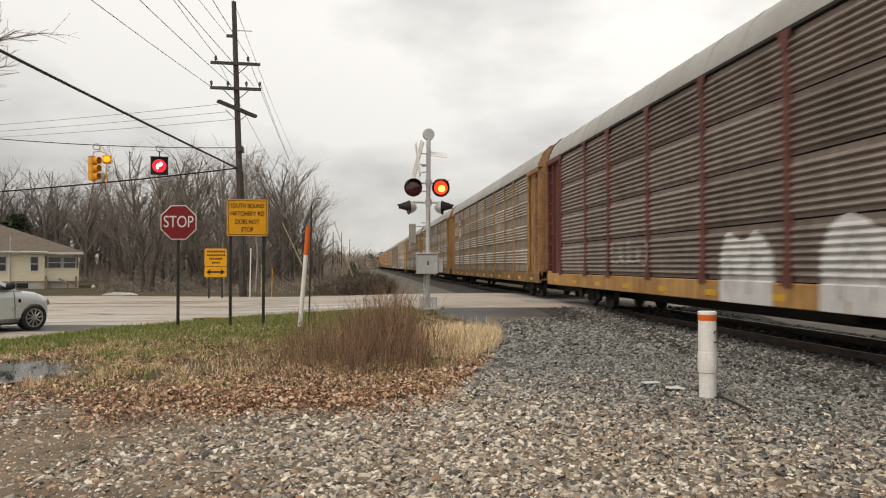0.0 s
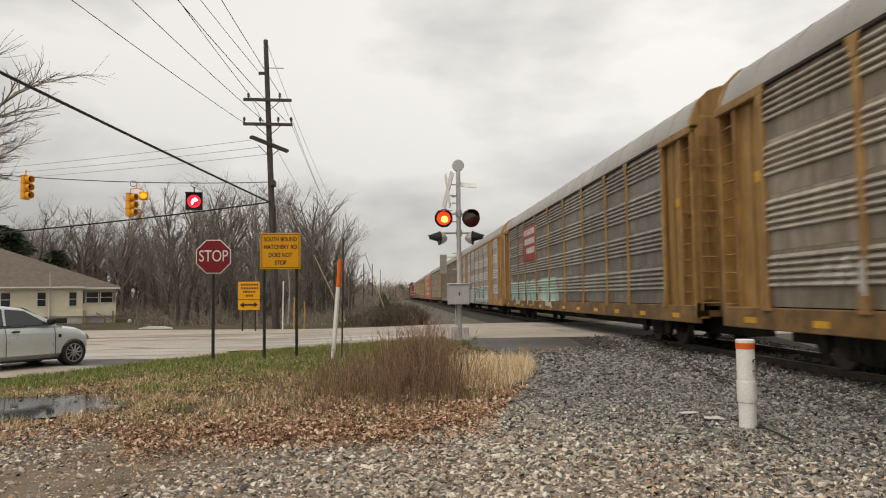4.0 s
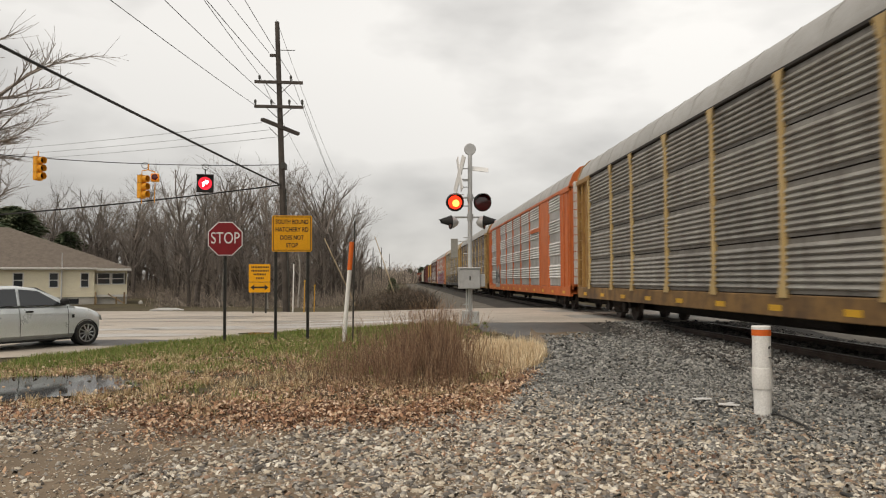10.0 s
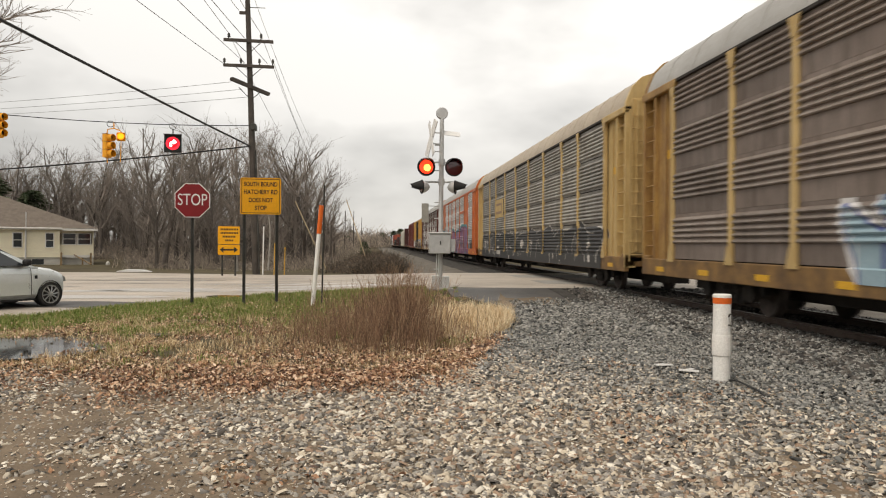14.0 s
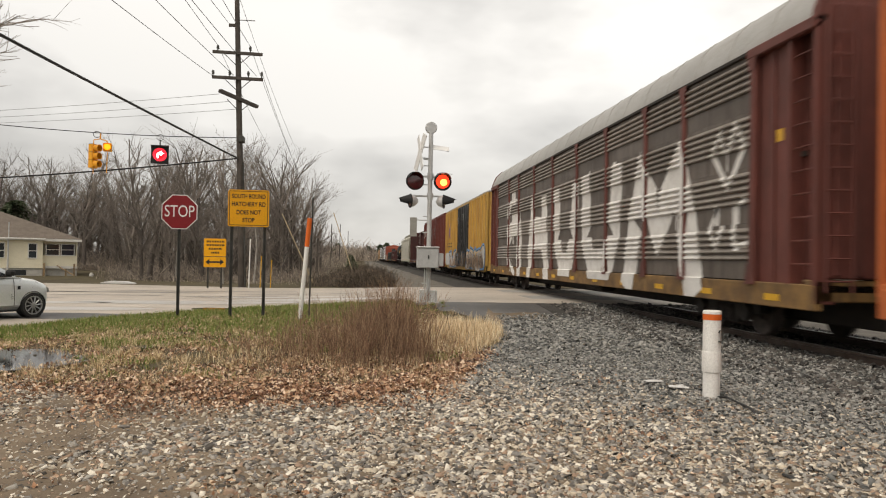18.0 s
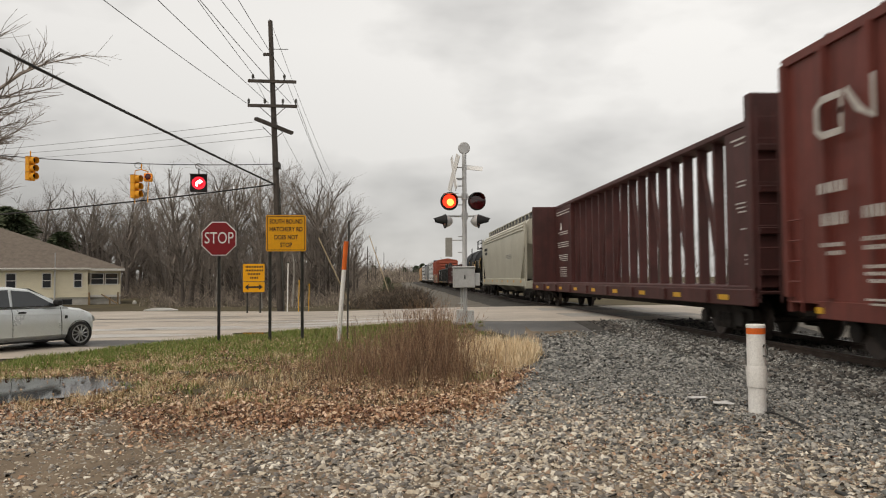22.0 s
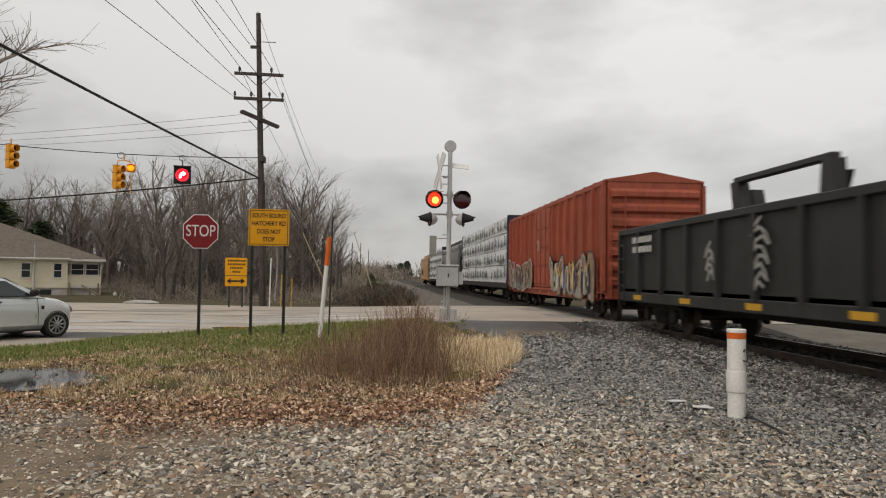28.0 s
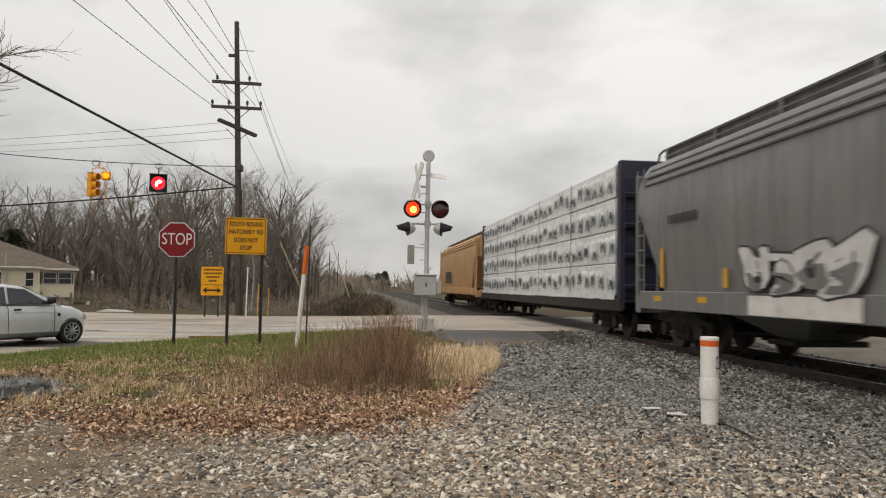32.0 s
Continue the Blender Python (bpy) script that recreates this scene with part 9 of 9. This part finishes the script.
def evergreen():
    rng = random.Random(5)

    def crown(h, r, n, low):
        v, f = [], []
        for i in range(n):
            t = low + (1 - low) * rng.random() ** 1.3
            a = rng.uniform(0, 6.283)
            rad = r * 0.8 * (1 - t) ** 0.36 * math.sqrt(rng.uniform(0.1, 1)) * (0.75 + 0.4 * math.sin(3 * a + 9 * t) * math.sin(17 * t)) + 0.05
            c = Vector((rad * math.cos(a), rad * math.sin(a), t * h - 0.12 * rad))
            d = Vector((math.cos(a), math.sin(a), rng.uniform(-0.5, 0.25))).normalized() * h * 0.05 * rng.uniform(0.6, 1.5)
            s = d.cross(Vector((rng.uniform(-1, 1), rng.uniform(-1, 1), 1))).normalized() * h * 0.012
            k = len(v)
            v += [tuple(c - s), tuple(c + d), tuple(c + s), tuple(c - d * 0.5 + Vector((0, 0, 0.02)))]
            f.append((k, k + 1, k + 2, k + 3))
        return arrays("crown", v, f, M_NEEDLE)

    tall, bush = crown(9.0, 4.6, 6500, 0.1), crown(2.2, 1.1, 2600, 0.0)
    stem = Form().tube((0, 0, -0.3), (0, 0, 8.6), 0.16, 0.03, n=8).mesh("trunk", M_BARK)
    short = Form().tube((0, 0, -0.2), (0, 0, 1.8), 0.05, 0.02, n=6).mesh("trunk", M_BARK)
    for x, y, s in ((-35.8, 82, 0.8), (-38.8, 78, 1.02), (-40.6, 80, 1.08), (-43.5, 80, 1.0)):
        plant((stem, tall), x, y, -0.3, 40 * x, s, "dark green conifer behind the house", "conifer", "conifers")
    for x, y, s in ((-1.3, 92, 1.0), (-0.6, 74, 0.6), (0.75, 41.6, 0.4), (0.0, 44.0, 0.5)):
        plant((short, bush), x, y, -0.35, 70 * x, s, "dark rounded evergreen shrub beside the track", "evergreen_shrub", "shrubs")
    for x, y, s in ((10.5, 420, 0.95), (14.5, 430, 1.1), (4, 400, 0.8), (18, 520, 1.2), (-12, 380, 0.9)):
        plant((stem, tall), x, y, 0.5, 30 * x, s, "distant dark conifer on the skyline", "far_conifer", "far conifers")


def scatter(name, shape, faces, places, material, label, category):
    """Many small pieces as one mesh: shape (n, 3) set at each place (x, y, z, matrix)."""
    n = len(shape[0]) if isinstance(shape, list) else len(shape)
    v = np.empty((len(places), n, 3), np.float32)
    for i, (o, m) in enumerate(places):
        s = shape[i % len(shape)] if isinstance(shape, list) else shape
        v[i] = s @ m.T + o
    f = (np.asarray(faces)[None] + (np.arange(len(places)) * n)[:, None, None]).reshape(-1, len(faces[0]))
    return tagged(new(name, arrays(name, v.reshape(-1, 3), f, material)), label, category, kind="stuff")


def rot_z(a):
    c, s = math.cos(a), math.sin(a)
    return np.array([[c, -s, 0], [s, c, 0], [0, 0, 1.0]])


def brush():
    """Thin brown stems: woodland undergrowth, and shrubs on the bank by the track."""
    rng = random.Random(21)
    t = Twigs(3)

    def clump(x, y, h, n, spread_, z=-0.35, stout=1.0):
        for _ in range(n):
            p = Vector((x + rng.gauss(0, spread_ * 0.35), y + rng.gauss(0, spread_ * 0.35), z))
            d = Vector((rng.gauss(0, 0.5), rng.gauss(0, 0.5), 1)).normalized()
            l = h * rng.uniform(0.5, 1.1)
            l *= 0.3 + 0.7 * rng.random()
            q = p + d * l * 0.4
            r = (0.016 + 0.007 * h) * stout
            t.add(p, q, r, r * 0.7)
            for _ in range(2):
                e = (d + Vector((rng.gauss(0, 0.75), rng.gauss(0, 0.75), rng.uniform(-0.3, 0.3)))).normalized()
                o = q + e * l * rng.uniform(0.2, 0.4)
                t.add(q, o, r * 0.6, r * 0.4)
                g = (e + Vector((rng.gauss(0, 0.8), rng.gauss(0, 0.8), rng.uniform(-0.2, 0.4)))).normalized()
                t.add(o, o + g * l * rng.uniform(0.15, 0.35), r * 0.4, r * 0.2)

    for k in range(560):
        y = rng.uniform(44, 92)
        lo, hi = -0.5 * y, -0.012 * y
        x = lo + (hi - lo) * rng.random()
        if (x / y < -0.31 and y < 78) or (y < 48 and x < -9):
            continue
        clump(x, y, rng.uniform(1.0, 2.4) * (1 if x < -4 else 0.55), 11, 2.2)
    for k in range(800):
        y = rng.uniform(56, 100)
        lo, hi = -0.5 * y, -0.06 * y
        x = lo + (hi - lo) * rng.random()
        if x / y < -0.31 and y < 78:
            continue
        clump(x, y, rng.uniform(1.2, 3.4) * (1 if x / y < -0.16 else 0.6), 8, 2.6, -0.4)
    for k in range(1300):
        y = rng.uniform(86, 125)
        lo, hi = -0.52 * y, -0.05 * y
        x = lo + (hi - lo) * rng.random()
        clump(x, y, rng.uniform(2.0, 5.0) * (1 if x / y < -0.12 else 0.5), 8, 3.4, -0.4)
    for k in range(900):
        y = rng.uniform(260, 620)
        u = rng.uniform(-0.2, 0.02) if k % 5 else rng.uniform(0.05, 0.3)
        clump(u * y, y, rng.uniform(4.0, 9.0 + 0.012 * y), 14, 12.0, 0.3, 2.6)
    for k in range(200):
        y = rng.uniform(95, 330)
        s = rng.choice((-1, -1, 1))
        x = -rng.uniform(1.5, 0.35 * y) if s < 0 else rng.uniform(13, 13 + 0.4 * y)
        clump(x, y, rng.uniform(1.5, 4.5), 13, 5.0, 0)
    for k in range(130):
        y = rng.uniform(60, 130)
        clump(rng.uniform(16, 100), y, rng.uniform(1.0, 3.0), 10, 3.0, -0.2)
    tagged(new("undergrowth", arrays("undergrowth", t.v, t.f, M_BRUSH)), "leafless brown undergrowth at the wood's edge", "undergrowth", kind="stuff")
    t = Twigs(3)
    for k in range(60):
        y = 39.0 + 24 * rng.random() ** 1.5
        clump(rng.uniform(-0.7, 1.2) + 0.012 * (y - 39), y, rng.uniform(0.9, 1.7), 70, 1.0, 0.0, 0.8)
    for k in range(46):
        y = 39.5 + 90 * rng.random() ** 2
        clump(rng.uniform(-2.6, 0.6), y, rng.uniform(0.7, 1.5), 34, 1.3, -0.2)
    tagged(new("thicket", arrays("thicket", t.v, t.f, M_THICKET)), "dark leafless thicket on the bank beside the track", "undergrowth", kind="stuff")
    # rank dry stems on the verge
    w = Twigs(3)
    for k in range(2900):
        u = rng.random()
        if u < 0.5:
            x, y = rng.gauss(0.42, 0.3), rng.gauss(12.4, 0.9)
            h = rng.uniform(0.35, 1.38) * (1 - 0.35 * min(1, abs(x - 0.42)))
        elif u < 0.85:
            x, y = rng.gauss(-0.1, 0.62), rng.gauss(12.4, 0.9)
            h = rng.uniform(0.3, 0.98)
        else:
            x, y = rng.gauss(-0.9, 0.7), rng.gauss(12.2, 1.0)
            h = rng.uniform(0.2, 0.6)
        if noise.noise((x * 2.3, y * 1.1, 40)) < -0.22:
            continue
        if y < gravel_edge(x) + 0.15:
            y = gravel_edge(x) + 0.15 + rng.random() * 0.8
        d = Vector((rng.gauss(0, 0.2), rng.gauss(0, 0.2), 1)).normalized()
        p = Vector((x, y, 0.0))
        q = p + d * h * 0.6
        e = (d + Vector((rng.gauss(0, 0.12), rng.gauss(0, 0.12), 0))).normalized()
        w.add(p, q, 0.0036, 0.0026)
        w.add(q, q + e * h * 0.4, 0.0026, 0.001)
        for _ in range(4):
            f = rng.uniform(0.35, 0.95)
            o = p.lerp(q, min(1, f * 1.4)) if f < 0.7 else q + e * h * 0.4 * (f - 0.7) / 0.3
            g = (e + Vector((rng.gauss(0, 0.45), rng.gauss(0, 0.45), 0.1))).normalized()
            w.add(o, o + g * h * rng.uniform(0.1, 0.24), 0.002, 0.0009)
    tagged(new("weed_stems", arrays("weed_stems", w.v, w.f, M_STEM)), "rank reddish-brown dead weed stems on the verge", "weeds", kind="stuff")


def pool(x, y):
    return ((x + 5.7) / 1.35) ** 2 + ((y - 11.2) / 1.3) ** 2 < 1 or ((x + 4.25) / 0.5) ** 2 + ((y - 22.0) / 0.5) ** 2 < 1


def verge():
    rng = random.Random(33)
    blade = np.array([(-0.5, 0, 0), (0.5, 0, 0), (0.35, 0.25, 0.6), (0.0, 0.8, 1.0), (-0.35, 0.25, 0.6)])
    bf = [(0, 1, 2, 4), (4, 2, 3, 3)]
    quad = np.array([(-0.5, 0, 0), (0.5, 0, 0), (0.12, 0.45, 1.0), (-0.12, 0.45, 1.0)])
    qf = [(0, 1, 2, 3)]

    def blades(name, n, pick, h0, h1, w, material, label):
        out = []
        while len(out) < n:
            p = pick()
            if p is None or pool(*p):
                continue
            x, y = p
            h = rng.uniform(h0, h1)
            m = rot_z(rng.uniform(0, 6.3)) @ np.diag([w * rng.uniform(0.7, 1.4), h * rng.uniform(0.3, 1.4), h * rng.uniform(0.45, 1)])
            out.append((np.array([x, y, ground_z(x, y) - 0.01]), m))
        scatter(name, quad, qf, out, material, label, "grass")

    def green():
        x = rng.uniform(-7.6, 1.6)
        a = gravel_edge(x) + 0.6
        y = rng.uniform(a, road_near(x) + 0.1)
        t = (y - a) / max(0.1, road_near(x) - a)
        k = noise.noise((x * 0.7, y * 0.7, 4)) + 0.5 * noise.noise((x * 2.1, y * 2.1, 8))
        if k + 1.9 * (t - 0.45) < rng.uniform(-0.35, 0.15):
            return None
        return x, y

    def dry():
        x = rng.uniform(-9, 2.0)
        y = rng.uniform(gravel_edge(x), road_near(x) - 1.5)
        if noise.noise((x * 0.8, y * 0.8, 9)) < -0.15 or rng.random() < 0.85 * step(14, 18, y):
            return None
        return x, y

    def clump():
        x, y = rng.gauss(2.0, 0.5), rng.gauss(15.0, 1.1)
        return None if y < gravel_edge(x) - abs(rng.gauss(0, 0.35)) or x < 0.7 or noise.noise((x * 1.6, y * 1.6, 1)) < -0.25 else (x, y)

    blades("green_grass", 80000, green, 0.05, 0.15, 0.015, M_GRASS, "fresh green grass on the road verge")
    blades("dry_grass", 30000, dry, 0.03, 0.15, 0.009, M_STRAW, "flattened dry grass on the verge")
    blades("straw_clump", 16000, clump, 0.1, 0.42, 0.011, M_STRAW_PALE, "pale dry grass clump by the gravel")
    def tufts(name, n, size, material, label, keep):
        out, made = [], 0
        while made < n:
            x = rng.uniform(-8, 2.6)
            y = rng.uniform(gravel_edge(x) + 0.05, road_near(x) - 0.2)
            if not keep(x, y) or pool(x, y):
                continue
            made += 1
            k = size * rng.uniform(0.6, 1.3)
            for _ in range(60):
                a, r = rng.uniform(0, 6.3), rng.random() ** 0.7
                h = k * rng.uniform(0.5, 1.1) * (1 - 0.5 * r)
                m = rot_z(a - 1.571) @ np.diag([0.008, k * (0.3 + 1.8 * r), h])
                out.append((np.array([x + 0.35 * k * r * math.cos(a), y + 0.35 * k * r * math.sin(a), ground_z(x, y) - 0.01]), m))
        scatter(name, quad, qf, out, material, label, "grass")

    where = lambda x, y: (y - gravel_edge(x)) / max(0.1, road_near(x) - gravel_edge(x))
    tufts("straw_tufts", 240, 0.17, M_STRAW, "matted tufts of dry bleached grass on the verge", lambda x, y: rng.random() > where(x, y) * 1.3)
    tufts("green_tufts", 230, 0.16, M_GRASS, "tufts of fresh green grass on the verge", lambda x, y: where(x, y) > 0.3 + 0.25 * rng.random() or (x < -3 and rng.random() < 0.3))
    leaf = np.array([(-0.5, 0, 0.0), (-0.1, 0.32, 0.12), (0.5, 0.05, 0.05), (0.0, -0.3, 0.14)])
    out = []
    while len(out) < 40000:
        if rng.random() < 0.88:
            x = rng.uniform(-9, 2.2)
            a = gravel_edge(x)
            y = a - 0.4 - abs(rng.gauss(0, 0.4)) * (1 + noise.noise((x * 1.1, 2.0, 6.0))) + (road_near(x) - 2.0 - a) * rng.random() ** 1.7
            if noise.noise((x * 0.6, y * 0.6, 14)) + 0.4 * noise.noise((x * 2, y * 2, 3)) < rng.uniform(-0.45, 0.1):
                continue
        else:
            x, y = rng.uniform(-6, 4), rng.uniform(4.8, 10)
            if noise.noise((x * 1.1, y * 1.1, 31)) < 0.12 + 0.25 * rng.random():
                continue
        if pool(x, y) and rng.random() < 0.93:
            continue
        s = rng.uniform(0.022, 0.045) if rng.random() < 0.72 else rng.uniform(0.045, 0.075)
        m = np.array(Euler((rng.gauss(0, 0.6), rng.gauss(0, 0.6), rng.uniform(0, 6.3))).to_matrix()) * s
        out.append((np.array([x, y, ground_z(x, y) + rng.uniform(0.012, 0.06)]), m))
    drift = 0
    while drift < 8000:
        x = rng.gauss(-0.2, 1.4)
        y = gravel_edge(x) - 0.35 + 0.6 * noise.noise((x * 0.9, 3.0, 5.0)) + abs(rng.gauss(0, 1.0))
        if x > 1.9 or pool(x, y) or noise.noise((x * 1.3, y * 1.3, 21)) < rng.uniform(-0.3, 0.1):
            continue
        drift += 1
        m = np.array(Euler((rng.gauss(0, 0.6), rng.gauss(0, 0.6), rng.uniform(0, 6.3))).to_matrix()) * rng.uniform(0.035, 0.075)
        out.append((np.array([x, y, ground_z(x, y) + rng.uniform(0.03, 0.09)]), m))
    scatter("fallen_leaves", leaf, [(0, 1, 2), (0, 2, 3)], out, M_LEAF, "brown fallen oak leaves on grass and gravel", "leaves")


def stones():
    rng = random.Random(55)
    base = np.array([(-1, -0.8, -1), (0.9, -1, -1), (1, 0.8, -1), (-0.8, 1, -1), (-0.75, -0.6, 1), (0.7, -0.8, 1), (0.8, 0.6, 1), (-0.6, 0.8, 1)])
    faces = [(4, 5, 6), (4, 6, 7)]
    for i in range(4):
        j = (i + 1) % 4
        faces += [(i, j, 4 + j), (i, 4 + j, 4 + i)]
    shapes = []
    for k in range(16):
        g = np.random.RandomState(k)
        s = base + g.uniform(-0.42, 0.42, base.shape) * np.array([1, 1, 0.7])
        shapes.append(s * np.array([g.uniform(1.0, 1.75), g.uniform(0.5, 1.0), g.uniform(0.2, 0.55)]))

    def lay(name, n, x0, x1, y0, y1, r0, r1, material, label, keep, lift=0.0):
        out = []
        while len(out) < n:
            x, y = rng.uniform(x0, x1), y0 + (y1 - y0) * rng.random()
            if abs(x - 0.06 * y) > 0.68 * y + 0.4 or not keep(x, y):
                continue
            r = r0 + (r1 - r0) * rng.random() ** 2
            m = rot_z(rng.uniform(0, 6.3)) @ np.array(Euler((rng.gauss(0, 0.4), rng.gauss(0, 0.4), 0)).to_matrix()) * r
            out.append((np.array([x, y, ground_z(x, y) + 0.012 + r * rng.uniform(-0.15, 0.5) + lift]), m))
        scatter(name, shapes, faces, out, material, label, "gravel")

    patch = lambda x, y: noise.noise((x * 0.55, y * 0.55, 2)) + 0.35 * noise.noise((x * 2, y * 2, 7))
    lay("gravel_stones", 50000, -6.2, 6.0, 4.3, 12.0, 0.008, 0.029, M_STONE, "loose tan and grey crushed stones", lambda x, y: y < gravel_edge(x) + rng.gauss(0.05, 0.5) and x < 3.3 + 0.7 * (9 - y) + rng.gauss(0, 1.4) and rng.random() < max(0.04, 0.1 + 0.55 * patch(x, y) + 0.85 * step(-1.6, 1.6, x)))
    lay("gravel_chips", 13000, -6.0, 2.6, 4.45, 10.0, 0.005, 0.014, M_STONE, "small stone chips pressed into brown dirt", lambda x, y: y < gravel_edge(x) + rng.gauss(0.1, 0.5))
    lay("ballast_stones", 30000, 1.2, 7.3, 4.3, 12.5, 0.009, 0.028, M_STONE_GREY, "loose dark grey ballast stones", lambda x, y: x > 2.7 + 0.7 * (9 - y) + rng.gauss(0, 1.4) and y < gravel_edge(x) + 0.2, 0.012)
    lay("far_ballast_stones", 13000, 1.4, 7.3, 12.5, 22.5, 0.018, 0.042, M_STONE_GREY, "dark grey ballast stones towards the crossing", lambda x, y: y < gravel_edge(x) + 0.1 and (x < 3.0 or y < 18.8 + rng.uniform(0, 1.5) or x > 6.2), 0.012)
    # stones with the under-train shade in their colour
    lay("track_stones", 8000, 5.6, 10.6, -2, 22.2, 0.025, 0.05, M_STONE_DARK, "ballast stones between the ties, coloured dark for the shade under the train", lambda x, y: True, 0.01)


woods()
verge()
stones()


def motions():
    """All that moves: the train rolls past at an almost even speed."""
    swaps = [1.98 + 0.603 * k for k in range(-3, 50)]
    up, down = pose(0, -0.085, 0.236, -84), pose(0, -0.085, 0.236)
    for s, phase in ADDED_SHUTTERS:
        lit = phase == 0
        rows = [(0, up if lit else down)]
        for t in swaps:
            rows += [(t - 0.05, up if lit else down), (t + 0.05, down if lit else up)]
            lit = not lit
        walk(s, rows + [(32.2, up if lit else down)])
    # the amber beacon's glow stays on; an added shutter of its own imitates the blinking
    shut, clear = pose(0, -0.262, 0.148), pose(0, -0.262, 0.148, 84)
    rows = [(0, clear)]
    for k in range(-1, 31):
        a = 0.75 + 1.068 * k
        rows += [(t, m) for t, m in ((a - 0.04, shut), (a + 0.04, clear), (a + 0.5, clear), (a + 0.58, shut)) if 0 < t < 32.1]
    walk(BEACON[0], rows + [(32.3, rows[-1][1])])
    walk(CAR, [(t, car_pose(d)) for t, d in ((0, 0), (29, 0), (29.5, 0.12), (30, 0.33), (30.5, 0.63), (31, 0.85), (31.4, 1.08), (32, 1.14))])
    for ob, mid in CARS:
        walk(ob, [(t, pose(TRACK_X, mid - travelled(t), RAIL_Z)) for t in (0, 4, 8, 12, 16, 20, 24, 28, 32)])


motions()
